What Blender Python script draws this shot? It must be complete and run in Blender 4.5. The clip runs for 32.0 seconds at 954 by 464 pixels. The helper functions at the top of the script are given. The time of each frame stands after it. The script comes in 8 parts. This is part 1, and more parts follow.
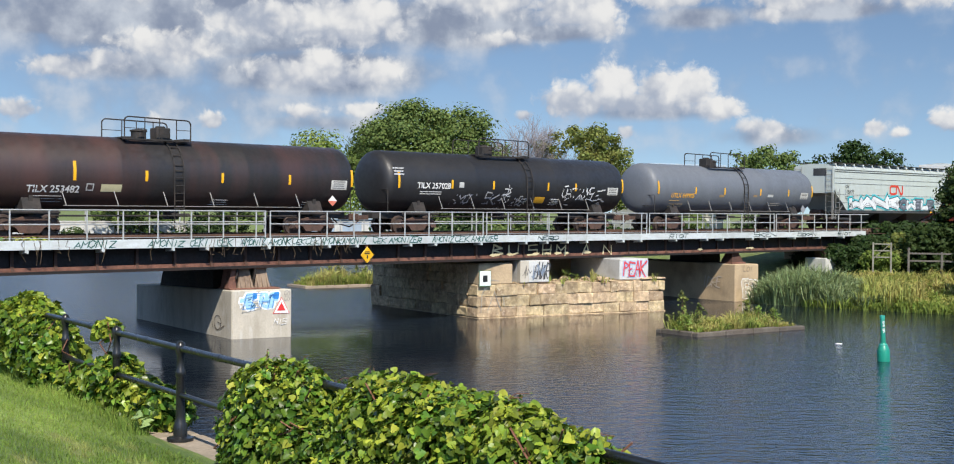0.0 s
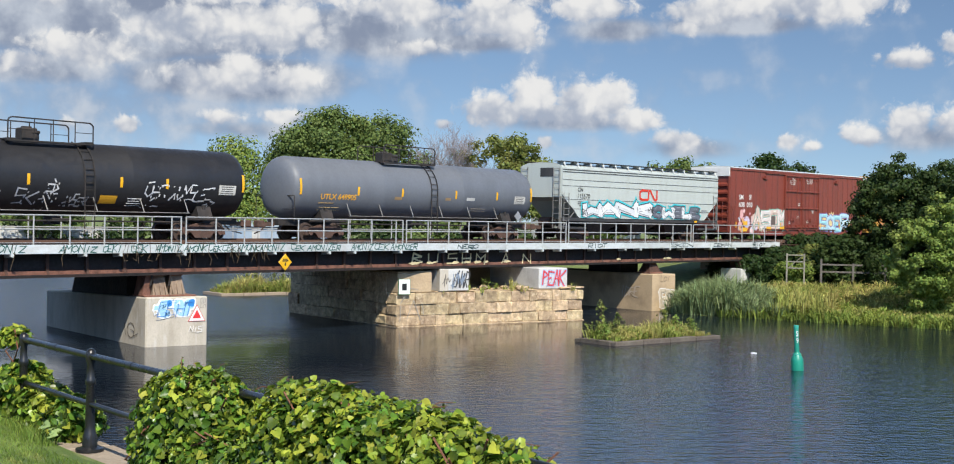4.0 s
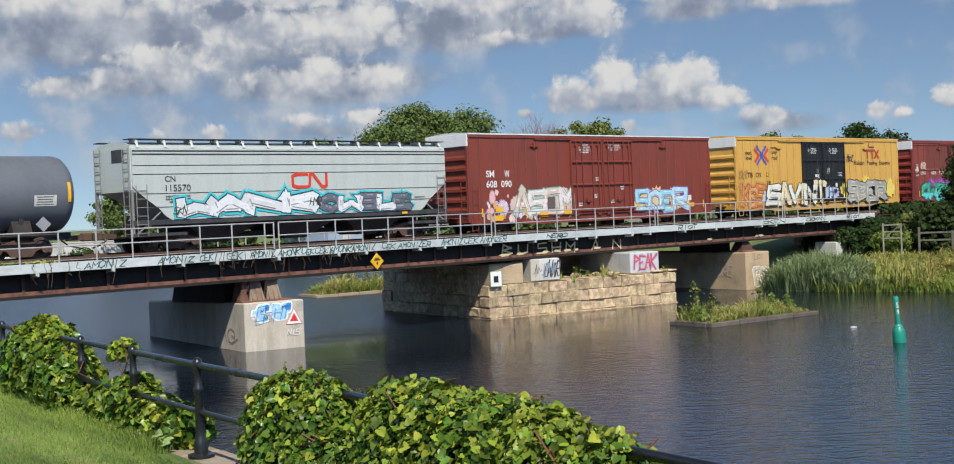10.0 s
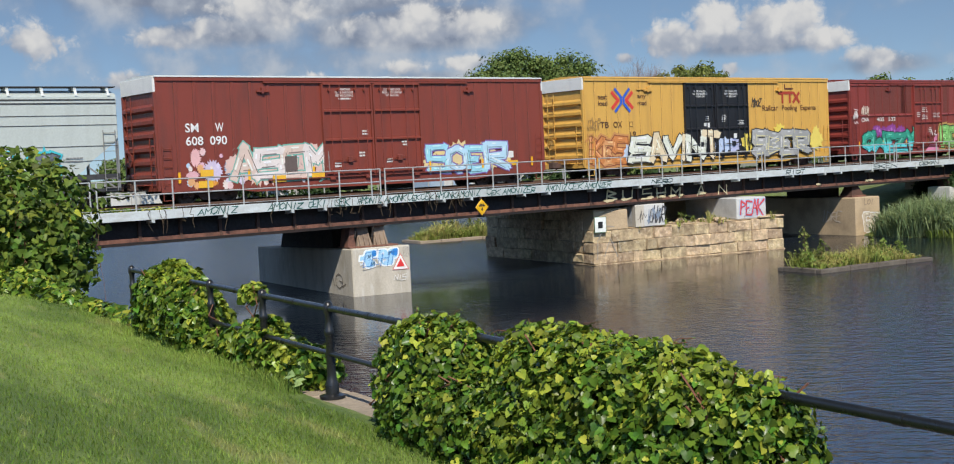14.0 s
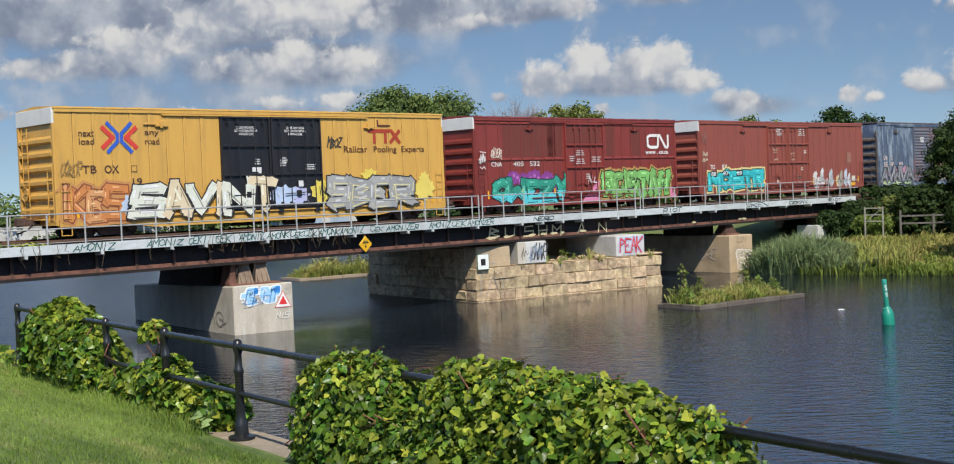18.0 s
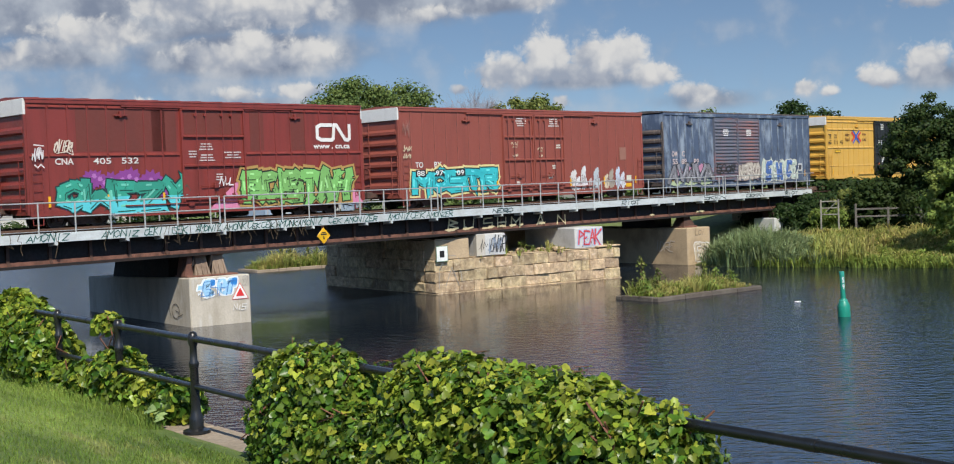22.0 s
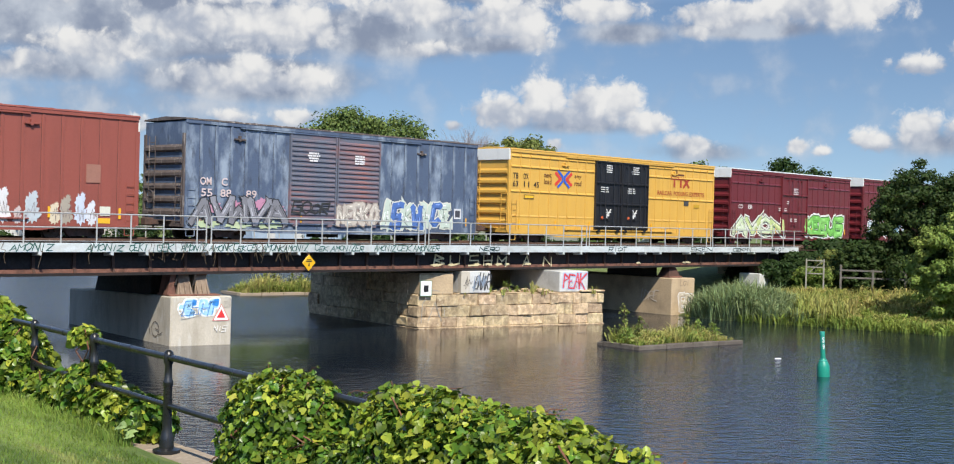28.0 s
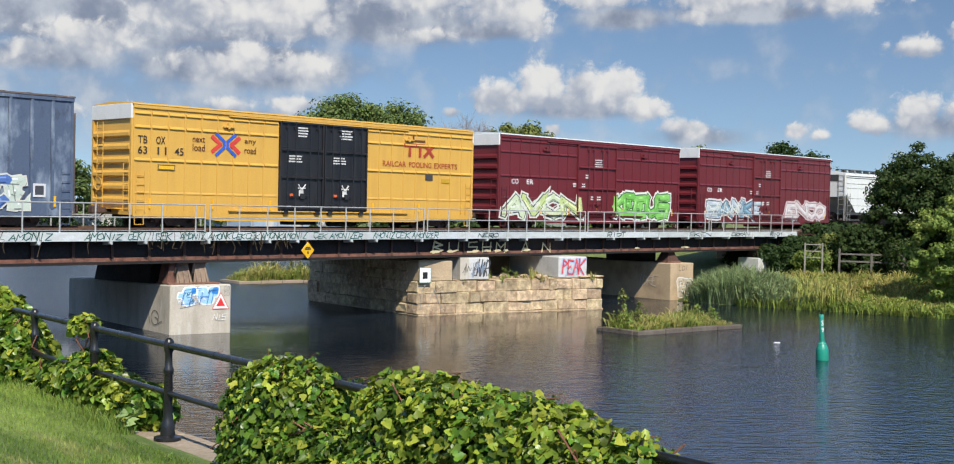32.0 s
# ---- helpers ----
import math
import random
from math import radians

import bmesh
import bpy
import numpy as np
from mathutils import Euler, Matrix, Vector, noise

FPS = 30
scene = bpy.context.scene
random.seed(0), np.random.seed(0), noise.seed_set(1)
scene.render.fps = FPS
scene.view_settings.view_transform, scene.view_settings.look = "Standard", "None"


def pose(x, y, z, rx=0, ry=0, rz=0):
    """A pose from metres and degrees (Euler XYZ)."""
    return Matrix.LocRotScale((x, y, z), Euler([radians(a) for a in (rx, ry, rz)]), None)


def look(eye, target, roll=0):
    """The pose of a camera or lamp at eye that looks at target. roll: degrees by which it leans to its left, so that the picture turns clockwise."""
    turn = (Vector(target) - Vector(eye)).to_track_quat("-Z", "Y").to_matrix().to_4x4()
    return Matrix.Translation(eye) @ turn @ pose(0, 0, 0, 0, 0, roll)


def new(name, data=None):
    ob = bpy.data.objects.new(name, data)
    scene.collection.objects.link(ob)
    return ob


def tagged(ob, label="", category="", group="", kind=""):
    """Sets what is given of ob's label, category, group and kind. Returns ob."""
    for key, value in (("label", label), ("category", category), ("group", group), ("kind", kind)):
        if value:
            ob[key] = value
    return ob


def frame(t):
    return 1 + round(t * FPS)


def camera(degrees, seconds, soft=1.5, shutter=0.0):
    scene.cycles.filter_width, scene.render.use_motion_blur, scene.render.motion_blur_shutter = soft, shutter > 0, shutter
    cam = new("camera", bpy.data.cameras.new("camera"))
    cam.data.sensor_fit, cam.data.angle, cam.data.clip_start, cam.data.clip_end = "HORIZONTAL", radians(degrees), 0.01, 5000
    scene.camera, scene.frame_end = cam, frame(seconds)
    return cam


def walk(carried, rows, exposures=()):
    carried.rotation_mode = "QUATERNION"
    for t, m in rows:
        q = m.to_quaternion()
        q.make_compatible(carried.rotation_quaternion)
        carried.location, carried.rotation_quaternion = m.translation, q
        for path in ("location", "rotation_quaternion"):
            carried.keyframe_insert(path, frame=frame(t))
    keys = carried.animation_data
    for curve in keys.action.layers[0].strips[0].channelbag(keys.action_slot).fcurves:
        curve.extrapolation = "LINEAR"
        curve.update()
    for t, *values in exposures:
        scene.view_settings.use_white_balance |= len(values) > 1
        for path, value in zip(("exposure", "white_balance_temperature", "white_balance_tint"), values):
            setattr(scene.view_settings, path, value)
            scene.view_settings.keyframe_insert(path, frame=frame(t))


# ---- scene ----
cam = camera(42.0, 32.0, soft=1.1)
PATH = [
    (0, 0.417, -0.135, 5.305, 1.32, -1.02, 0.44),
    (0.5, 0.365, 0.045, 5.279, 0.41, -0.32, 0.42),
    (1, 0.381, 0.128, 5.255, -1.24, -0.48, 0.87),
    (1.5, 0.380, 0.123, 5.262, -2.21, -0.08, 1.20),
    (2, 0.391, -0.002, 5.267, -2.35, 0.29, 1.50),
    (2.5, 0.404, -0.017, 5.274, -1.76, 0.11, 1.21),
    (3, 0.391, -0.022, 5.279, -1.46, -0.25, 1.64),
    (3.5, 0.386, 0.046, 5.278, -2.19, -0.58, 1.62),
    (5.5, 0.368, -0.006, 5.287, -1.48, -0.48, -0.95),
    (6, 0.339, 0.079, 5.281, -1.07, -0.79, -0.88),
    (6.5, 0.352, -0.011, 5.293, 0.09, -0.71, -0.92),
    (7, 0.341, 0.001, 5.299, 1.02, -0.53, -0.82),
    (7.5, 0.348, -0.029, 5.311, 1.35, -0.70, -1.12),
    (8, 0.333, 0.038, 5.297, 0.89, -0.33, -1.51),
    (8.5, 0.324, 0.008, 5.307, 1.53, -0.04, -1.41),
    (9, 0.384, -0.110, 5.316, 1.50, -0.69, -1.48),
    (9.5, 0.367, -0.046, 5.310, 1.36, -0.95, -2.01),
    (10, 0.381, -0.085, 5.315, 1.68, -0.97, -2.39),
    (10.5, 0.386, -0.126, 5.317, 1.78, -1.05, -2.09),
    (11, 0.398, -0.143, 5.320, 2.17, -1.33, -2.49),
    (11.5, 0.349, -0.046, 5.297, 2.79, -1.52, -2.38),
    (12, 0.344, -0.107, 5.314, 4.54, -1.43, -2.22),
    (12.5, 0.341, -0.188, 5.334, 5.42, -1.91, -2.36),
    (13, 0.192, -0.008, 5.287, 5.53, -2.24, -3.16),
    (13.5, 0.196, -0.165, 5.321, 6.54, -3.04, -2.63),
    (15.5, -0.361, 0.083, 5.281, 5.13, -3.42, -2.89),
    (16, -0.328, -0.043, 5.318, 6.08, -2.47, -2.97),
    (16.5, -0.270, -0.104, 5.343, 3.59, -1.42, -1.96),
    (17, -0.276, -0.042, 5.324, 1.10, -0.90, -2.03),
    (17.5, -0.288, -0.043, 5.319, 0.22, -1.54, -2.53),
    (18, -0.284, -0.055, 5.314, 0.49, -1.78, -2.35),
    (18.5, -0.273, -0.051, 5.313, 0.13, -2.00, -2.40),
    (19, -0.280, -0.011, 5.309, -0.64, -2.14, -2.17),
    (19.5, -0.278, -0.005, 5.309, -0.86, -1.82, -2.15),
    (20, -0.290, 0.014, 5.302, -1.18, -1.91, -1.99),
    (20.5, -0.284, -0.023, 5.310, -1.23, -2.14, -1.79),
    (21, -0.282, -0.034, 5.314, -1.12, -2.32, -1.43),
    (21.5, -0.297, 0.022, 5.313, -1.14, -2.39, -1.79),
    (22, -0.295, 0.076, 5.301, -1.40, -2.22, -2.14),
    (22.5, -0.285, 0.069, 5.296, -2.06, -1.75, -1.78),
    (23, -0.289, 0.017, 5.301, -1.99, -2.23, -0.60),
    (23.5, -0.285, -0.070, 5.305, -1.19, -2.06, 0.05),
    (24, -0.288, -0.011, 5.299, -1.06, -2.54, 1.18),
    (24.5, -0.274, -0.015, 5.305, -0.76, -2.17, 1.23),
    (25, -0.288, 0.106, 5.291, -1.15, -1.93, 1.35),
    (25.5, -0.288, 0.067, 5.297, -1.69, -1.25, 0.03),
    (26, -0.281, 0.090, 5.288, -2.26, -0.68, 1.05),
    (26.5, -0.275, 0.072, 5.293, -2.28, -0.52, 1.55),
    (28.5, -0.277, 0.078, 5.296, -1.89, -0.49, 1.42),
    (29, -0.270, 0.050, 5.295, -1.93, -0.39, 1.19),
    (29.5, -0.277, 0.113, 5.287, -2.16, -0.49, 1.17),
    (30, -0.280, 0.100, 5.283, -2.44, -0.59, 1.31),
    (30.5, -0.282, 0.103, 5.285, -2.51, -0.78, 1.26),
    (31, -0.280, 0.095, 5.286, -2.30, -0.75, 1.25),
    (31.5, -0.281, 0.076, 5.286, -2.21, -0.64, 1.30),
    (32, -0.275, 0.054, 5.290, -2.08, -1.12, 1.11),
]
walk(cam, [(t, look((x, y, z), (x - math.sin(radians(a)) * math.cos(radians(b)), y + math.cos(radians(a)) * math.cos(radians(b)), z + math.sin(radians(b))), r))
           for t, x, y, z, a, b, r in PATH],
     exposures=[(0, 0.35), (3, 0.35), (6, 0.3), (8, 0.26), (9, 0.1), (13, 0.06), (16, 0.04), (20, 0.04), (23, 0.08), (24, 0.14), (25, 0.4), (26, 0.45), (28, 0.35), (29, 0.26), (32, 0.25)])

# ---- frames of reference ----
THETA, BACK = 44.558, 42.6                       # the bridge's heading and its distance
BR = Matrix.Rotation(radians(THETA), 4, "Z") @ Matrix.Translation((0, BACK, 0))   # x along the bridge, y behind its near edge
FENCE = pose(-2.74, 11.88, 3.05, 0, 0, -53.35)   # x along the fence towards the camera, y out over the water
CAR_Y, CAR_Z = 2.55, 3.87
TRAVEL = [(0, 0.00), (1, 4.98), (2, 9.97), (3, 14.95), (6, 30.34), (7, 35.54), (8, 40.70), (9, 45.87), (10, 51.07), (11, 56.35), (12, 61.59), (13, 66.84), (16, 82.72), (17, 87.82), (18, 93.09), (19, 98.23), (20, 103.41), (21, 108.60), (22, 113.82), (23, 119.06), (24, 124.26), (25, 129.66), (26, 135.11), (29, 152.09), (30, 157.56), (31, 163.02), (32, 168.50)]

# ---- light ----
SUN = Vector((0.274, -1.133, 1.15)).normalized()
sun = new("sun", bpy.data.lights.new("sun", "SUN"))
sun.data.energy, sun.data.angle, sun.data.color = 5.0, radians(0.6), (1, 0.935, 0.83)
sun.matrix_world = look(SUN * 60, (0, 0, 0))

world = bpy.data.worlds.new("sky")
scene.world = world
world.use_nodes = True
wt = world.node_tree


def wnode(kind):
    return wt.nodes.new(kind)


def wmath(op, a, b=None, c=None):
    n = wnode("ShaderNodeMath")
    n.operation = op
    for i, v in enumerate((a, b, c)):
        if v is None:
            continue
        if isinstance(v, (int, float)):
            n.inputs[i].default_value = v
        else:
            wt.links.new(v, n.inputs[i])
    return n.outputs[0]


sky = wnode("ShaderNodeTexSky")
sky.sky_type, sky.sun_disc = "NISHITA", False
sky.sun_elevation, sky.sun_rotation = math.asin(SUN.z), math.atan2(SUN.x, SUN.y)
sky.air_density, sky.dust_density, sky.ozone_density = 1.0, 0.0, 2.6
blue = wt.nodes["Background"]
wt.links.new(sky.outputs[0], blue.inputs[0])
co = wnode("ShaderNodeTexCoord")
sep = wnode("ShaderNodeSeparateXYZ")
wt.links.new(co.outputs["Generated"], sep.inputs[0])
lifted = wnode("ShaderNodeCombineXYZ")       # a clear day's sky, blue down to the horizon
wt.links.new(sep.outputs[0], lifted.inputs[0])
wt.links.new(sep.outputs[1], lifted.inputs[1])
wt.links.new(wmath("ADD", wmath("MULTIPLY", sep.outputs[2], 1.2), 0.085), lifted.inputs[2])
wt.links.new(lifted.outputs[0], sky.inputs[0])
az = wmath("MULTIPLY", wmath("ARCTAN2", sep.outputs[0], sep.outputs[1]), 57.296)
el = wmath("MULTIPLY", wmath("ARCSINE", sep.outputs[2]), 57.296)
# bright sky band added above view to light the water; zenith dimmed for shade
middle = wmath("MINIMUM", wmath("MAXIMUM", wmath("MULTIPLY", wmath("SUBTRACT", el, 10), 1 / 9), 0), 1)
high = wmath("MINIMUM", wmath("MAXIMUM", wmath("MULTIPLY", wmath("SUBTRACT", el, 25), 1 / 18), 0), 1)
wt.links.new(wmath("SUBTRACT", wmath("MULTIPLY_ADD", middle, 0.26, 0.081), wmath("MULTIPLY", high, 0.32)), blue.inputs[1])
# cumulus heads and the grey sheets behind them: bearing, height, half width, half height, weight
# the last two heads lie above the view, added to brighten the water
HEADS = [(3.0, 5.1, 1.7, .8, 1.0), (4.9, 5.7, 1.2, 1.1, 1.15), (6.9, 5.6, 1.1, 1.0, 1.1), (8.5, 5.6, 1.0, 1.0, 1.1), (9.7, 4.7, 1.1, .55, 1.0), (6, 4.9, 3.6, .6, 1.0), (11.6, 3.8, 1.3, .5, .9),
         (-10.4, 6.3, 1.6, .7, 1.0), (-8.3, 6.4, 1.5, .85, 1.15), (-6.1, 6.3, 1.3, .6, 1.0), (-8.4, 6.0, 3.4, .6, 1.0), (-19.7, 6.2, 1.6, .6, .95), (-15.4, 7.2, 2.4, .75, 1.0), (-17.8, 6.6, 1.6, .55, .9),
         (-11.2, 8.6, 2.6, .9, 1.05), (-7.4, 8.5, 3.0, 1.1, 1.15), (-9, 10.4, 7, 1.0, 1.1), (-19, 9.6, 4.4, .7, 1.05), (-1.0, 9.5, 3.0, .7, 1.05), (3.1, 9.3, 2.0, 1.0, 1.15), (4.2, 8.5, 1.0, .6, 1.0), (-.3, 7.8, 1.9, .4, .9),
         (7.5, 9.7, 2.2, .6, 1.05), (13, 9.6, 2.4, .7, 1.1), (17, 9.8, 3.8, .8, 1.1), (11.7, 8.8, .8, .4, .8), (-21.6, 4.3, 1.1, .5, .95), (-13.35, 4.0, .6, .42, .95), (-16, 3.9, .5, .35, .8), (-9.3, 4.4, 1.0, .4, .85), (-6.2, 4.5, 1.3, .4, .9),
         (.85, 4.35, .5, .3, .85), (5.5, 3.65, .5, .33, .8), (16.4, 3.8, .6, .36, .9), (17.4, 3.5, .5, .25, .75), (19.7, 3.9, .8, .5, .9), (21.4, 7.2, 1.5, .5, 1.0), (23.4, 7.9, .9, .5, .95), (21.5, 4.6, 1.1, .8, 1.05), (23.6, 4.5, 1.5, .7, 1.0), (19.2, 4.1, .8, .45, .85), (-25.5, 6.1, 1.5, .9, .9), (-2, 14.5, 8, 1.8, 1.0), (-17, 15.5, 8, 2, 1.05)]
SHEETS = [(-13, 5.0, 11, 2.6, .45), (8, 5, 18, 5, .2), (-14, 8.4, 9.5, 1.7, 1.15), (-19.5, 8.0, 4.2, .7, 1.1), (-8.8, 6.2, 5.0, 1.1, 1.05), (-2.4, 8.5, 4.2, 1.1, 1.1), (2, 8.1, 2.8, .45, .9), (8.6, 8.7, 2.0, .5, .9), (14.2, 8.9, 3.4, .4, .95), (-17, 6.3, 4, .9, .75), (12, 3.4, 2.3, .5, .7), (6.6, 4.5, 3.9, .4, .7), (-8.5, 3.9, 4, .5, .6), (22.4, 3.9, 2.6, .6, .7), (-12, 10.6, 11, 1.2, .9), (2, 10.6, 7, .8, .8)]
spot = wnode("ShaderNodeCombineXYZ")
wt.links.new(az, spot.inputs[0])
wt.links.new(el, spot.inputs[1])


def vmath(op, a, b, c=None):
    n = wnode("ShaderNodeVectorMath")
    n.operation = op
    for i, v in enumerate((a, b, c)):
        if v is None:
            continue
        if isinstance(v, tuple):
            n.inputs[i].default_value = v
        else:
            wt.links.new(v, n.inputs[i])
    return n.outputs["Value"] if op == "DOT_PRODUCT" else n.outputs[0]


def soft_range(v, a, b, lo=0.0, hi=1.0):
    n = wnode("ShaderNodeMapRange")
    n.interpolation_type = "SMOOTHSTEP"
    for i, x in enumerate((a, b, lo, hi)):
        n.inputs[i + 1].default_value = x
    wt.links.new(v, n.inputs[0])
    return n.outputs[0]


def sky_noise(scale, detail, rough=0.55):
    n = wnode("ShaderNodeTexNoise")
    n.noise_dimensions = "2D"
    n.inputs["Scale"].default_value, n.inputs["Detail"].default_value, n.inputs["Roughness"].default_value = scale, detail, rough
    wt.links.new(spot.outputs[0], n.inputs["Vector"])
    return n


def gather(banks, lifted_=False):
    """The strongest of many soft spots, and how far up in them a direction lies."""
    total = rise = mass = None
    for a, e, wa, we, g in banks:
        v = vmath("MULTIPLY_ADD", spot.outputs[0], (1 / wa, 1 / we, 0), (-a / wa, -e / we, 0))
        b = wmath("MULTIPLY", wmath("POWER", 0.449, vmath("DOT_PRODUCT", v, v)), g)
        total = b if total is None else wmath("MAXIMUM", total, b)
        if lifted_:
            h = vmath("DOT_PRODUCT", v, (0.2, 1, 0))
            rise = wmath("MULTIPLY", b, h) if rise is None else wmath("MULTIPLY_ADD", b, h, rise)
            mass = b if mass is None else wmath("ADD", mass, b)
    return total, wmath("DIVIDE", rise, wmath("ADD", mass, 0.12)) if lifted_ else None


heads, rise = gather(HEADS, True)
sheets, _ = gather(SHEETS)
warp = vmath("MULTIPLY_ADD", sky_noise(0.9, 4).outputs[1], (1.1, 0.8, 0), spot.outputs[0])
billow = bulge = None
for scale_, weight_ in ((0.85, 0.5), (1.9, 0.32), (4.3, 0.2), (9.5, 0.1)):
    vo = wnode("ShaderNodeTexVoronoi")
    vo.voronoi_dimensions, vo.feature = "2D", "SMOOTH_F1"
    vo.inputs["Scale"].default_value, vo.inputs["Smoothness"].default_value = scale_, 0.35
    wt.links.new(warp, vo.inputs["Vector"])
    d = wmath("MULTIPLY", wmath("SUBTRACT", 0.45, vo.outputs["Distance"]), weight_)
    billow = d if billow is None else wmath("ADD", billow, d)
    if scale_ < 4:
        bulge = billow
fluff = wmath("SUBTRACT", sky_noise(0.5, 6, 0.5).outputs[0], 0.5)
wide = wmath("SUBTRACT", wmath("SUBTRACT", sky_noise(0.12, 4).outputs[0], 0.53), soft_range(az, 4, 16, 0, 0.2))
above = wmath("MULTIPLY", wide, wmath("MINIMUM", wmath("MAXIMUM", wmath("MULTIPLY", wmath("SUBTRACT", el, 9.5), 0.6), 0), 4))
dens = wmath("ADD", wmath("ADD", heads, above), wmath("ADD", wmath("MULTIPLY", billow, 0.75), wmath("MULTIPLY", fluff, 0.62)))
alpha = soft_range(dens, 0.33, 0.78)
veil = wmath("MULTIPLY", soft_range(wmath("ADD", sheets, wmath("MULTIPLY", fluff, 0.8)), 0.08, 0.7), 0.95)
shade = soft_range(wmath("ADD", wmath("ADD", wmath("MULTIPLY", bulge, 1.3), wmath("MULTIPLY", fluff, 1.7)), wmath("MULTIPLY", rise, 0.62)), -0.62, 0.55)


def tinted(f, lo, hi):
    n = wnode("ShaderNodeMix")
    n.data_type = "RGBA"
    n.inputs[6].default_value, n.inputs[7].default_value = (*lo, 1), (*hi, 1)
    wt.links.new(f, n.inputs[0])
    b = wnode("ShaderNodeBackground")
    wt.links.new(n.outputs[2], b.inputs[0])
    return b.outputs[0]


def over(f, a, b):
    n = wnode("ShaderNodeMixShader")
    wt.links.new(f, n.inputs[0])
    wt.links.new(a, n.inputs[1])
    wt.links.new(b, n.inputs[2])
    return n.outputs[0]


sheet = tinted(soft_range(wmath("ADD", wmath("MULTIPLY", fluff, 1.3), wmath("MULTIPLY", bulge, 0.2)), -0.25, 0.3), (0.20, 0.235, 0.315), (0.44, 0.475, 0.53))
head = tinted(shade, (0.31, 0.35, 0.43), (0.66, 0.655, 0.645))
wt.links.new(over(wmath("MULTIPLY", alpha, 0.97), over(veil, blue.outputs[0], sheet), head), wt.nodes["World Output"].inputs[0])


# ---- materials ----
def mat(name, col, rough=0.7, metal=0.0, col2=None, amount=0.5, scale=1.0, stretch=(1, 1, 1), lo=0.45, hi=0.7, fine=25.0, vary=0.12, bump=0.15, bscale=None, rand=0.0, island=0.0, leaf=0.0, col3=None):
    """A procedural surface: a base colour with fine grain, wear in a second colour over larger patches, and relief."""
    m = bpy.data.materials.new(name)
    m.use_nodes = True
    t = m.node_tree
    p = t.nodes["Principled BSDF"]
    p.inputs["Roughness"].default_value, p.inputs["Metallic"].default_value = rough, metal
    tc = t.nodes.new("ShaderNodeTexCoord")
    mp = t.nodes.new("ShaderNodeMapping")
    mp.inputs["Scale"].default_value = stretch
    t.links.new(tc.outputs["Object"], mp.inputs[0])

    def noise_at(s, det=5, src=None):
        n = t.nodes.new("ShaderNodeTexNoise")
        n.inputs["Scale"].default_value, n.inputs["Detail"].default_value, n.inputs["Roughness"].default_value = s, det, 0.6
        t.links.new((src or tc.outputs["Object"]), n.inputs[0])
        return n.outputs[0]

    def rng(v, a, b, c, d):
        r = t.nodes.new("ShaderNodeMapRange")
        for i, x in enumerate((a, b, c, d)):
            r.inputs[i + 1].default_value = x
        t.links.new(v, r.inputs[0])
        return r.outputs[0]

    def mix(f, a, b, blend="MIX"):
        n = t.nodes.new("ShaderNodeMix")
        n.data_type, n.blend_type = "RGBA", blend
        for i, v in ((0, f), (6, a), (7, b)):
            if isinstance(v, bpy.types.NodeSocket):
                t.links.new(v, n.inputs[i])
            else:
                n.inputs[i].default_value = v if i == 0 else (*v, 1)
        return n.outputs[2]

    grain = noise_at(fine, 4)
    base = mix(rng(grain, 0.3, 0.7, 0, 1), tuple(c * (1 - vary) for c in col), tuple(min(1, c * (1 + vary)) for c in col))
    if col2:
        base = mix(rng(noise_at(scale, 6, mp.outputs[0]), lo, hi, 0, amount), base, col2)
    if col3:
        base = mix(rng(noise_at(scale * 2.7, 6, mp.outputs[0]), 0.56, 0.66, 0, 0.7), base, col3)
    if rand or island:
        if rand:
            s = t.nodes.new("ShaderNodeObjectInfo").outputs["Random"]
        else:
            s = t.nodes.new("ShaderNodeNewGeometry").outputs["Random Per Island"]
        k = max(rand, island)
        v = t.nodes.new("ShaderNodeHueSaturation")
        t.links.new(rng(s, 0, 1, 1 - k, 1 + k), v.inputs["Value"])
        sh = t.nodes.new("ShaderNodeMath")
        sh.operation = "FRACT"
        mu = t.nodes.new("ShaderNodeMath")
        mu.operation = "MULTIPLY"
        mu.inputs[1].default_value = 17.3
        t.links.new(s, mu.inputs[0])
        t.links.new(mu.outputs[0], sh.inputs[0])
        t.links.new(rng(sh.outputs[0], 0, 1, 0.5 - 0.06 * k, 0.5 + 0.03 * k), v.inputs["Hue"])
        t.links.new(base, v.inputs["Color"])
        base = v.outputs[0]
    t.links.new(base, p.inputs["Base Color"])
    t.links.new(rng(noise_at(fine * 0.4, 3), 0.3, 0.7, max(0.03, rough - 0.1), min(1, rough + 0.1)), p.inputs["Roughness"])
    if bump:
        bp = t.nodes.new("ShaderNodeBump")
        bp.inputs["Strength"].default_value, bp.inputs["Distance"].default_value = bump, 0.02
        t.links.new(noise_at(bscale or fine * 0.6, 6), bp.inputs["Height"])
        t.links.new(bp.outputs[0], p.inputs["Normal"])
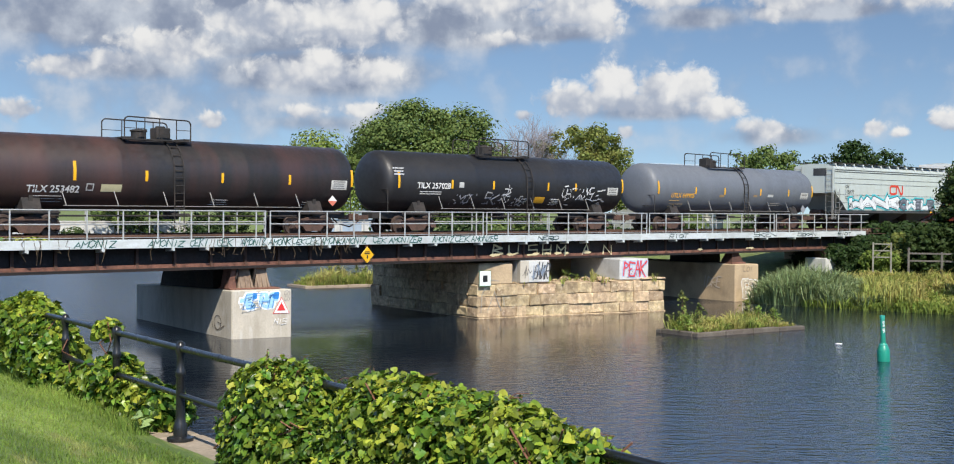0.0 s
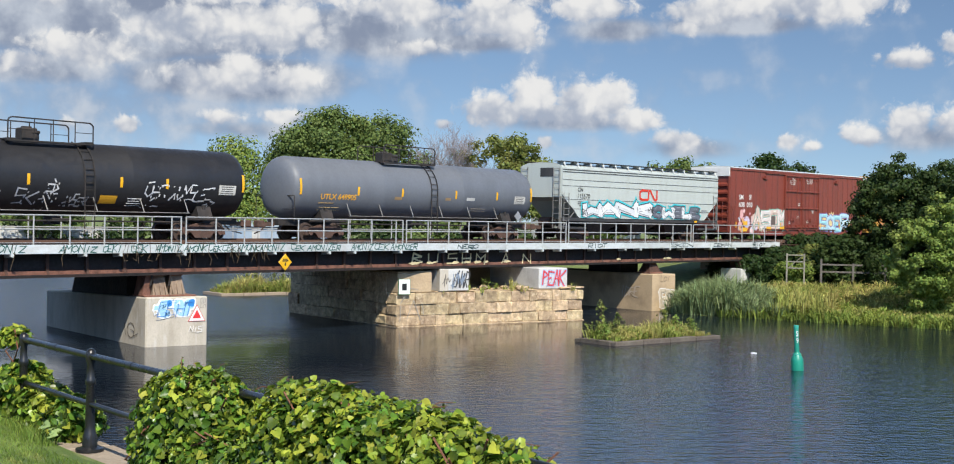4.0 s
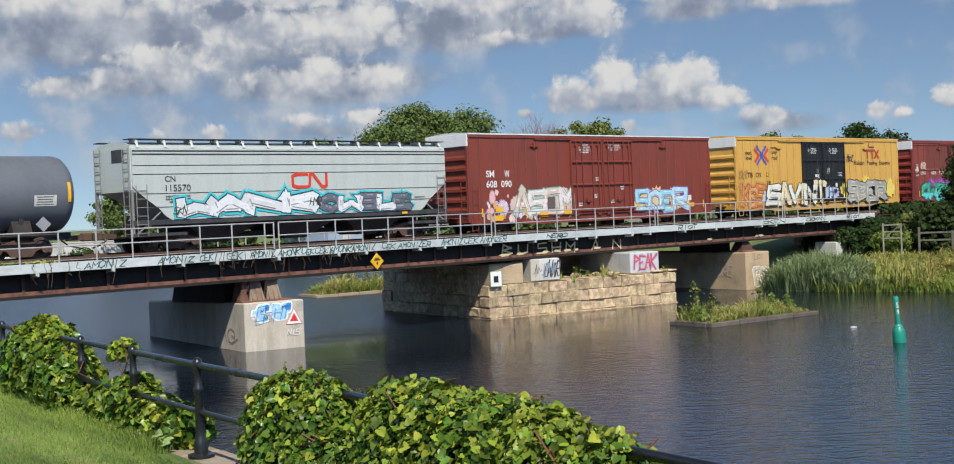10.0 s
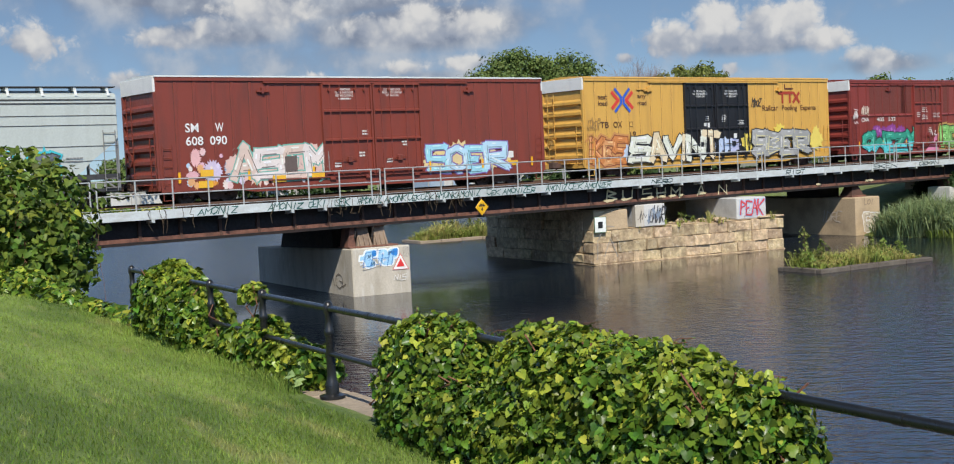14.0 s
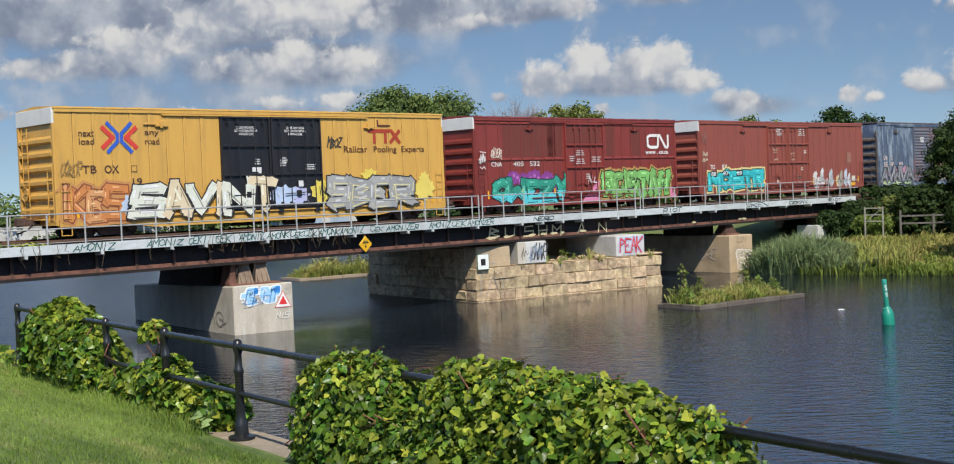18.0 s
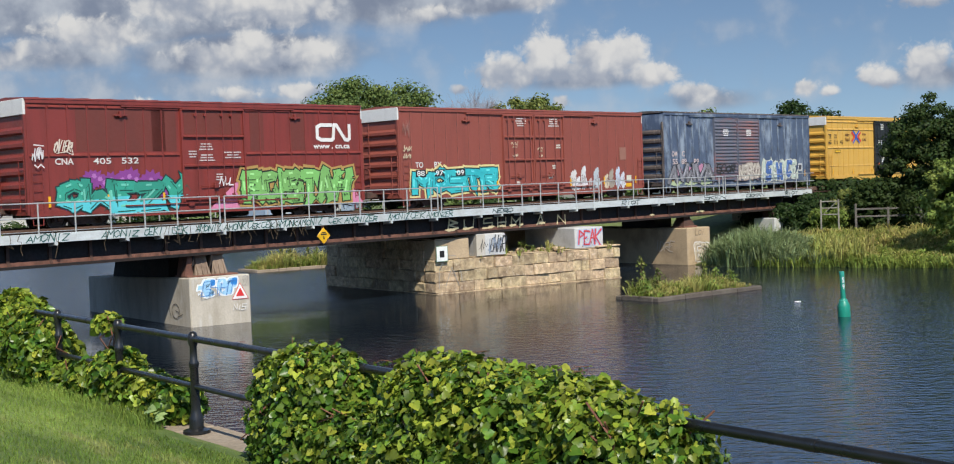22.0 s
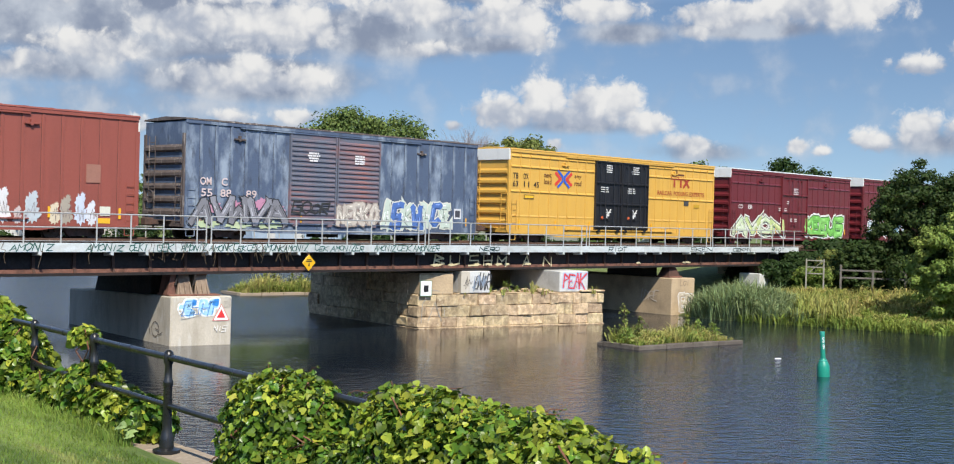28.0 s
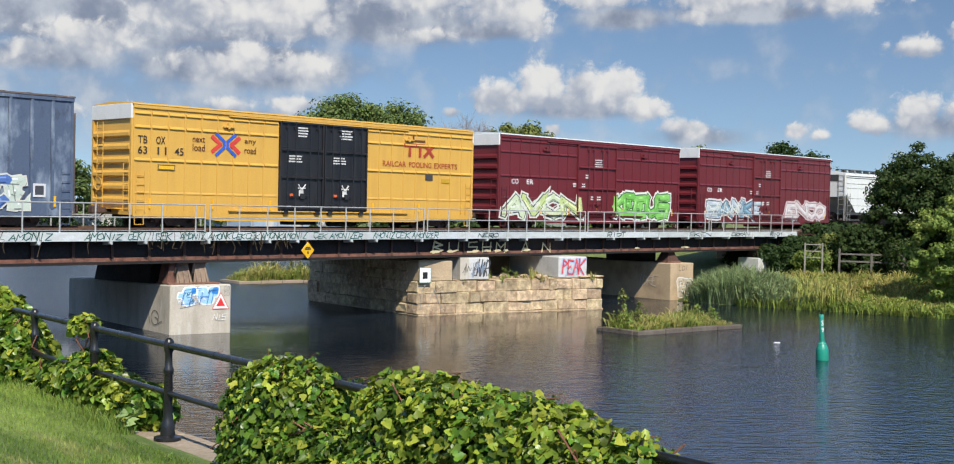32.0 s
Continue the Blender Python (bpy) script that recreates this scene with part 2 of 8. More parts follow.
    if leaf:
        p.inputs["Specular IOR Level"].default_value = 0.25
        tr = t.nodes.new("ShaderNodeBsdfTranslucent")
        t.links.new(base, tr.inputs[0])
        ms = t.nodes.new("ShaderNodeMixShader")
        ms.inputs[0].default_value = leaf
        t.links.new(p.outputs[0], ms.inputs[1])
        t.links.new(tr.outputs[0], ms.inputs[2])
        t.links.new(ms.outputs[0], t.nodes["Material Output"].inputs[0])
    return m


def paint(name, col, rough=0.45, amount=0.4, dirt=(0.045, 0.033, 0.028), **kw):
    """Weathered car paint with dirt running down it."""
    return mat(name, col, rough, col2=dirt, amount=amount, scale=1.1, stretch=(2.2, 2.2, 0.35), fine=18, vary=0.07, bump=0.06, bscale=3, **kw)


RUST = mat("rusty_steel", (0.075, 0.036, 0.024), 0.85, col2=(0.02, 0.014, 0.012), amount=0.8, scale=0.9, fine=30, vary=0.3, bump=0.3)
RUST_LIGHT = mat("rust_red_steel", (0.20, 0.09, 0.06), 0.85, col2=(0.035, 0.017, 0.012), amount=0.85, scale=2, fine=30, vary=0.25, bump=0.3)
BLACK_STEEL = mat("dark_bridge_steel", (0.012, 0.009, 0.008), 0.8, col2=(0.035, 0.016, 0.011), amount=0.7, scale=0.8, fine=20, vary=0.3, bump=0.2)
GALV = mat("pale_painted_plate", (0.52, 0.56, 0.56), 0.55, col2=(0.32, 0.31, 0.28), amount=0.5, scale=1.4, stretch=(1, 1, 3), fine=14, vary=0.08, bump=0.1, rand=0.1, col3=(0.5, 0.52, 0.52))
RAILING = mat("galvanised_tube", (0.50, 0.51, 0.50), 0.45, 0.4, col2=(0.3, 0.27, 0.23), amount=0.5, scale=3, fine=40, bump=0.05)
CONCRETE = mat("pale_concrete", (0.50, 0.455, 0.375), 0.85, col2=(0.30, 0.26, 0.20), amount=0.6, scale=1.0, stretch=(1.5, 1.5, 0.5), fine=16, vary=0.1, bump=0.25, col3=(0.53, 0.51, 0.46))
TAN = mat("tan_concrete", (0.46, 0.345, 0.215), 0.88, col2=(0.24, 0.18, 0.115), amount=0.7, scale=0.9, fine=14, vary=0.13, bump=0.3)
STONE = mat("granite_block", (0.48, 0.37, 0.22), 0.9, col2=(0.19, 0.13, 0.08), amount=0.8, scale=2.1, lo=0.42, hi=0.68, fine=5, vary=0.35, bump=1.0, bscale=3, rand=0.22, col3=(0.60, 0.50, 0.35))
MORTAR = mat("old_mortar", (0.22, 0.175, 0.115), 0.95, fine=12, vary=0.3)
BLOCK_W = mat("whitewashed_concrete", (0.55, 0.55, 0.53), 0.85, col2=(0.36, 0.35, 0.33), amount=0.6, scale=1.7, fine=14, bump=0.2)
COPING = mat("quay_coping", (0.30, 0.24, 0.175), 0.9, col2=(0.2, 0.17, 0.12), amount=0.6, scale=1.8, fine=20, vary=0.2, bump=0.5, rand=0.12)
IRON = mat("black_painted_iron", (0.011, 0.012, 0.013), 0.32, col2=(0.03, 0.028, 0.027), amount=0.5, scale=4, fine=30, vary=0.2, bump=0.08)
TIMBER = mat("creosoted_tie", (0.07, 0.045, 0.032), 0.9, col2=(0.12, 0.08, 0.055), amount=0.6, scale=2, fine=20, vary=0.25, bump=0.4)
CURB = mat("brown_guard_timber", (0.115, 0.062, 0.04), 0.9, col2=(0.05, 0.03, 0.022), amount=0.7, scale=1.5, fine=18, vary=0.25, bump=0.4)
LAWN = mat("mown_grass", (0.20, 0.275, 0.055), 0.95, col2=(0.075, 0.125, 0.02), amount=0.9, scale=1.1, stretch=(0.2, 1, 1), lo=0.4, hi=0.62, fine=26, vary=0.4, bump=1.0, bscale=40, col3=(0.24, 0.25, 0.085))
BLADE = mat("grass_blade", (0.22, 0.32, 0.06), 0.7, col2=(0.10, 0.17, 0.03), amount=0.85, scale=1.1, stretch=(0.2, 1, 1), lo=0.4, hi=0.62, fine=9, vary=0.2, bump=0, island=0.35, leaf=0.3, col3=(0.31, 0.32, 0.11))
SOIL = mat("bank_soil_and_grass", (0.14, 0.19, 0.042), 0.95, col2=(0.12, 0.10, 0.05), amount=0.7, scale=0.12, fine=2.5, vary=0.3, bump=0.5)
VINE = mat("grape_vine_leaf", (0.065, 0.135, 0.016), 0.34, col2=(0.22, 0.29, 0.035), amount=0.9, scale=2.2, lo=0.48, hi=0.66, fine=8, vary=0.2, bump=0, island=0.6, leaf=0.2)
# crest leaf: the vine colour lightened and yellowed for the sun on top
VINE_CREST = mat("sunlit_vine_leaf", (0.24, 0.31, 0.035), 0.4, col2=(0.12, 0.21, 0.025), amount=0.8, scale=3, fine=8, vary=0.2, bump=0, island=0.45, leaf=0.28)
VINE_D = mat("dark_thicket_leaf", (0.07, 0.13, 0.018), 0.55, col2=(0.16, 0.21, 0.03), amount=0.8, scale=0.9, lo=0.46, hi=0.7, fine=6, vary=0.2, bump=0, island=0.5, leaf=0.22)
VINE_Y = mat("yellowed_leaf", (0.37, 0.41, 0.05), 0.5, fine=8, vary=0.2, bump=0, island=0.3, leaf=0.3)
STEM = mat("vine_stem", (0.16, 0.065, 0.035), 0.8, fine=30, vary=0.3, bump=0.2)
DRY_STEM = mat("dry_brown_stem", (0.10, 0.07, 0.04), 0.9, fine=20, vary=0.3, bump=0.2)
BARK = mat("tree_bark", (0.09, 0.07, 0.05), 0.95, fine=8, vary=0.3, bump=0.5)
REED = mat("reed_leaf", (0.25, 0.32, 0.15), 0.65, col2=(0.12, 0.185, 0.065), amount=0.8, scale=0.35, fine=3, vary=0.2, bump=0, island=0.4, leaf=0.25)
DRY = mat("dry_grass", (0.40, 0.37, 0.12), 0.8, col2=(0.24, 0.32, 0.07), amount=0.9, scale=0.4, fine=3, vary=0.25, bump=0, island=0.4, leaf=0.25)

MEADOW = mat("meadow_green", (0.235, 0.305, 0.062), 0.7, col2=(0.13, 0.20, 0.038), amount=0.9, scale=0.25, fine=2, vary=0.25, bump=0, island=0.4, leaf=0.25)


def leafmat(name, col, col2, amount=0.8):
    return mat(name, col, 0.6, col2=col2, amount=amount, scale=0.35, fine=2, vary=0.25, bump=0, island=0.34, leaf=0.3)


TREE_A = leafmat("maple_foliage", (0.11, 0.165, 0.045), (0.16, 0.215, 0.055))
TREE_B = leafmat("poplar_foliage", (0.15, 0.19, 0.045), (0.27, 0.24, 0.07))
# TREE_C: leaves darkened to carry shade; also the conifer and distant trees
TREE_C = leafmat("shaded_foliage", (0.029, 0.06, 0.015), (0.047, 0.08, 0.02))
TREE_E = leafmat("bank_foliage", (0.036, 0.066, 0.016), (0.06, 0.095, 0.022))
TREE_D = leafmat("light_foliage", (0.17, 0.25, 0.05), (0.25, 0.29, 0.07))
TWIG = mat("bare_twigs", (0.30, 0.26, 0.26), 0.9, fine=5, vary=0.2, bump=0)

WATER = bpy.data.materials.new("river_water")
WATER.use_nodes = True
t_ = WATER.node_tree
p_ = t_.nodes["Principled BSDF"]
p_.inputs["Base Color"].default_value, p_.inputs["Roughness"].default_value, p_.inputs["IOR"].default_value = (0.008, 0.013, 0.021, 1), 0.05, 1.34
tc_ = t_.nodes.new("ShaderNodeTexCoord")
# the bridge shelters a band of calm water in front of it; a breeze roughens what lies behind and the open reach before it
sx_ = t_.nodes.new("ShaderNodeVectorMath")
sx_.operation = "DOT_PRODUCT"
sx_.inputs[1].default_value = (-math.sin(radians(THETA)), math.cos(radians(THETA)), 0)
t_.links.new(tc_.outputs["Object"], sx_.inputs[0])
pn_ = t_.nodes.new("ShaderNodeTexNoise")
pn_.inputs["Scale"].default_value, pn_.inputs["Detail"].default_value = 0.07, 3
t_.links.new(tc_.outputs["Object"], pn_.inputs[0])
gb_ = t_.nodes.new("ShaderNodeMath")
gb_.operation = "MULTIPLY_ADD"
t_.links.new(pn_.outputs[0], gb_.inputs[0])
gb_.inputs[1].default_value = 12
t_.links.new(sx_.outputs["Value"], gb_.inputs[2])
sides_ = []
for a_, b_, lo_, hi_ in ((BACK + 4, BACK + 9, 0.0, 1.4), (BACK + 3, BACK - 13, 0.16, 1.3)):
    mr_ = t_.nodes.new("ShaderNodeMapRange")
    mr_.interpolation_type = "SMOOTHSTEP"
    for i_, v_ in enumerate((a_, b_, lo_, hi_) if a_ < b_ else (b_, a_, hi_, lo_)):
        mr_.inputs[i_ + 1].default_value = v_
    t_.links.new(gb_.outputs[0], mr_.inputs[0])
    sides_.append(mr_)
wind_ = t_.nodes.new("ShaderNodeMath")
wind_.operation = "ADD"
for i_, mr_ in enumerate(sides_):
    t_.links.new(mr_.outputs[0], wind_.inputs[i_])
last = None
for scale_, stretch_, strength_, dist_ in ((0.5, (0.45, 1, 1), 0.2, 0.08), (1.6, (0.5, 1, 1), 0.45, 0.05), (4.6, (0.5, 1, 1), 0.7, 0.05)):
    mp_ = t_.nodes.new("ShaderNodeMapping")
    mp_.inputs["Scale"].default_value, mp_.inputs["Rotation"].default_value = stretch_, (0, 0, 0.12)
    nz_ = t_.nodes.new("ShaderNodeTexNoise")
    nz_.inputs["Scale"].default_value, nz_.inputs["Detail"].default_value = scale_, 3
    bp_ = t_.nodes.new("ShaderNodeBump")
    bp_.inputs["Strength"].default_value = strength_
    mu_ = t_.nodes.new("ShaderNodeMath")
    mu_.operation = "MULTIPLY"
    mu_.inputs[1].default_value = dist_
    t_.links.new(wind_.outputs[0], mu_.inputs[0])
    t_.links.new(mu_.outputs[0], bp_.inputs["Distance"])
    t_.links.new(tc_.outputs["Object"], mp_.inputs[0])
    t_.links.new(mp_.outputs[0], nz_.inputs[0])
    t_.links.new(nz_.outputs[0], bp_.inputs["Height"])
    if last:
        t_.links.new(last.outputs[0], bp_.inputs["Normal"])
    last = bp_
gloss_ = 0.06
for mr_, k_ in zip(sides_, (0.13, 0.03)):
    rr_ = t_.nodes.new("ShaderNodeMath")
    rr_.operation = "MULTIPLY_ADD"
    t_.links.new(mr_.outputs[0], rr_.inputs[0])
    rr_.inputs[1].default_value = k_
    if isinstance(gloss_, float):
        rr_.inputs[2].default_value = gloss_
    else:
        t_.links.new(gloss_, rr_.inputs[2])
    gloss_ = rr_.outputs[0]
t_.links.new(gloss_, p_.inputs["Roughness"])
# longer ripples in the wind beyond the bridge
mp_ = t_.nodes.new("ShaderNodeMapping")
mp_.inputs["Scale"].default_value, mp_.inputs["Rotation"].default_value = (0.28, 1, 1), (0, 0, -0.15)
nz_ = t_.nodes.new("ShaderNodeTexNoise")
nz_.inputs["Scale"].default_value, nz_.inputs["Detail"].default_value = 0.75, 2
bp_ = t_.nodes.new("ShaderNodeBump")
bp_.inputs["Strength"].default_value = 1.0
mu_ = t_.nodes.new("ShaderNodeMath")
mu_.operation = "MULTIPLY"
mu_.inputs[1].default_value = 0.08
t_.links.new(sides_[0].outputs[0], mu_.inputs[0])
t_.links.new(mu_.outputs[0], bp_.inputs["Distance"])
t_.links.new(tc_.outputs["Object"], mp_.inputs[0])
t_.links.new(mp_.outputs[0], nz_.inputs[0])
t_.links.new(nz_.outputs[0], bp_.inputs["Height"])
t_.links.new(last.outputs[0], bp_.inputs["Normal"])
t_.links.new(bp_.outputs[0], p_.inputs["Normal"])

FLAT = {}


def spray(col, rough=0.6):
    """Spray paint, lettering paint and plain enamel."""
    key = (tuple(col), rough)
    if key not in FLAT:
        FLAT[key] = mat("enamel", col, rough, fine=22, vary=0.08, bump=0.04, col2=tuple(c * 0.72 for c in col), amount=0.4, scale=2)
    return FLAT[key]


WHITE, YELLOW, ORANGE = (0.72, 0.72, 0.70), (0.78, 0.42, 0.02), (0.7, 0.2, 0.02)


# ---- mesh helpers ----
class G:
    """Collects the vertices and faces of one mesh."""

    def __init__(self):
        self.v, self.f = [], []

    def add(self, pts, faces):
        n = len(self.v)
        self.v += [tuple(p) for p in pts]
        self.f += [tuple(n + i for i in f) for f in faces]
        return self

    def box(self, x0, x1, y0, y1, z0, z1):
        return self.add([(x, y, z) for x in (x0, x1) for y in (y0, y1) for z in (z0, z1)],
                        [(0, 1, 3, 2), (4, 6, 7, 5), (0, 4, 5, 1), (2, 3, 7, 6), (0, 2, 6, 4), (1, 5, 7, 3)])

    def cbox(self, x0, x1, y0, y1, z0, z1, c=0.03):
        """A box with chamfered edges."""
        bm = bmesh.new()
        bmesh.ops.create_cube(bm, size=1, matrix=Matrix.Translation(((x0 + x1) / 2, (y0 + y1) / 2, (z0 + z1) / 2)) @ Matrix.Diagonal((x1 - x0, y1 - y0, z1 - z0, 1)))
        bmesh.ops.bevel(bm, geom=bm.edges[:], offset=c, segments=1, affect="EDGES")
        bm.verts.index_update()
        self.add([v.co[:] for v in bm.verts], [[v.index for v in f.verts] for f in bm.faces])
        bm.free()
        return self

    def rod(self, a, b, r, n=8, r2=None):
        a, b = Vector(a), Vector(b)
        q = (b - a).to_track_quat("Z", "Y")
        pts = []
        for p, rr in ((a, r), (b, r if r2 is None else r2)):
            pts += [p + q @ Vector((rr * math.cos(6.2832 * i / n), rr * math.sin(6.2832 * i / n), 0)) for i in range(n)]
        return self.add(pts, [(i, (i + 1) % n, n + (i + 1) % n, n + i) for i in range(n)] + [tuple(range(n))[::-1], tuple(range(n, 2 * n))])

    def pipe(self, pts, r, n=6):
        for a, b in zip(pts, pts[1:]):
            self.rod(a, b, r, n)
        return self

    def prism(self, prof, lo, hi, axis="x"):
        """A profile, drawn in the other two axes, drawn out from lo to hi."""
        n = len(prof)
        at = {"x": lambda d, a, b: (d, a, b), "y": lambda d, a, b: (a, d, b), "z": lambda d, a, b: (a, b, d)}[axis]
        return self.add([at(d, a, b) for d in (lo, hi) for a, b in prof], [(i, (i + 1) % n, n + (i + 1) % n, n + i) for i in range(n)] + [tuple(range(n))[::-1], tuple(range(n, 2 * n))])

    def lathe(self, prof, n=16, axis="z", o=(0, 0, 0)):
        """Rings of (radius, distance along the axis)."""
        pts = []
        for r, d in prof:
            for i in range(n):
                c, s = r * math.cos(6.28319 * i / n), r * math.sin(6.28319 * i / n)
                pts.append((o[0] + c, o[1] + s, o[2] + d) if axis == "z" else (o[0] + d, o[1] + c, o[2] + s) if axis == "x" else (o[0] + c, o[1] + d, o[2] + s))
        m = len(prof)
        return self.add(pts, [(k * n + i, k * n + (i + 1) % n, (k + 1) * n + (i + 1) % n, (k + 1) * n + i) for k in range(m - 1) for i in range(n)] + [tuple(range(n))[::-1], tuple(range((m - 1) * n, m * n))])

    def mesh(self, name, material, smooth=False):
        me = bpy.data.meshes.new(name)
        me.from_pydata(self.v, [], self.f)
        me.materials.append(material)
        if smooth:
            me.shade_smooth()
            me.set_sharp_from_angle(angle=radians(40))
        return me


def thing(name, m, label, category, group="", kind=""):
    ob = new(name)
    ob.empty_display_size = 0.2
    ob.matrix_world = m
    return tagged(ob, label, category, group, kind)


def part(name, g, material, parent, label="", smooth=False, at=None, kind=""):
    """ONE mesh object under a thing or under a part. g: a G, or a mesh to share."""
    ob = new(name, g.mesh(name, material, smooth) if isinstance(g, G) else g)
    ob.parent = parent
    if at is not None:
        ob.matrix_basis = at if isinstance(at, Matrix) else Matrix.Translation(at)
    return tagged(ob, label, kind=kind)


def solo(name, g, material, m, label, category, group="", kind="", smooth=False):
    ob = new(name, g.mesh(name, material, smooth))
    ob.matrix_world = m
    return tagged(ob, label, category, group, kind)


def text_shape(body, bold=0.0):
    """The outline of a text as vertices and faces, in a unit box."""
    cu = bpy.data.curves.new("t", "FONT")
    cu.body, cu.offset, cu.resolution_u = body, bold, 3
    ob = bpy.data.objects.new("t", cu)
    me = bpy.data.meshes.new_from_object(ob)
    v = np.array([p.co[:2] for p in me.vertices])
    f = [tuple(p.vertices) for p in me.polygons]
    bpy.data.objects.remove(ob)
    bpy.data.curves.remove(cu)
    bpy.data.meshes.remove(me)
    lo, hi = v.min(0), v.max(0)
    return (v - lo) / np.maximum(hi - lo, 1e-6), f


def letter(parent, body, x, z, w, h, material, y, bold=0.012, name="letter_mark", wrap=None, label=""):
    """A line of lettering on the side that faces the camera; x, z: its lower left corner. wrap: (radius, height of the centre) of a tank."""
    v, f = text_shape(body, bold)
    root = list(range(len(v)))

    def find(k):
        while root[k] != k:
            root[k] = root[root[k]]
            k = root[k]
        return k

    for face in f:
        for k in face[1:]:
            root[find(k)] = find(face[0])
    glyphs = {}
    for face in f:
        glyphs.setdefault(find(face[0]), []).append(face)
    ob = None
    for faces in glyphs.values():
        used = sorted({k for face in faces for k in face})
        at_ = {k: n for n, k in enumerate(used)}
        pts = []
        for k in used:
            px, pz = x + v[k][0] * w, z + v[k][1] * h
            pts.append((px, (-math.sqrt(max(0.01, wrap[0] ** 2 - (pz - wrap[1]) ** 2)) - 0.006) if wrap else y, pz))
        ob = part(name, G().add(pts, [tuple(at_[k] for k in face) for face in faces]), material, parent, label)
    return ob


def bars(parent, x, z, w, rows, material, y, seed=0, gap=0.085, h=0.045, wrap=None):
    """Small writing that cannot be read: centred rows of short bars."""
    r = random.Random(seed)
    g = G()
    for k in range(rows):
        zz = z - k * gap
        rw = w * (r.uniform(0.62, 1.0) if rows > 1 else 1)
        px = x + (w - rw) / 2
        end = px + rw
        while px < end - 0.02:
            e = min(px + r.uniform(0.5, 1.6) * h * 2.2, end)
            yy = (-math.sqrt(max(0.01, wrap[0] ** 2 - (zz - wrap[1]) ** 2)) - 0.006) if wrap else y
            g.box(px, e, yy - 0.004, yy, zz, zz + h)
            px = e + 0.35 * h
    return part("small_print", g, material, parent, kind="stuff")


STROKE = {"A": "00 14 20|0509 1509", "M": "00 04 12 24 20", "O": "10 01 03 14 23 21 10", "N": "00 04 20 24", "I": "10 14", "Z": "04 24 00 20", "C": "24 04 01 10 21", "E": "24 04 00 20|02 12",
          "K": "00 04|24 02 20", "R": "00 04 24 22 02 20", "S": "24 04 02 22 20 00", "B": "00 04 23 02 21 00", "U": "04 01 10 21 24", "H": "00 04|20 24|02 22", "T": "04 24|14 10", "P": "00 04 23 02", "L": "04 00 20",
          "F": "00 04 24|02 12", "G": "24 04 00 20 22 12", "V": "04 10 24", "W": "04 00 12 20 24", "Y": "04 12 24|12 10", "X": "00 24|04 20", "D": "00 04 23 21 00", "J": "24 21 10 01"}


def tag(parent, word, x, z, w, h, material, y, seed=0, thick=.035, name="tag", label="", lean=.25, wrap=None):
    """A word written quickly with a marker or a spray can: thin slanting strokes that run on."""
    r = random.Random(seed * 31 + len(word))
    g = G()
    cw = w / max(1, len(word))
    for i, ch in enumerate(word):
        if ch not in STROKE:
            continue
        px, k, dz = x + i * cw + r.uniform(-.06, .06) * cw, r.uniform(.8, 1.15), r.uniform(-.06, .08) * h
        for run in STROKE[ch].split("|"):
            pts = []
            for c in run.split():
                if len(c) == 2:
                    a, b = int(c[0]) / 2, int(c[1]) / 4
                else:
                    a, b = int(c[:2]) / 20, int(c[2:]) / 25
                a, b = a + r.uniform(-.09, .09), b + r.uniform(-.07, .07)
                pts.append((px + cw * .86 * a + lean * h * b, z + dz + h * k * b))
            for (a, b), (c, d) in zip(pts, pts[1:]):
                l = max(1e-4, math.hypot(c - a, d - b))
                t = thick * r.uniform(.35, .6)
                nx, nz, ex, ez = -(d - b) / l * t, (c - a) / l * t, (c - a) / l * t, (d - b) / l * t
                y -= .00012
                g.add([(a - ex + nx, y, b - ez + nz), (a - ex - nx, y, b - ez - nz), (c + ex - nx, y, d + ez - nz), (c + ex + nx, y, d + ez + nz)], [(0, 1, 2, 3)])
    if wrap:
        g.v = [(a, -math.sqrt(max(0.01, wrap[0] ** 2 - (c - wrap[1]) ** 2)) - .012 - (y - b) * .5, c) for a, b, c in g.v]
    return part(name, g, material, parent, label, kind="stuff")


def scribble(parent, x, z, w, h, material, y, seed=0, thick=.04, turns=9):
    """A quick unreadable scribble of loops and spikes."""
    r = random.Random(seed)
    g = G()
    p = (x, z + h * r.random())
    for i in range(turns * 2):
        q = (x + w * ((i + 1) / (turns * 2) * .9 + r.uniform(-.12, .12)), z + h * (r.uniform(.55, 1) if i % 2 else r.uniform(0, .45)))
        l = max(1e-4, math.hypot(q[0] - p[0], q[1] - p[1]))
        nx, nz = -(q[1] - p[1]) / l * thick / 2, (q[0] - p[0]) / l * thick / 2
        y -= .0002
        g.add([(p[0] + nx, y, p[1] + nz), (p[0] - nx, y, p[1] - nz), (q[0] - nx, y, q[1] - nz), (q[0] + nx, y, q[1] + nz)], [(0, 1, 2, 3)])
        p = q
    return part("graffiti_scribble", g, material, parent, kind="stuff")


def ragged(n, seed=0):
    """A flat blot with an uneven edge, half a unit in radius."""
    r = random.Random(n * 13 + seed)
    m = n * 3
    g = G()
    g.add([(.5 * math.cos(6.2832 * i / m) * k, 0, .5 * math.sin(6.2832 * i / m) * k) for i in range(m) for k in [(r.uniform(.62, .85) if i % 2 else r.uniform(.88, 1.12))]], [tuple(range(m))])
    return g


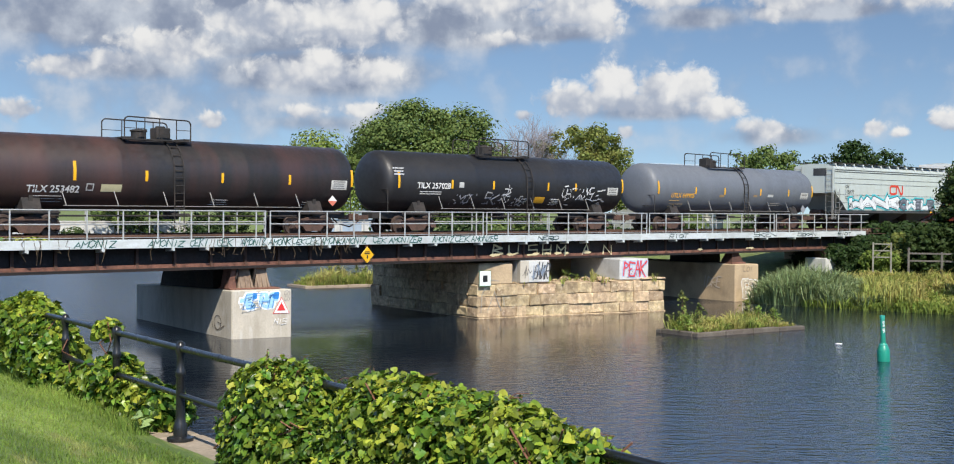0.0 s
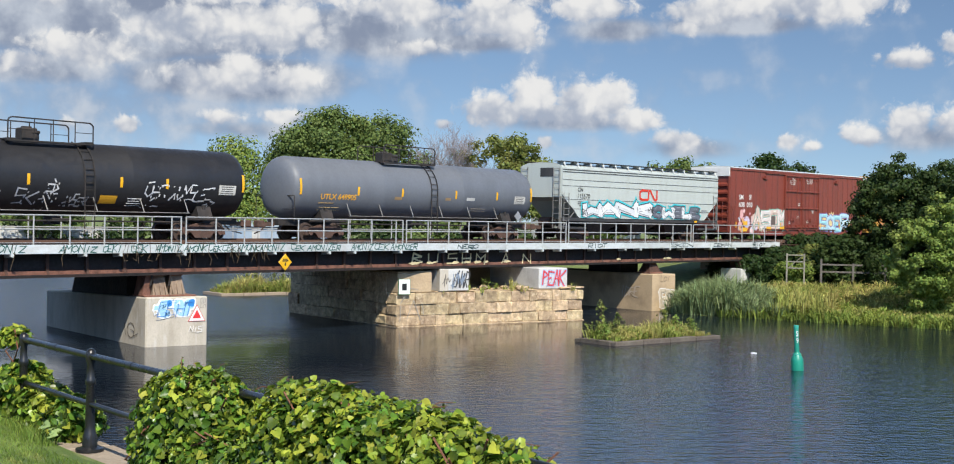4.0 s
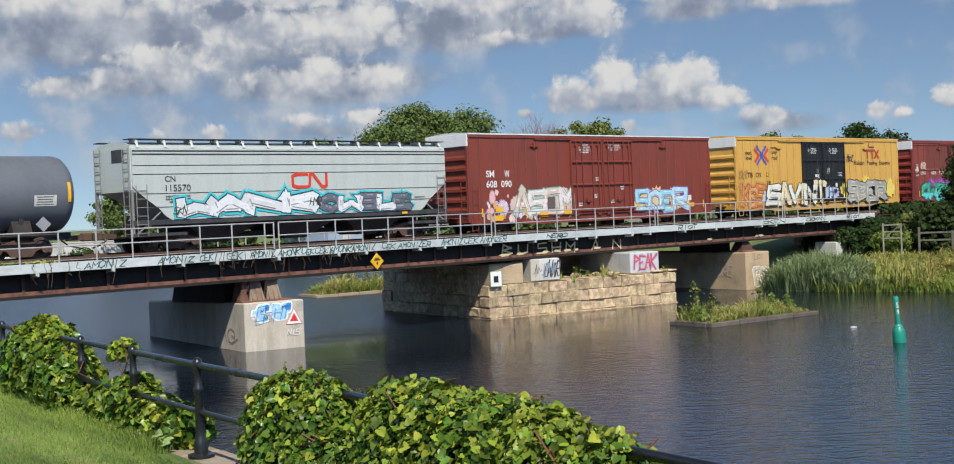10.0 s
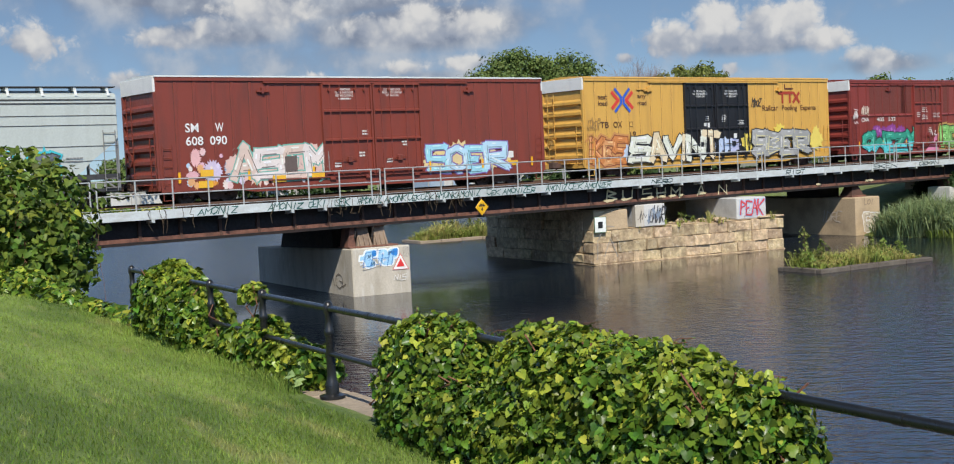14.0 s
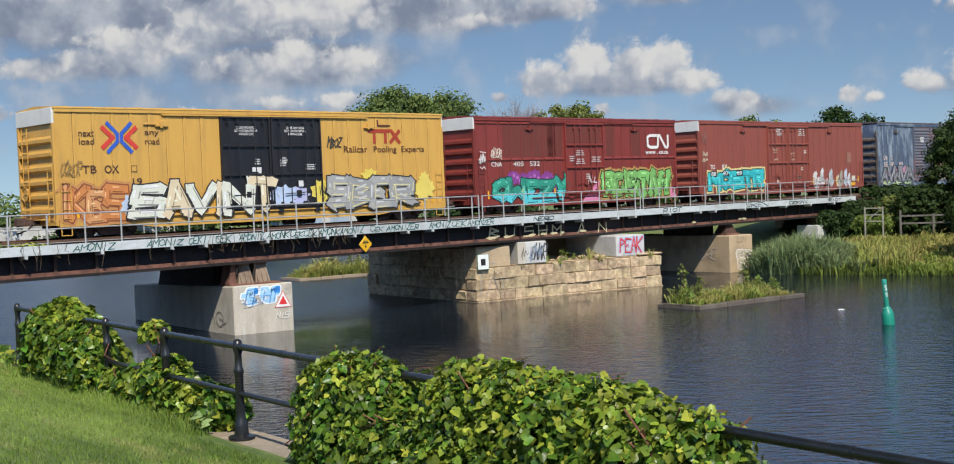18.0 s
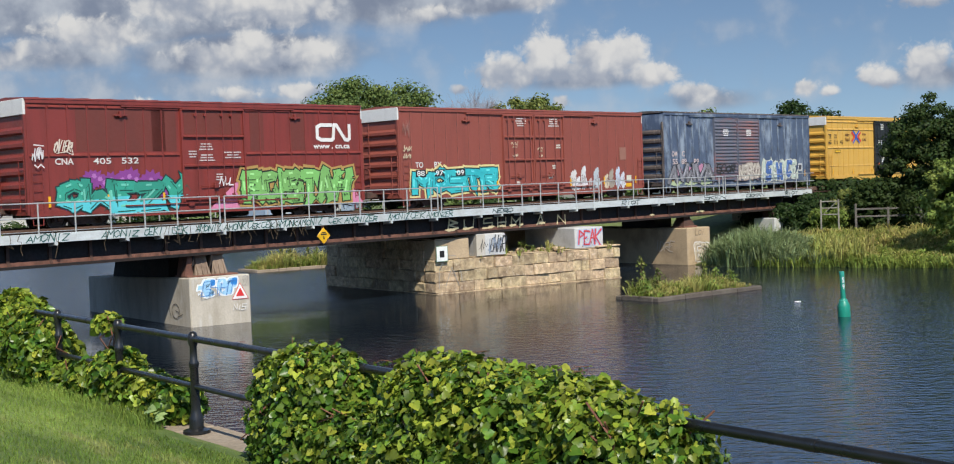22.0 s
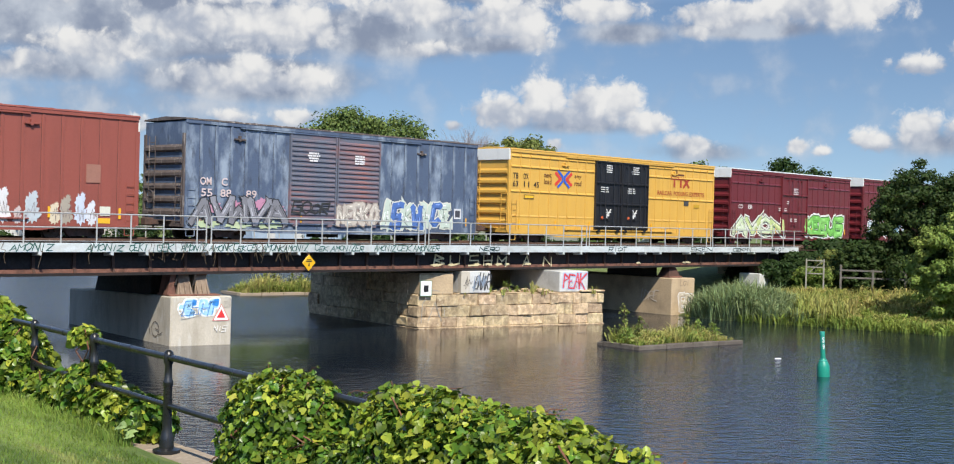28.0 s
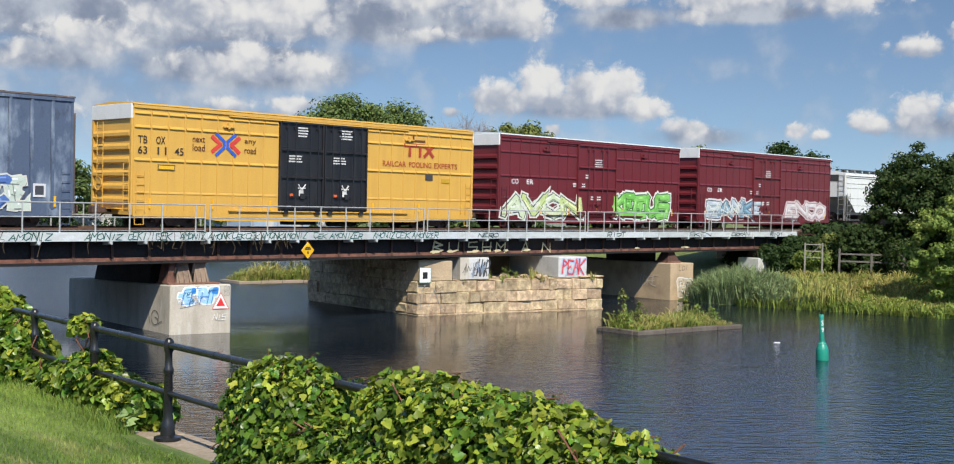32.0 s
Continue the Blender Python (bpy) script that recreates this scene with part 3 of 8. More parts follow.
def graffiti(parent, word, x, z, w, h, fill, edge, glow, y, seed=1, label="", fill2=None, low=0.76, cloud_=False, fat=1.0, accent=None, foot=None):
    """A painted piece: a cloud of colour behind thick, crowded block letters with an outline, bevel lines and highlights."""
    r = random.Random(seed)
    if glow and cloud_:
        for k in range(max(5, int(w * 2.2))):
            cx, s_ = x + w * (k + .5) / max(5, int(w * 2.2)) + r.uniform(-.1, .1), h * r.uniform(.55, .85)
            cz = z + h * r.uniform(.35, .72)
            g = ragged(8, seed + k)
            g.v = [(cx + a * s_ * 1.3, y - .002 - .0004 * k, max(low, cz + b * s_ * 1.25)) for a, _, b in g.v]
            part("graffiti_cloud", g, spray(glow if k % 3 else tuple(c * .85 + .08 for c in glow)), parent)
    cells = [(.45 if ch in " I" else 1.0) * r.uniform(.88, 1.12) for ch in word]
    total_ = sum(cells)
    px = x
    for i, ch in enumerate(word):
        cw = cells[i] * w / total_
        px += cw
        if ch not in STROKE:
            continue
        x0, wide_ = px - cw * 1.12, cw * 1.24
        t = min(.36 * wide_, .27 * h) * fat
        lean, dz, hh = r.uniform(-.12, .16), r.uniform(-.06, .06) * h, h * r.uniform(.94, 1.1)
        runs = []
        for run in STROKE[ch].split("|"):
            pts = []
            for c in run.split():
                a, b = (int(c[0]) / 2, int(c[1]) / 4) if len(c) == 2 else (int(c[:2]) / 20, int(c[2:]) / 25)
                a, b = a + r.uniform(-.07, .07), b + r.uniform(-.05, .05)
                pts.append((x0 + t / 2 + a * max(.02, wide_ - t) + lean * hh * (b - .5), z + dz + t / 2 + b * (hh - t)))
            runs.append(pts)
        main = fill if (fill2 is None or i % 2) else fill2
        layers = ([(t * 1.1 + .25 * min(1, h), glow)] if glow and not cloud_ else []) + [(t + .085 * min(1, h), edge), (t * .92, main)]
        layers = [(th, col, 99) for th, col in layers] + ([(t * .92, foot, z + h * r.uniform(.35, .5))] if foot else [])
        top_ = None
        for n_, (th, col, cut) in enumerate(layers):
            g = G()
            yy = y - .006 * (n_ + 1) - .0025 * (i % 2)
            q = random.Random(seed + i)
            for pts in runs:
                for k, (a, b) in enumerate(pts):
                    if k + 1 < len(pts):
                        c, d = pts[k + 1]
                        l = max(1e-4, math.hypot(c - a, d - b))
                        k0, k1 = q.uniform(.38, .62) * th, q.uniform(.38, .62) * th
                        nx, nz = -(d - b) / l, (c - a) / l
                        yy -= .00008
                        g.add([(a + nx * k0, yy, b + nz * k0), (a - nx * k0, yy, b - nz * k0), (c - nx * k1, yy, d - nz * k1), (c + nx * k1, yy, d + nz * k1)], [(0, 1, 2, 3)])
                    yy -= .00008
                    o = q.uniform(0, 1)
                    g.add([(a + th * .66 * math.cos(o + 1.5708 * m), yy, b + th * .62 * math.sin(o + 1.5708 * m)) for m in range(4)], [(0, 1, 2, 3)])
                # a spike off each end of a stroke
                (a, b), o = pts[-1], q.uniform(0, 6.28)
                l, sp = th * q.uniform(.8, 1.3), th * .4
                yy -= .00008
                g.add([(a + sp * math.sin(o), yy, b - sp * math.cos(o)), (a + l * math.cos(o), yy, b + l * math.sin(o)), (a - sp * math.sin(o), yy, b + sp * math.cos(o))], [(0, 1, 2)])
            g.v = [(a, b, min(cut, max(c, low))) for a, b, c in g.v]
            ob = part("graffiti_letter" if top_ is None else "letter_outline" if n_ < len(layers) - 1 else "letter_fill", g, spray(col), top_ or parent, label if top_ is None else "")
            top_ = top_ or ob
        det, shine = G(), G()
        yy = y - .026
        for pts in runs:
            for (a, b), (c, d) in zip(pts, pts[1:]):
                l = max(1e-4, math.hypot(c - a, d - b))
                nx, nz = -(d - b) / l, (c - a) / l
                if nx - nz < 0:
                    nx, nz = -nx, -nz
                for gg, off, th, f0, f1 in ((det, .3, .05, r.uniform(0, .2), r.uniform(.7, 1)), (shine, -.2, .09, r.uniform(.1, .4), r.uniform(.5, .8))):
                    yy -= .00008
                    p0, p1 = (a + (c - a) * f0 + nx * off * t, b + (d - b) * f0 + nz * off * t), (a + (c - a) * f1 + nx * off * t, b + (d - b) * f1 + nz * off * t)
                    gg.add([(p0[0] + nx * th * t, yy, max(low, p0[1] + nz * th * t)), (p0[0] - nx * th * t, yy, max(low, p0[1] - nz * th * t)), (p1[0] - nx * th * t, yy, max(low, p1[1] - nz * th * t)), (p1[0] + nx * th * t, yy, max(low, p1[1] + nz * th * t))], [(0, 1, 2, 3)])
        for k in range(7):
            a, b, al, le = x0 + wide_ * r.random(), z + h * r.uniform(.05, .95), r.uniform(0, 6.28), r.uniform(.06, .2) * h
            c, d = a + le * math.cos(al), b + le * math.sin(al)
            yy -= .0001
            det.add([(a, yy, max(low, b)), (a + .03, yy, max(low, b)), (c + .02, yy, max(low, d)), (c, yy, max(low, d))], [(0, 1, 2, 3)])
        part("letter_detail", det, spray(tuple(c * .35 for c in main) if not accent else accent), top_, kind="stuff")
        part("letter_highlight", shine, spray(tuple(min(.76, c * 1.4 + .1) for c in main)), top_, kind="stuff")


def strokes(parent, lines, width, material, y, name="logo_mark", label="", at=None):
    """A mark made of thick strokes; lines: lists of (x, z)."""
    ob = None
    for li in lines:
        g = G()
        for (a, b), (c, d) in zip(li, li[1:]):
            l = math.hypot(c - a, d - b)
            nx, nz = -(d - b) / l * width / 2, (c - a) / l * width / 2
            ex, ez = (c - a) / l * width * 0.3, (d - b) / l * width * 0.3
            g.add([(a - ex + nx, y, b - ez + nz), (a - ex - nx, y, b - ez - nz), (c + ex - nx, y, d + ez - nz), (c + ex + nx, y, d + ez + nz)], [(0, 1, 2, 3)])
            y -= 0.0004
        ob = part(name, g, material, parent, label, at=at)
    return ob


# ---- water, ground, quay ----
g = G().add([(-900, -300, 0), (900, -300, 0), (900, 1200, 0), (-900, 1200, 0)], [(0, 1, 2, 3)])
solo("water", g, WATER, Matrix(), "dark rippled river water reflecting bridge and sky", "water", kind="structure")
F_IN = FENCE.inverted()
B_IN = BR.inverted()


def ground_z(x, y):
    """Height of the land and of the river bed."""
    s, d, _ = B_IN @ Vector((x, y, 0))
    right = min((x - 15.3) * 0.575 + (y - 71.3) * 0.82, s - 60.9 - 1.2 * max(0, min(d + 1, 8)) - 0.8 * max(0, d - 14))
    far = d - 61 - 70 * min(1, max(0, (-math.degrees(math.atan2(x, max(y, 1))) - 6) / 4)) + 3 * math.sin(x * 0.05)
    w, o, _ = F_IN @ Vector((x, y, 0))
    z = -1.4
    if right > -4:
        z = max(z, -1.4 + 1.4 * min(1, (right + 4) / 4.0) + (min(right, 9) * 0.15 if right > 0 else 0) + (0.1 * min(max(s - 75, 0), 12) if right > 0 else 0))
    if far > -6:
        z = max(z, -1.2 + 0.2 * (far + 6) if far < 8 else 1.6 + min(far - 8, 60) * 0.01)
    if o < -30:
        z = max(z, 3.0)
    if z > 0:
        z += 0.12 * noise.noise((x * 0.3, y * 0.3, 0))
    return z


def spread(n, near, reach, centre):
    return [centre + math.copysign(near * abs(i) + reach * (abs(i) / n) ** 4, i) for i in range(-n, n + 1)]


xs, ys = spread(75, 1.1, 1400, 22), spread(75, 1.1, 1400, 76)
g = G()
g.v = [(x, y, ground_z(x, y)) for y in ys for x in xs]
W_ = len(xs)
g.f = [(j * W_ + i, j * W_ + i + 1, (j + 1) * W_ + i + 1, (j + 1) * W_ + i) for j in range(len(ys) - 1) for i in range(W_ - 1)]
solo("ground", g, SOIL, Matrix(), "river bed and grassy far banks of uneven soil", "ground", kind="structure", smooth=True)


def lawn_z(w, o):
    """Height of the near lawn over the coping, by the way along the fence and the distance inland (o negative)."""
    i = -o - 0.35
    return 0.005 + 0.04 * min(1, max(0, (-w - 0.7) / 1.2)) + 0.145 * max(0, i) * (1 if i < 9 else 9 / i) + 0.025 * noise.noise((w * 0.5, o * 0.5, 3)) + (0.3 * min(1, max(0, (-w - 9) / 10)))


g = G()
ws, os_ = [-60 + 0.8 * k for k in range(106)], [-0.17 - 0.3 * k for k in range(40)] + [-12.5 - 1.5 * k for k in range(18)]
g.v = [(w, o, lawn_z(w, o)) for o in os_ for w in ws]
W_ = len(ws)
g.f = [(j * W_ + i, (j + 1) * W_ + i, (j + 1) * W_ + i + 1, j * W_ + i + 1) for j in range(len(os_) - 1) for i in range(W_ - 1)]
solo("lawn", g, LAWN, FENCE, "sloping mown green lawn on the near bank", "lawn", kind="structure", smooth=True)
wall = solo("quay_wall", G().box(-60, 24.8, -38, 0.28, -4.6, -0.34), TAN, FENCE, "old stone quay wall of the near bank", "wall", kind="structure")
cop = thing("quay_coping", FENCE, "worn tan stone coping along the quay edge", "coping", kind="structure")
r_ = random.Random(4)
w = -24.0
while w < 12:
    l = r_.uniform(1.1, 1.7)
    part("coping_stone", G().cbox(w + 0.012, w + l - 0.012, -0.42 + r_.uniform(-0.05, 0.04), 0.34 + r_.uniform(-0.02, 0.02), -0.36, -0.012 + r_.uniform(-0.015, 0.012), 0.025), COPING, cop)
    w += l

# ---- quay fence ----
fence = thing("quay_fence", FENCE, "black iron tube railing with turned posts along the quay", "fence")
post_g = G().lathe([(0.13, 0), (0.13, 0.025), (0.07, 0.04), (0.068, 0.14), (0.055, 0.17), (0.046, 0.24), (0.04, 0.62), (0.05, 0.635), (0.05, 0.67), (0.038, 0.69), (0.034, 0.82), (0.048, 0.85), (0.052, 0.9), (0.042, 0.945), (0.018, 0.965)], 14)
post_m = post_g.mesh("post", IRON, True)
FENCE_POSTS = [-7.28 + 1.82 * k for k in range(5)] + [2.05, 4.1, 6.15, 8.6, 10.7]
for w in FENCE_POSTS:
    part("post", post_m, IRON, fence, at=(w, 0, -0.01))
for nm, z, r in (("top_rail", 0.885, 0.033), ("middle_rail", 0.43, 0.027)):
    g = G()
    for a, b in zip(FENCE_POSTS, FENCE_POSTS[1:]):
        g.rod((a, 0, z), (b, 0, z), r, 12)
        g.rod((a + 0.9, 0, z), (a + 0.97, 0, z), r * 1.12, 12)
    part(nm, g, IRON, fence, smooth=True)

# ---- railway bridge ----
S0, S1 = 8.0, 77.0
bridge = thing("railway_bridge", BR, "rusty riveted plate girder railway bridge with pale walkway edge", "bridge")
END = 108.0
part("near_girder", G().box(S0, END, 0.62, 0.65, 2.95, 3.86), BLACK_STEEL, bridge, "dark girder web")
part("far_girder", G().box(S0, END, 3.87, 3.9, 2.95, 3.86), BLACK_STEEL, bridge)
part("bottom_flange", G().box(S0, END, 0.42, 0.85, 2.84, 2.945), BLACK_STEEL, bridge, "dark bottom flange")
part("flange_angle", G().box(S0, END, 0.54, 0.615, 2.95, 3.09), RUST_LIGHT, bridge, "flaking rust red angle iron")
part("far_flange", G().box(S0, END, 3.67, 4.1, 2.89, 2.945), RUST, bridge)
part("top_flange", G().box(S0, END, 0.42, 1.43, 3.865, 3.9), RUST, bridge)
st_m = G().box(-0.06, 0.06, 0.52, 0.62, 3.1, 3.86).add([(-0.06, 0.52, 3.1), (0.06, 0.52, 3.1), (0.06, 0.43, 2.95), (-0.06, 0.43, 2.95)], [(0, 1, 2, 3)]).mesh("stiffener", RUST)
s = S0 + 0.7
while s < 88:
    part("stiffener", st_m, RUST, bridge, at=(s, 0, 0))
    s += 1.62
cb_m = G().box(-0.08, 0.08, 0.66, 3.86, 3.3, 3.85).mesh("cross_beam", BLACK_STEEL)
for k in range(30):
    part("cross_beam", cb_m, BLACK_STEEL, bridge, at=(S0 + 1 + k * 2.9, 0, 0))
g = G()
for k in range(200):
    g.box(S0 + k * 0.5, S0 + k * 0.5 + 0.23, 1.02, 4.1, 3.905, 4.0)
part("ties", g, TIMBER, bridge, "dark creosoted timber ties", kind="stuff")
for y in (1.83, 3.27):
    part("rail", G().prism([(y - 0.07, 4.003), (y + 0.07, 4.003), (y + 0.012, 4.03), (y + 0.012, 4.105), (y + 0.036, 4.115), (y + 0.036, 4.15), (y - 0.036, 4.15), (y - 0.036, 4.115), (y - 0.012, 4.105), (y - 0.012, 4.03)], S0, END), RUST_LIGHT, bridge, "rust brown steel rail")
for y in (0.98, 4.0):
    part("guard_timber", G().box(S0, END, y, y + 0.2, 4.004, 4.235), CURB, bridge, "brown guard timber along the ties")
part("walkway_plate", G().box(S0, S1, 0.06, 0.97, 3.95, 4.02), RUST, bridge, "rusty walkway plate")
r_ = random.Random(9)
s = S0
while s < S1 - 0.5:
    l = min(r_.choice((2.9, 3.05, 1.5)), S1 - s)
    part("fascia_plate", G().cbox(s + 0.006, s + l - 0.006, 0, 0.055, 3.748, 4.088, 0.006), GALV, bridge, "pale grey painted edge plate")
    part("bracket", G().add([(s + 0.02, -0.02, 3.75), (s + 0.14, -0.02, 3.75), (s + 0.14, -0.02, 3.62), (s + 0.02, 0.5, 3.74), (s + 0.14, 0.5, 3.74), (s + 0.02, -0.02, 3.66), (s + 0.02, 0.5, 3.6), (s + 0.14, 0.5, 3.6)],
                            [(0, 1, 2, 5), (0, 3, 6, 5), (1, 4, 7, 2), (5, 6, 7, 2), (3, 4, 7, 6)]), GALV, bridge)
    s += l
# the second track's span behind the first; its solid deck also blocks sky light
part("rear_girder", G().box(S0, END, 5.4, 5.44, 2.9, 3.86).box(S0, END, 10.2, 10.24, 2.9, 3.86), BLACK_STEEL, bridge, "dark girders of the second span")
part("rear_deck", G().box(S0, END, 4.3, 10.4, 3.7, 3.9), TIMBER, bridge, "dark timber deck of the second span")
# unseen sheet added to stop light falling between the ties
part("deck_planking", G().box(S0, END, 0.9, 4.15, 3.868, 3.9), TIMBER, bridge, "unseen dark plank sheet under the ties, blocks sky light")
railing = thing("walkway_railing", BR, "galvanised tube railing along the bridge walkway", "railing")
rp_m = G().rod((0, 0.03, 3.9), (0, 0.03, 5.19), 0.032, 8).mesh("railing_post", RAILING, True)
s = 28.87 - 12.3 * 2
while s < S1 - 1:
    e = min(s + 12.3, S1)
    if e > S0:
        a = max(s, S0)
        for k in range(9):
            x = s + 0.12 + k * 1.44 + (0.1 if k == 8 else 0)
            if S0 <= x <= S1:
                part("railing_post", rp_m, RAILING, railing, at=(x, 0, 0))
        if e > 12.2 + s:
            part("railing_post", rp_m, RAILING, railing, at=(e - 0.12, 0, 0))
        for nm, z in (("top_rail", 5.185), ("middle_rail", 4.66), ("low_rail", 4.16)):
            part(nm, G().rod((a + 0.1, 0.03, z), (e - 0.1, 0.03, z), 0.027 if z > 4.5 else 0.012, 8), RAILING, railing, smooth=True)
    s += 12.3

far_railing = thing("rear_railing", BR, "galvanised tube railing along the far edge of the bridge", "railing")
fp_m = G().rod((0, 10.3, 3.9), (0, 10.3, 5.15), 0.035, 6).mesh("railing_post", RAILING, True)
s = S0 + .3
while s < S1 + 12:
    part("railing_post", fp_m, RAILING, far_railing, at=(s, 0, 0))
    s += 1.6
for nm, z in (("top_rail", 5.15), ("middle_rail", 4.62)):
    part(nm, G().rod((S0, 10.3, z), (S1 + 12, 10.3, z), 0.03, 6), RAILING, far_railing)

TAG = spray((0.025, 0.10, 0.085))
for body, x, w in (("AMONIZ", 20.5, 1.65), ("AMONIZ", 23.45, 1.55), ("CEKI", 25.25, .82), ("CEK", 26.45, .72), ("AMONIZ", 27.55, 1.2), ("AMONK", 28.9, 1.08), ("CEK", 30.05, .66), ("CEK", 30.75, .66), ("AMONK", 31.5, 1.13), ("AMONIZ", 32.65, 1.3), ("CEK", 34.3, .8), ("AMONIZER", 35.25, 1.9),
                   ("AMONIZ", 37.8, 1.35), ("CEK", 39.2, .95), ("AMONZER", 40.25, 1.75)):
    tag(bridge, body, x, 3.80, w, 0.25, TAG, -0.006, int(x * 10), .04)
for body, x, w in (("NERO", 44.8, 1.5), ("RIOT", 55.3, 1.7), ("SKEN", 63.5, 2.4), ("CEKAN", 68.2, 2.2), ("RIOT", 73.0, 1.6)):
    tag(bridge, body, x, 3.82, w, 0.2, spray((0.03, 0.06, 0.06)), -0.006, int(x * 10), .05)
CREAM = spray((0.62, 0.52, 0.30))
for k, (body, x) in enumerate(zip("BUSHMAN", (42.15, 43.2, 44.6, 45.65, 46.7, 48.6, 50.3))):
    tag(bridge, body, x, 3.08 - .012 * k, 0.72, 0.5, CREAM, 0.505, 60 + k, .085, "tag", "cream painted letter on the girder", .08)
for x, w in ((41.9, .8), (43.1, .5), (44.9, .55), (45.7, .6), (46.5, .6), (47.2, .45), (48.7, .7), (58.6, .5), (63.3, 1.0)):
    g = ragged(9, int(x * 10))
    g.v = [(x + w / 2 + a * w, 0.508, 3.12 + b * .16) for a, _, b in g.v]
    part("paint_splash", g, CREAM, bridge)


# ---- piers ----
def pier(name, s, d, turn, label):
    return thing(name, BR @ pose(s, d, 0, 0, 0, turn), label, "pier")


def skew(g, k):
    """Turns the front of a pier a little against its sides."""
    g.v = [(x, y - k * x, z) for x, y, z in g.v]
    return g


CAST = mat("brown_cast_iron", (0.25, 0.185, 0.13), 0.85, col2=(0.10, 0.06, 0.045), amount=0.7, scale=2.5, fine=20, vary=0.2, bump=0.25)
p1 = pier("concrete_pier", 27.32, 0.25, -8.5, "pale concrete bridge pier with graffiti, standing in water")
g = G().cbox(0, 2.56, 0, 11.2, -2, 1.98, 0.05)
g.v = [(x, y, z - (.03 * y if z > 1 else 0)) for x, y, z in g.v]          # its top falls towards the back
part("shaft", skew(g, .08), CONCRETE, p1)
part("bearing_plate", skew(G().cbox(0.05, 2.2, 0.3, 1.5, 1.975, 2.04, 0.01), .08), RUST_LIGHT, p1, "rusty bearing plate")
for x in (0.55, 1.3):
    part("bearing_leg", G().add([(x - .08, .45, 2.04), (x + .6, .45, 2.04), (x + .6, 1.4, 2.04), (x - .08, 1.4, 2.04), (x + .06, .7, 2.84), (x + .46, .7, 2.84), (x + .46, 1.2, 2.84), (x + .06, 1.2, 2.84)], [(0, 1, 5, 4), (1, 2, 6, 5), (2, 3, 7, 6), (3, 0, 4, 7), (4, 5, 6, 7)]), CAST, p1, "flared brown cast bearing")
    for dx in (.02, .24, .46):
        part("bearing_rib", G().add([(x + dx, .36, 2.04), (x + dx + .06, .36, 2.04), (x + dx + .06, .72, 2.8), (x + dx, .72, 2.8), (x + dx, .6, 2.04), (x + dx + .06, .6, 2.04)], [(0, 1, 2, 3), (0, 3, 4), (1, 5, 2)]), CAST, p1)
    part("bearing_cap", G().cbox(x - .02, x + .54, .6, 1.3, 2.8, 2.85, .01), RUST_LIGHT, p1)
part("rusty_bracket", G().add([(.05, .5, 2.04), (.4, .5, 2.04), (.4, .5, 2.84), (.2, .5, 2.84), (.05, 1.3, 2.04), (.4, 1.3, 2.04), (.4, 1.3, 2.84), (.2, 1.3, 2.84)], [(0, 1, 2, 3), (0, 3, 7, 4), (4, 5, 6, 7), (1, 5, 6, 2)]), RUST_LIGHT, p1, "flaking rust red bracket")
for x in (.42, 1.2):
    part("drain_pipe", G().pipe([(x, .4, 2.9), (x - .02, .42, 2.6), (x - .08, .4, 2.4)], .045, 8), BLACK_STEEL, p1)
part("far_bearing", G().prism([(2.4, 1.7), (8.6, 1.7), (8.0, 2.84), (2.4, 2.84)], .2, 2.0), BLACK_STEEL, p1)
PALE_BLUE, DEEP_BLUE, HALO = spray((.33, .58, .78)), spray((.03, .24, .62)), spray((.74, .78, .80))


def blob(parent, pts, material, y, name="graffiti_shape", label="", grow=0.0, k=.08):
    """A flat painted shape with a rounded outline; grow: metres by which it swells."""
    cx, cz = sum(p[0] for p in pts) / len(pts), sum(p[1] for p in pts) / len(pts)
    out = [(x + grow * (1 if x > cx else -1), z + grow * (1 if z > cz else -1)) for x, z in pts]
    ring = []
    n = len(out)
    for i in range(n):
        (ax, az_), (bx, bz), (ex, ez) = out[i - 1], out[i], out[(i + 1) % n]
        ring += [(bx + (ax - bx) * .25, bz + (az_ - bz) * .25), (bx + (ax - bx) * .08 + (ex - bx) * .08, bz + (az_ - bz) * .08 + (ez - bz) * .08), (bx + (ex - bx) * .25, bz + (ez - bz) * .25)]
    return part(name, G().add([(x, y - k * x, z) for x, z in ring], [tuple(range(len(ring)))]), material, parent, label)


SHAPES = [([(.3, 1.45), (.5, 1.5), (.62, 1.15), (.95, 1.2), (1.0, 1.4), (.8, 1.5), (.85, 1.82), (.62, 1.86), (.5, 1.62), (.36, 1.66)], PALE_BLUE), ([(.62, 1.62), (.98, 1.55), (1.08, 1.86), (.66, 1.86)], PALE_BLUE),
          ([(.85, 1.62), (1.05, 1.6), (1.06, 1.84), (.88, 1.86)], DEEP_BLUE), ([(1.12, 1.5), (1.35, 1.2), (1.75, 1.22), (1.82, 1.5), (1.6, 1.6), (1.5, 1.86), (1.18, 1.86)], PALE_BLUE),
          ([(1.5, 1.6), (1.95, 1.45), (2.02, 1.88), (1.62, 1.86)], PALE_BLUE), ([(1.68, 1.62), (1.98, 1.55), (2.02, 1.88), (1.78, 1.86)], DEEP_BLUE)]
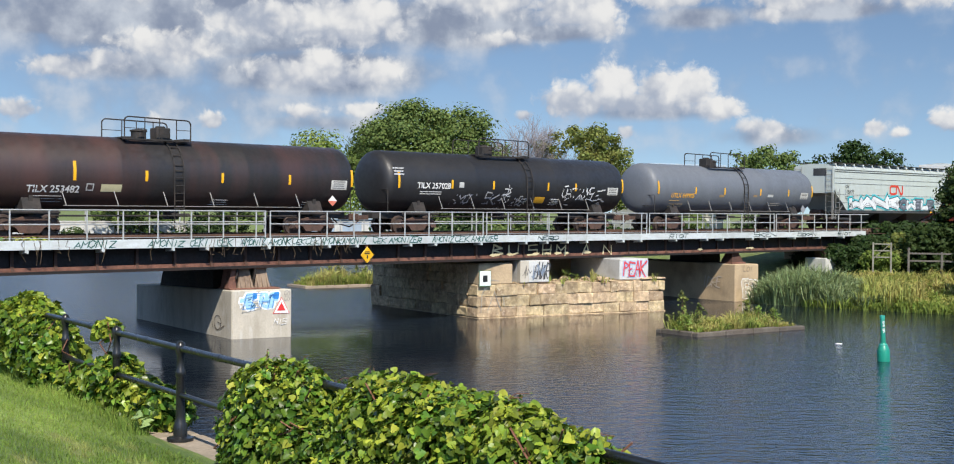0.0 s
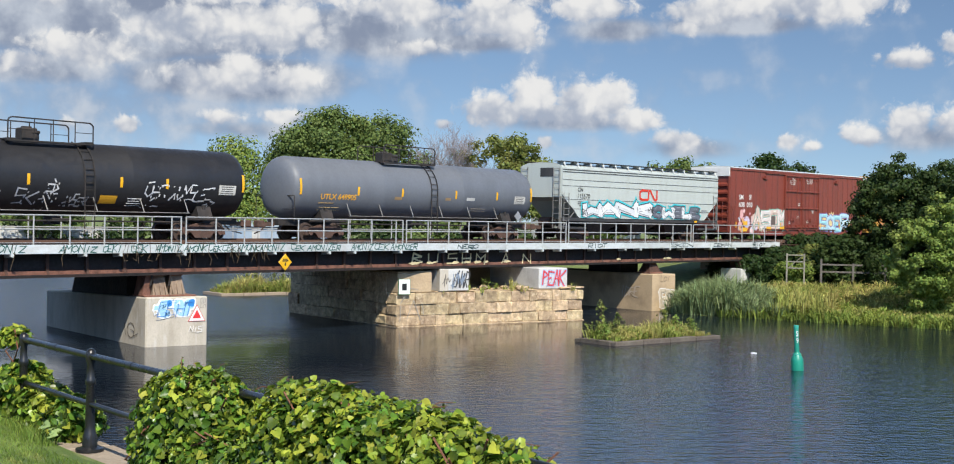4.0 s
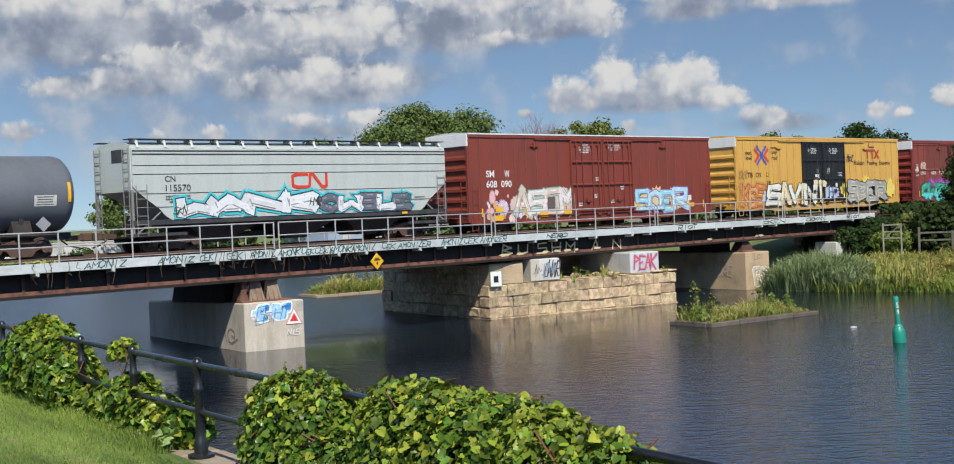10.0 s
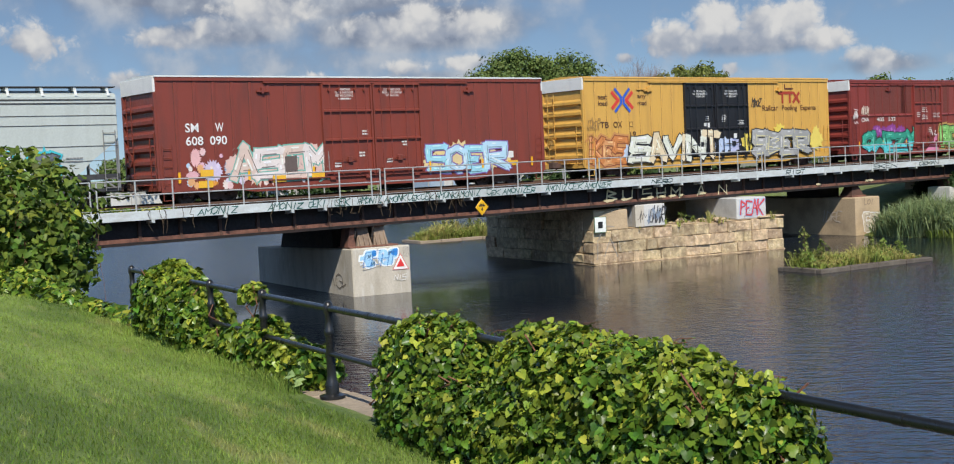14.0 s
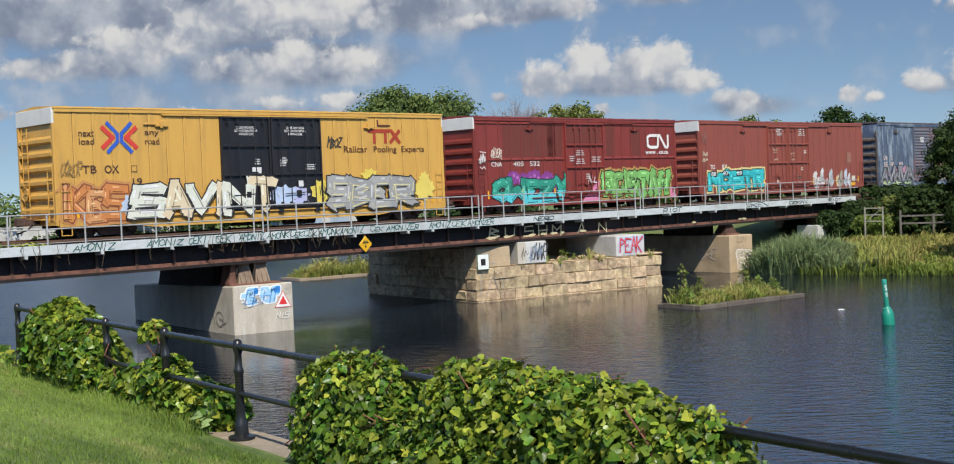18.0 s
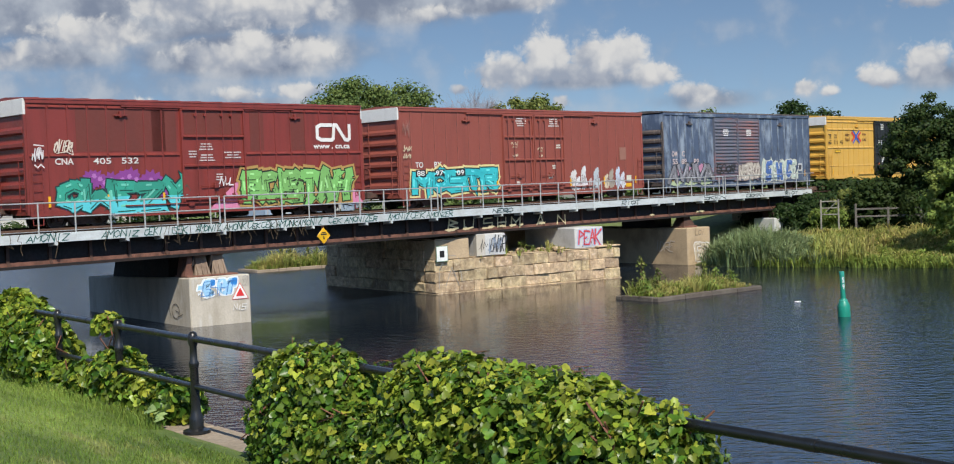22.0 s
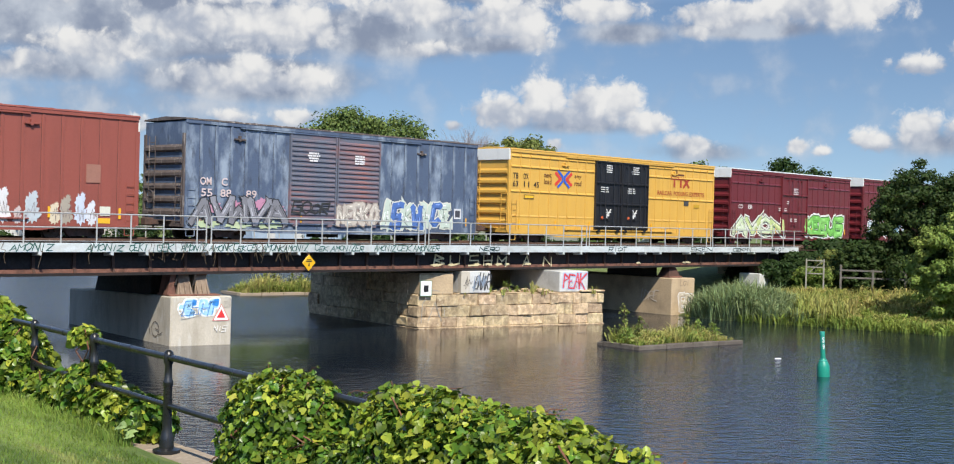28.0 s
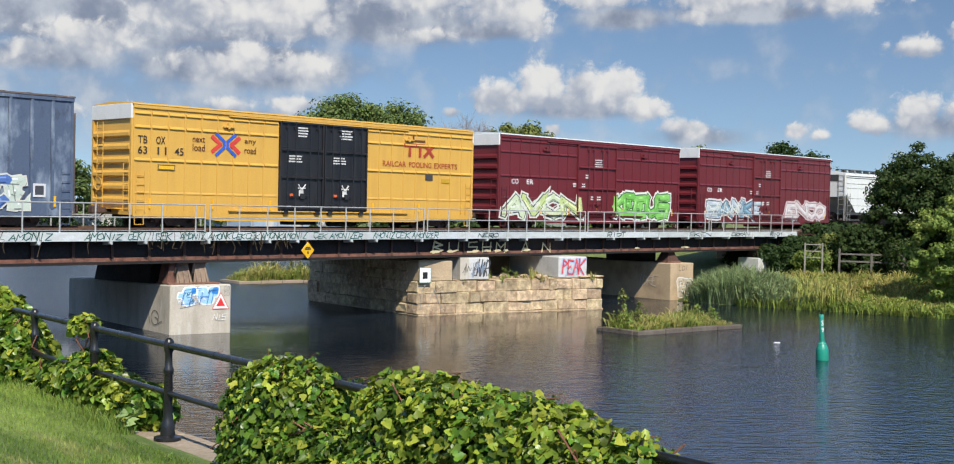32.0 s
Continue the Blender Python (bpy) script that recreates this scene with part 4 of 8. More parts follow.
for k, (pts, m_) in enumerate(SHAPES):
    blob(p1, pts, HALO, -.006 - .0008 * k, "graffiti_halo", "white sprayed outline", .055)
for k, (pts, m_) in enumerate(SHAPES):
    blob(p1, pts, m_, -.014 - .0008 * k, "graffiti_shape", "pale and deep blue sprayed letters")
for k, (x, z) in enumerate(((.38, 1.3), (.72, 1.6), (1.38, 1.4), (1.62, 1.7), (1.3, 1.7), (.9, 1.3))):
    scribble(p1, x - .08, z - .1, .2, .22, spray((.05, .12, .2)) if k % 2 else HALO, -.036 - .08 * x, k, .022, 3)
tag(p1, "GSHT", .4, 1.22, 1.5, .55, spray((.05, .20, .5)), -.19, 12, .028, "graffiti_stroke", "dark blue sprayed strokes")
part("warning_triangle", G().add([(1.72, -.03 - .08 * 1.72, .98), (2.46, -.03 - .08 * 2.46, .98), (2.1, -.03 - .08 * 2.1, 1.66)], [(0, 1, 2)]), spray((.60, .10, .09)), p1, "white triangle with a red rim")
part("triangle_face", G().add([(1.76, -.034 - .08 * 1.76, 1.0), (2.42, -.034 - .08 * 2.42, 1.0), (2.1, -.034 - .08 * 2.1, 1.61)], [(0, 1, 2)]), spray((.76, .75, .73)), p1)
part("triangle_centre", G().add([(1.9, -.04 - .08 * 1.9, 1.1), (2.27, -.04 - .08 * 2.27, 1.1), (2.1, -.04 - .08 * 2.1, 1.45)], [(0, 1, 2)]), spray((.64, .03, .03)), p1, "red centre")
tag(p1, "NIS", 1.75, 0.55, 0.55, 0.24, spray((.66, .64, .60)), -0.21, 2)
for z in (1.72, 1.5):
    tag(p1, "CO", 2.22, z, .24, .17, spray((.2, .19, .18)), -.2, 3, .02)
circle = [(1.0 + .36 * math.cos(k * .52), .58 + .3 * math.sin(k * .52)) for k in range(12)]
strokes(p1, [circle + circle[:1], [(1.0, .6), (1.3, .55), (1.3, .36), (1.7, .5)], [(.5, .35), (.34, .85)]], .035, spray((.12, .10, .085)), 0, "tag", at=Matrix.Translation((-0.02, 2.4, 0)) @ Matrix.Rotation(radians(-90), 4, "Z"))


def coursed(parent, x0, x1, z0, courses, y, depth, r, lo=0.45, hi=1.7, face="front"):
    """Courses of rough blocks with open joints."""
    z = z0
    for k, hgt in enumerate(courses):
        x = x0 - (r.uniform(0, 0.1))
        while x < x1 - 0.05:
            l = min(r.uniform(lo, hi), x1 - x)
            if x1 - x - l < 0.35:
                l = x1 - x
            out = r.uniform(-0.07, 0.07)
            gg = G().cbox(x + 0.004, x + l - 0.004, y + out, y + depth, z + 0.004, z + hgt - 0.004, r.uniform(.015, .06))
            gg.v = [(a + r.uniform(-.03, .03), b + r.uniform(-.04, .04), c + r.uniform(-.03, .03)) for a, b, c in gg.v]
            if face == "front":
                skew(gg, .07)
            if face == "left":
                gg.v = [(b, -a, c) for a, b, c in gg.v]
            part("stone_block", gg, STONE, parent)
            x += l
        z += hgt


r_ = random.Random(21)
p2 = pier("stone_pier", 41.6, 0.9, -9, "large tan granite block pier with ledge and old graffiti")
part("core", G().box(0.1, 2.05, 0.1, 10, -2, 2.6), MORTAR, p2)
part("ledge_core", skew(G().box(2.0, 11.3, 0.1, 6, -2, 1.6), .07), MORTAR, p2)
part("back_wall", G().cbox(2.06, 11.2, 5.6, 10, -2, 2.88, 0.04), TAN, p2, "shaded rear part of the pier")
part("footing", skew(G().cbox(-0.02, 11.5, -0.06, 10.4, -2, 0.05, 0.03), .07), STONE, p2)
coursed(p2, 0, 11.45, 0.05, (0.5, 0.55, 0.55), 0, 0.9, r_)
part("column_face", skew(G().cbox(0.0, 1.95, 0.0, 1.0, 1.66, 2.64, 0.04), .07), TAN, p2, "smooth tan column top")
coursed(p2, -10.5, -0.92, 0.05, (0.5, 0.55, 0.55, 0.5, 0.48), 0, 0.9, r_, 0.9, 1.8, "left")
part("side_top", G().cbox(0.0, 1.9, 1.0, 1.02, 1.7, 2.64, 0.005), TAN, p2)
part("cap", G().cbox(0.0, 2.0, 0.0, 10, 2.642, 2.7, 0.02), TAN, p2)
part("ledge_cap", skew(G().cbox(2.3, 11.4, 0.15, 5.5, 1.655, 1.7, 0.03), .07), TAN, p2)
part("coping_slab", skew(G().cbox(9.9, 11.5, -0.05, 1.2, 1.704, 1.8, 0.03), .07), STONE, p2)
strokes(p2, [[(.1, .3), (.15, 1.2), (.6, 1.9), (1.3, 1.8), (1.5, .6)], [(.5, .4), (.9, 1.3), (1.3, .35)], [(3.2, .3), (3.6, 1.1), (4.0, .4), (4.5, 1.1)], [(5.2, .5), (5.6, .9), (6.2, .5), (6.6, 1.0)],
             [(2.2, 1.4), (2.6, .6), (3.0, 1.4)], [(7.2, .6), (7.8, 1.0), (8.2, .6)], [(9.0, .8), (9.6, .8), (9.6, 1.2), (10.2, 1.2), (10.2, .8)]], .04, spray((.32, .29, .24)), -0.08, "tag", "faded grey graffiti strokes")
sq = solo("navigation_board", G().cbox(-.31, .31, -.02, .02, -.36, .36, .01), spray((.74, .76, .72)), BR @ pose(41.87, .72, 1.97, 0, 0, -13), "white square navigation board with black centre", "sign")
part("border", G().box(-.33, .33, -.012, .03, -.385, -.36).box(-.33, .33, -.012, .03, .36, .385).box(-.33, -.31, -.012, .03, -.36, .36).box(.31, .33, -.012, .03, -.36, .36), spray((.1, .2, .1)), sq)
part("centre", G().box(-.14, .12, -.026, -.021, -.17, .15), spray((.012, .012, .012)), sq)
for nm, x, l, ph, txt, lab in (("concrete_block", 2.35, 1.75, 0.12, "EWAR", "grey concrete block with black scribbles, on the stone ledge"), ("concrete_block", 8.55, 1.9, 0.05, "PEAK", "whitewashed concrete block with red and blue graffiti, on the stone ledge")):
    bl = thing(nm, BR @ pose(41.6, 0.6, 0, 0, 0, -12.5) @ Matrix.Translation((x, 0.3 if x < 5 else 0.35, 1.7)), lab, "block")
    part("body", G().cbox(0, l, 0, 1.6 if x < 5 else 4.5, 0, 1.1, 0.04), BLOCK_W, bl)
    if x < 5:
        part("worn_face", G().box(-.006, .5, -.004, .3, .02, 1.08), CONCRETE, bl)
        tag(bl, txt, 0.75, 0.2, 0.9, 0.7, spray((.05, .05, .055)), -0.012, 4, .07)
        scribble(bl, .65, .1, 1.0, .9, spray((.2, .25, .32)), -.02, 3, .05, 7)
        scribble(bl, .1, .15, .6, .8, spray((.12, .11, .1)), -.02, 13, .03, 4)
    else:
        graffiti(bl, txt, 0.25, 0.12, 1.45, 0.85, (0.66, 0.07, 0.08), (0.30, 0.46, 0.66), None, -0.006, 5, low=0.02, fat=.62, label="red and blue spray-painted letters")

p3 = pier("far_concrete_pier", 61.6, 0.0, -6, "tan concrete pier with white graffiti near the reeds")
part("shaft", G().cbox(0, 2.1, 0, 10.5, -2, 2.2, 0.05), TAN, p3)
part("bearing_plate", G().cbox(0.3, 1.5, 0.5, 1.6, 2.2, 2.3, 0.01), RUST_LIGHT, p3)
part("bearing_leg", G().add([(.4, .6, 2.3), (1.4, .6, 2.3), (1.4, 1.5, 2.3), (.4, 1.5, 2.3), (.65, .8, 2.89), (1.15, .8, 2.89), (1.15, 1.3, 2.89), (.65, 1.3, 2.89)], [(0, 1, 5, 4), (1, 2, 6, 5), (2, 3, 7, 6), (3, 0, 4, 7), (4, 5, 6, 7)]), RUST, p3)
part("far_bearing", G().box(.2, 1.8, 2.8, 5.5, 2.2, 2.89), BLACK_STEEL, p3)
graffiti(p3, "GR", 0.7, 0.15, 1.2, 1.15, (0.52, 0.44, 0.33), (0.72, 0.7, 0.66), None, -0.006, 8, low=0.05)
ob = tag(p3, "IDRE", 0, 0.8, 1.5, 0.6, spray((.5, .42, .33)), 0, 5, .06)
ob.matrix_basis = Matrix.Translation((-0.02, 2.6, 0)) @ Matrix.Rotation(radians(-90), 4, "Z")
tag(p3, "LOI", 0.7, 1.75, 0.8, 0.3, spray((.2, .15, .1)), -0.02, 3, .04)

p4 = pier("end_pier", 71.6, 0.0, -6, "small whitish concrete pier half hidden in reeds")
part("shaft", G().cbox(0, 2.2, 0, 1.7, -1, 2.35, 0.05), BLOCK_W, p4)
part("bearing_leg", G().box(.6, 1.5, .6, 1.4, 2.35, 2.89), RUST, p4)
ab = thing("abutment", BR @ pose(80, 0.6, 0), "shaded concrete abutment at the bridge end", "abutment")
part("breast_wall", G().cbox(0, 3, 0, 8, -1, 2.88, 0.05), TAN, ab)

dia = solo("diamond_sign", G().cbox(-.26, .26, -.015, .015, -.26, .26, .02), spray((.75, .42, .01), .4), BR @ pose(33.95, -.09, 3.3) @ Matrix.Rotation(radians(45), 4, "Y"), "yellow diamond warning sign hung on the girder", "sign")
ob = part("symbol", G().box(-.16, .16, -.022, -.017, .03, .09).box(-.12, .12, -.022, -.017, .11, .15).box(-.025, .025, -.022, -.017, -.12, -.01).add([(-.06, -.02, -.09), (.06, -.02, -.09), (0, -.02, -.18)], [(0, 1, 2)]), spray((.02, .02, .015)), dia)
ob.matrix_basis = Matrix.Rotation(radians(-45), 4, "Y")
part("hanger", G().box(-.03, .03, .0, .1, .2, .44).box(-.03, .03, .02, 1.28, .4, .44), RUST, dia).matrix_basis = Matrix.Rotation(radians(-45), 4, "Y")


# ---- the train ----
CARS, WHEELS = [], []
BOGIE = mat("brown_bogie_casting", (0.10, 0.055, 0.04), 0.85, col2=(0.03, 0.025, 0.022), amount=0.8, scale=2, fine=20, vary=0.3, bump=0.2)
UNDER = mat("black_underframe", (0.02, 0.018, 0.017), 0.8, col2=(0.07, 0.05, 0.04), amount=0.6, scale=1.5, fine=16, vary=0.3, bump=0.15)
WHEEL = mat("wheel_steel", (0.12, 0.085, 0.07), 0.6, 0.5, col2=(0.05, 0.04, 0.035), amount=0.7, scale=3, fine=20, bump=0.1)
REFLECT = spray((0.80, 0.42, 0.015), 0.35)
HARDWARE = mat("galvanised_hardware", (0.3, 0.29, 0.27), 0.6, 0.5, fine=30, bump=0.05)
wheel_g = G()
for sgn in (-1, 1):
    y = 0.72 * sgn
    wheel_g.lathe([(0.02, y - 0.09), (0.13, y - 0.09), (0.15, y - 0.03), (0.33, y - 0.02), (0.345, y - 0.065), (0.42, y - 0.065), (0.425, y + 0.05), (0.45, y + 0.055), (0.45, y + 0.085), (0.35, y + 0.085), (0.33, y + 0.03), (0.14, y + 0.03), (0.12, y + 0.08), (0.02, y + 0.08)], 20, "y")
wheel_g.rod((0, -0.95, 0), (0, 0.95, 0), 0.075, 10)
for k in range(3):
    a = 2.094 * k
    wheel_g.rod((0.07 * math.cos(a), -0.99, 0.07 * math.sin(a)), (0.07 * math.cos(a), -0.94, 0.07 * math.sin(a)), 0.02, 6)
WHEEL_M = wheel_g.mesh("wheelset", WHEEL, True)
side = G()
for sgn in (-1, 1):
    y = 0.98 * sgn
    side.prism([(-1.15, .58), (-1.1, .86), (-.7, .93), (-.25, 1.06), (.25, 1.06), (.7, .93), (1.1, .86), (1.15, .58), (.95, .58), (.85, .74), (.55, .66), (.38, .45), (-.38, .45), (-.55, .66), (-.85, .74), (-.95, .58)], y - 0.08, y + 0.08, "y")
    for k in (-.2, 0, .2):
        side.rod((k, y - .13 * sgn * 0, .52), (k, y, .86), .075, 8)
side.box(-.22, .22, -.95, .95, .78, 1.0)
SIDE_M = side.mesh("truck", BOGIE)
CAP_M = G().lathe([(.13, -1.12), (.13, -1.05), (.1, -1.04)], 10, "y").mesh("bearing_cap", BOGIE, True)


def trucks(car, L, inset=2.25):
    for x in (inset, L - inset):
        tr = part("truck", SIDE_M, BOGIE, car, at=(x, 0, 0.0))
        for dx in (-0.87, 0.87):
            wh = part("wheelset", WHEEL_M, WHEEL, tr, at=(dx, 0, 0.70))
            WHEELS.append((wh, dx))
            part("bearing_cap", CAP_M, BOGIE, tr, at=(dx, 0, 0.70))
    for x, d in ((0, -1), (L, 1)):
        part("coupler", G().box(min(x, x + .75 * d), max(x, x + .75 * d), -.11, .11, .95, 1.15).cbox(min(x + .6 * d, x + .98 * d), max(x + .6 * d, x + .98 * d), -.19, .17, .9, 1.22, .04).pipe([(x, .5, 1.0), (x + .3 * d, .5, .75), (x + .8 * d, .3, .62)], .03), BOGIE, car)


def ladder(car, x0, x1, z0, z1, y, material, step=0.33):
    g = G().rod((x0, y, z0), (x0, y, z1), .018, 6).rod((x1, y, z0), (x1, y, z1), .018, 6)
    z = z0 + 0.12
    while z < z1:
        g.rod((x0, y, z), (x1, y, z), .014, 6)
        z += step
    part("ladder", g, material, car)


def end_ladder(car, y0, y1, z0, z1, x, material):
    g = G()
    z = z0 + 0.1
    while z < z1:
        g.rod((x, y0, z), (x, y1, z), .016, 6)
        z += 0.36
    g.rod((x, y0, z0), (x, y0, z1), .018, 6).rod((x, y1, z0), (x, y1, z1), .018, 6)
    part("end_ladder", g, material, car)


def start_car(u, name, label):
    car = thing(name, BR @ pose(u, CAR_Y, CAR_Z), label, "freight car", "cars of the freight train")
    CARS.append((car, u))
    return car




def boxcar(u, L, label, body, style, doors, door_mat=None, end_mat=None, roof_mat=None, white_end=True, top=5.2, rows=(1.95, 3.05, 4.35), ridged=False, deep=.022):
    car = start_car(u, "boxcar", label)
    door_mat, end_mat, roof_mat = door_mat or body, end_mat or body, roof_mat or body
    y = -1.5
    part("body", G().box(0, L, -1.5, 1.5, 1.0, top - .12), body, car)
    part("side_sill", G().box(.02, L - .02, y - .022, y + .1, .82, 1.06).prism([(2.8, .82), (L - 2.8, .82), (L - 4, .66), (4, .66)], y - .015, y + .04, "y"), body, car)
    part("top_chord", G().box(-.01, L + .01, y - .06, y + .03, top - .2, top - .06), body, car)
    part("roof", G().prism([(-1.58, top - .06), (-1.56, top), (0, top + .1), (1.56, top), (1.58, top - .06)], -.05, L + .05), roof_mat, car)
    g = G()
    for k in range(int(L / 1.0)):
        g.prism([(-1.575, top - .035), (-1.565, top + .015), (0, top + .125), (1.565, top + .015)], .4 + k * 1.0, .52 + k * 1.0)
    part("roof_ribs", g, roof_mat, car)
    for x in (.05, L - .05):
        part("corner_post", G().box(x - .05, x + .05, y - .022, y + .02, 1.06, top - .2), body, car)
    dx0, dx1 = doors[0], doors[-1]
    if style == "ribs":
        rib = G().prism([(-.07, y + .01), (-.045, y - deep), (.045, y - deep), (.07, y + .01)], 1.07, top - .21, "z").mesh("side_post", body)
        # thin black strip beside each post paints in the post's shadow
        shade_line = G().box(-.005, .005, y - .004, y, 1.07, top - .21).mesh("weld_seam", UNDER)
        n = max(1, round(dx0 / .79))
        xs_ = [dx0 * k / n for k in range(1, n)]
        n = max(1, round((L - dx1) / .79))
        xs_ += [dx1 + (L - dx1) * k / n for k in range(1, n)]
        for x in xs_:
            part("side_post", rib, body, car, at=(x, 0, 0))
            part("weld_seam", shade_line, UNDER, car, at=(x - .085, 0, 0))
    else:
        seam = G().box(-.022, .022, y - .02, y, 1.07, top - .2).mesh("panel_seam", body)
        dash = G().prism([(y + .005, -.055), (y - .06, -.05), (y - .06, -.02), (y + .005, .07)], -.35, .35).mesh("side_bead", body)
        low_dash = G().prism([(y + .005, -.055), (y - .022, -.05), (y - .022, -.02), (y + .005, .07)], -.35, .35).mesh("side_bead", body)
        for a, b in ((0, dx0), (dx1, L)):
            n = max(2, round((b - a) / .83))
            for k in range(n):
                xc = a + (b - a) * (k + .5) / n
                if k:
                    part("panel_seam", seam, body, car, at=(a + (b - a) * k / n, 0, 0))
                for z in rows:
                    part("side_bead", dash if z > 2.5 else low_dash, body, car, at=(xc, 0, z))
    # doors
    for a, b in zip(doors, doors[1:]):
        d = part("door", G().box(a + .02, b - .02, y - .05, y, 1.12, top - .28), door_mat, car)
        m = (a + b) / 2
        for x in (a + .03, b - .1):
            part("door_post", G().box(x, x + .07, y - .12, y - .05, 1.15, top - .3), door_mat, d)
        if ridged:
            rm = G().prism([(y - .05, -.07), (y - .1, -.03), (y - .1, .03), (y - .05, .08)], a + .1, b - .1).mesh("door_ridge", door_mat)
            for k in range(17):
                part("door_ridge", rm, door_mat, d, at=(0, 0, 1.32 + k * .215))
        else:
            for z in (1.2, 2.55, 3.74, top - .36):
                part("door_rail", G().prism([(y - .05, z), (y - .15, z + .01), (y - .15, z + .07), (y - .05, z + .11)], a + .1, b - .1), door_mat, d)
            for x in (m - .86, m - .4, m + .4, m + .86):
                part("lock_rod", G().rod((x, y - .17, 1.15), (x, y - .17, top - .35), .022, 6).cbox(x - .06, x + .06, y - .15, y - .05, 1.3, 1.42, .01).cbox(x - .06, x + .06, y - .15, y - .05, top - .6, top - .5, .01), door_mat, d)
            part("lock_bar", G().rod((m - .72, y - .15, 1.75), (m + .3, y - .15, 1.8), .022, 6), door_mat, d)
            part("door_handle", G().cbox(m - .1, m + .12, y - .17, y - .06, 1.65, 1.9, .02), door_mat, d)
        for x in (a + .25, b - .5):
            part("roller_shoe", G().box(x, x + .25, y - .13, y, .98, 1.12), door_mat, d)
    for x in (dx0 - 2.9, dx1 + 2.4):
        part("stop_bracket", G().cbox(x, x + .55, y - .12, y, 4.55, 4.62, .01).cbox(x + .2, x + .3, y - .14, y, 4.5, 4.75, .01), end_mat, car)
    part("door_track", G().box(max(.3, dx0 - 2.6), min(L - .3, dx1 + 2.6), y - .12, y - .01, 1.065, 1.11), body, car)
    part("upper_track", G().box(max(.3, dx0 - 2.6), min(L - .3, dx1 + 2.6), y - .1, y - .01, top - .28, top - .22), body, car)
    # ends
    for x, d in ((0, -1), (L, 1)):
        rib = G().prism([(x, -.15), (x + .12 * d, -.07), (x + .12 * d, .05), (x, .16)], -1.36, 1.36, "y")
        rm = rib.mesh("end_corrugation", end_mat)
        n = 6
        for k in range(n):
            part("end_corrugation", rm, end_mat, car, at=(0, 0, 1.45 + k * (top - 2.15) / n))
        for y0 in (-1.5, 1.38):
            part("end_post", G().box(min(x, x + .09 * d), max(x, x + .09 * d), y0, y0 + .12, 1.101, top - .62), end_mat, car)
        part("end_sill", G().box(min(x, x + .1 * d), max(x, x + .1 * d), -1.5, 1.5, .88, 1.1), end_mat, car)
        if white_end:
            part("end_top_panel", G().cbox(min(x, x + .1 * d), max(x, x + .1 * d), -1.5, 1.5, top - .62, top - .03, .01), spray((.66, .66, .63)), car, "white painted panel at the top of the end")
    end_ladder(car, -1.44, -1.02, 1.0, 2.9, -.13, end_mat)
    end_ladder(car, .55, 1.0, 1.0, top - .7, -.13, end_mat)
    part("end_platform", G().box(-.35, -.02, -.75, .75, 1.1, 1.14), end_mat, car)
    bw = G()
    for k in range(12):
        a, b = k * .5236, (k + 1) * .5236
        bw.rod((-.22, .75 + .27 * math.cos(a), 2.1 + .27 * math.sin(a)), (-.22, .75 + .27 * math.cos(b), 2.1 + .27 * math.sin(b)), .02, 6)
    part("brake_wheel", bw.rod((-.22, .5, 2.1), (-.22, 1.0, 2.1), .018).cbox(-.2, -.08, .6, .9, 1.85, 2.3, .02), end_mat, car)
    ladder(car, .12, .5, 1.0, 2.6, y - .07, body)
    ladder(car, L - .5, L - .12, 1.0, 2.6, y - .07, body)
    for x in (.1, L - .5):
        part("corner_step", G().pipe([(x, y, .85), (x, y, .5), (x + .4, y, .5), (x + .4, y, .85)], .02), body, car)
    part("underframe", G().box(.2, L - .2, -.35, .35, .72, 1.0).box(3, L - 3, -1.3, 1.3, .86, .99).box(L * .42, L * .5, -1.0, -.4, .5, .8).rod((L * .55, -.7, .62), (L * .63, -.7, .62), .2, 10), UNDER, car)
    trucks(car, L)
    n = 7
    for k in range(n):
        x = .75 + k * (L - 1.5) / (n - 1)
        part("reflector", G().box(x - .05, x + .05, y - .05, y - .045, 1.14, 1.55), REFLECT, car, "yellow reflector strip")
    return car


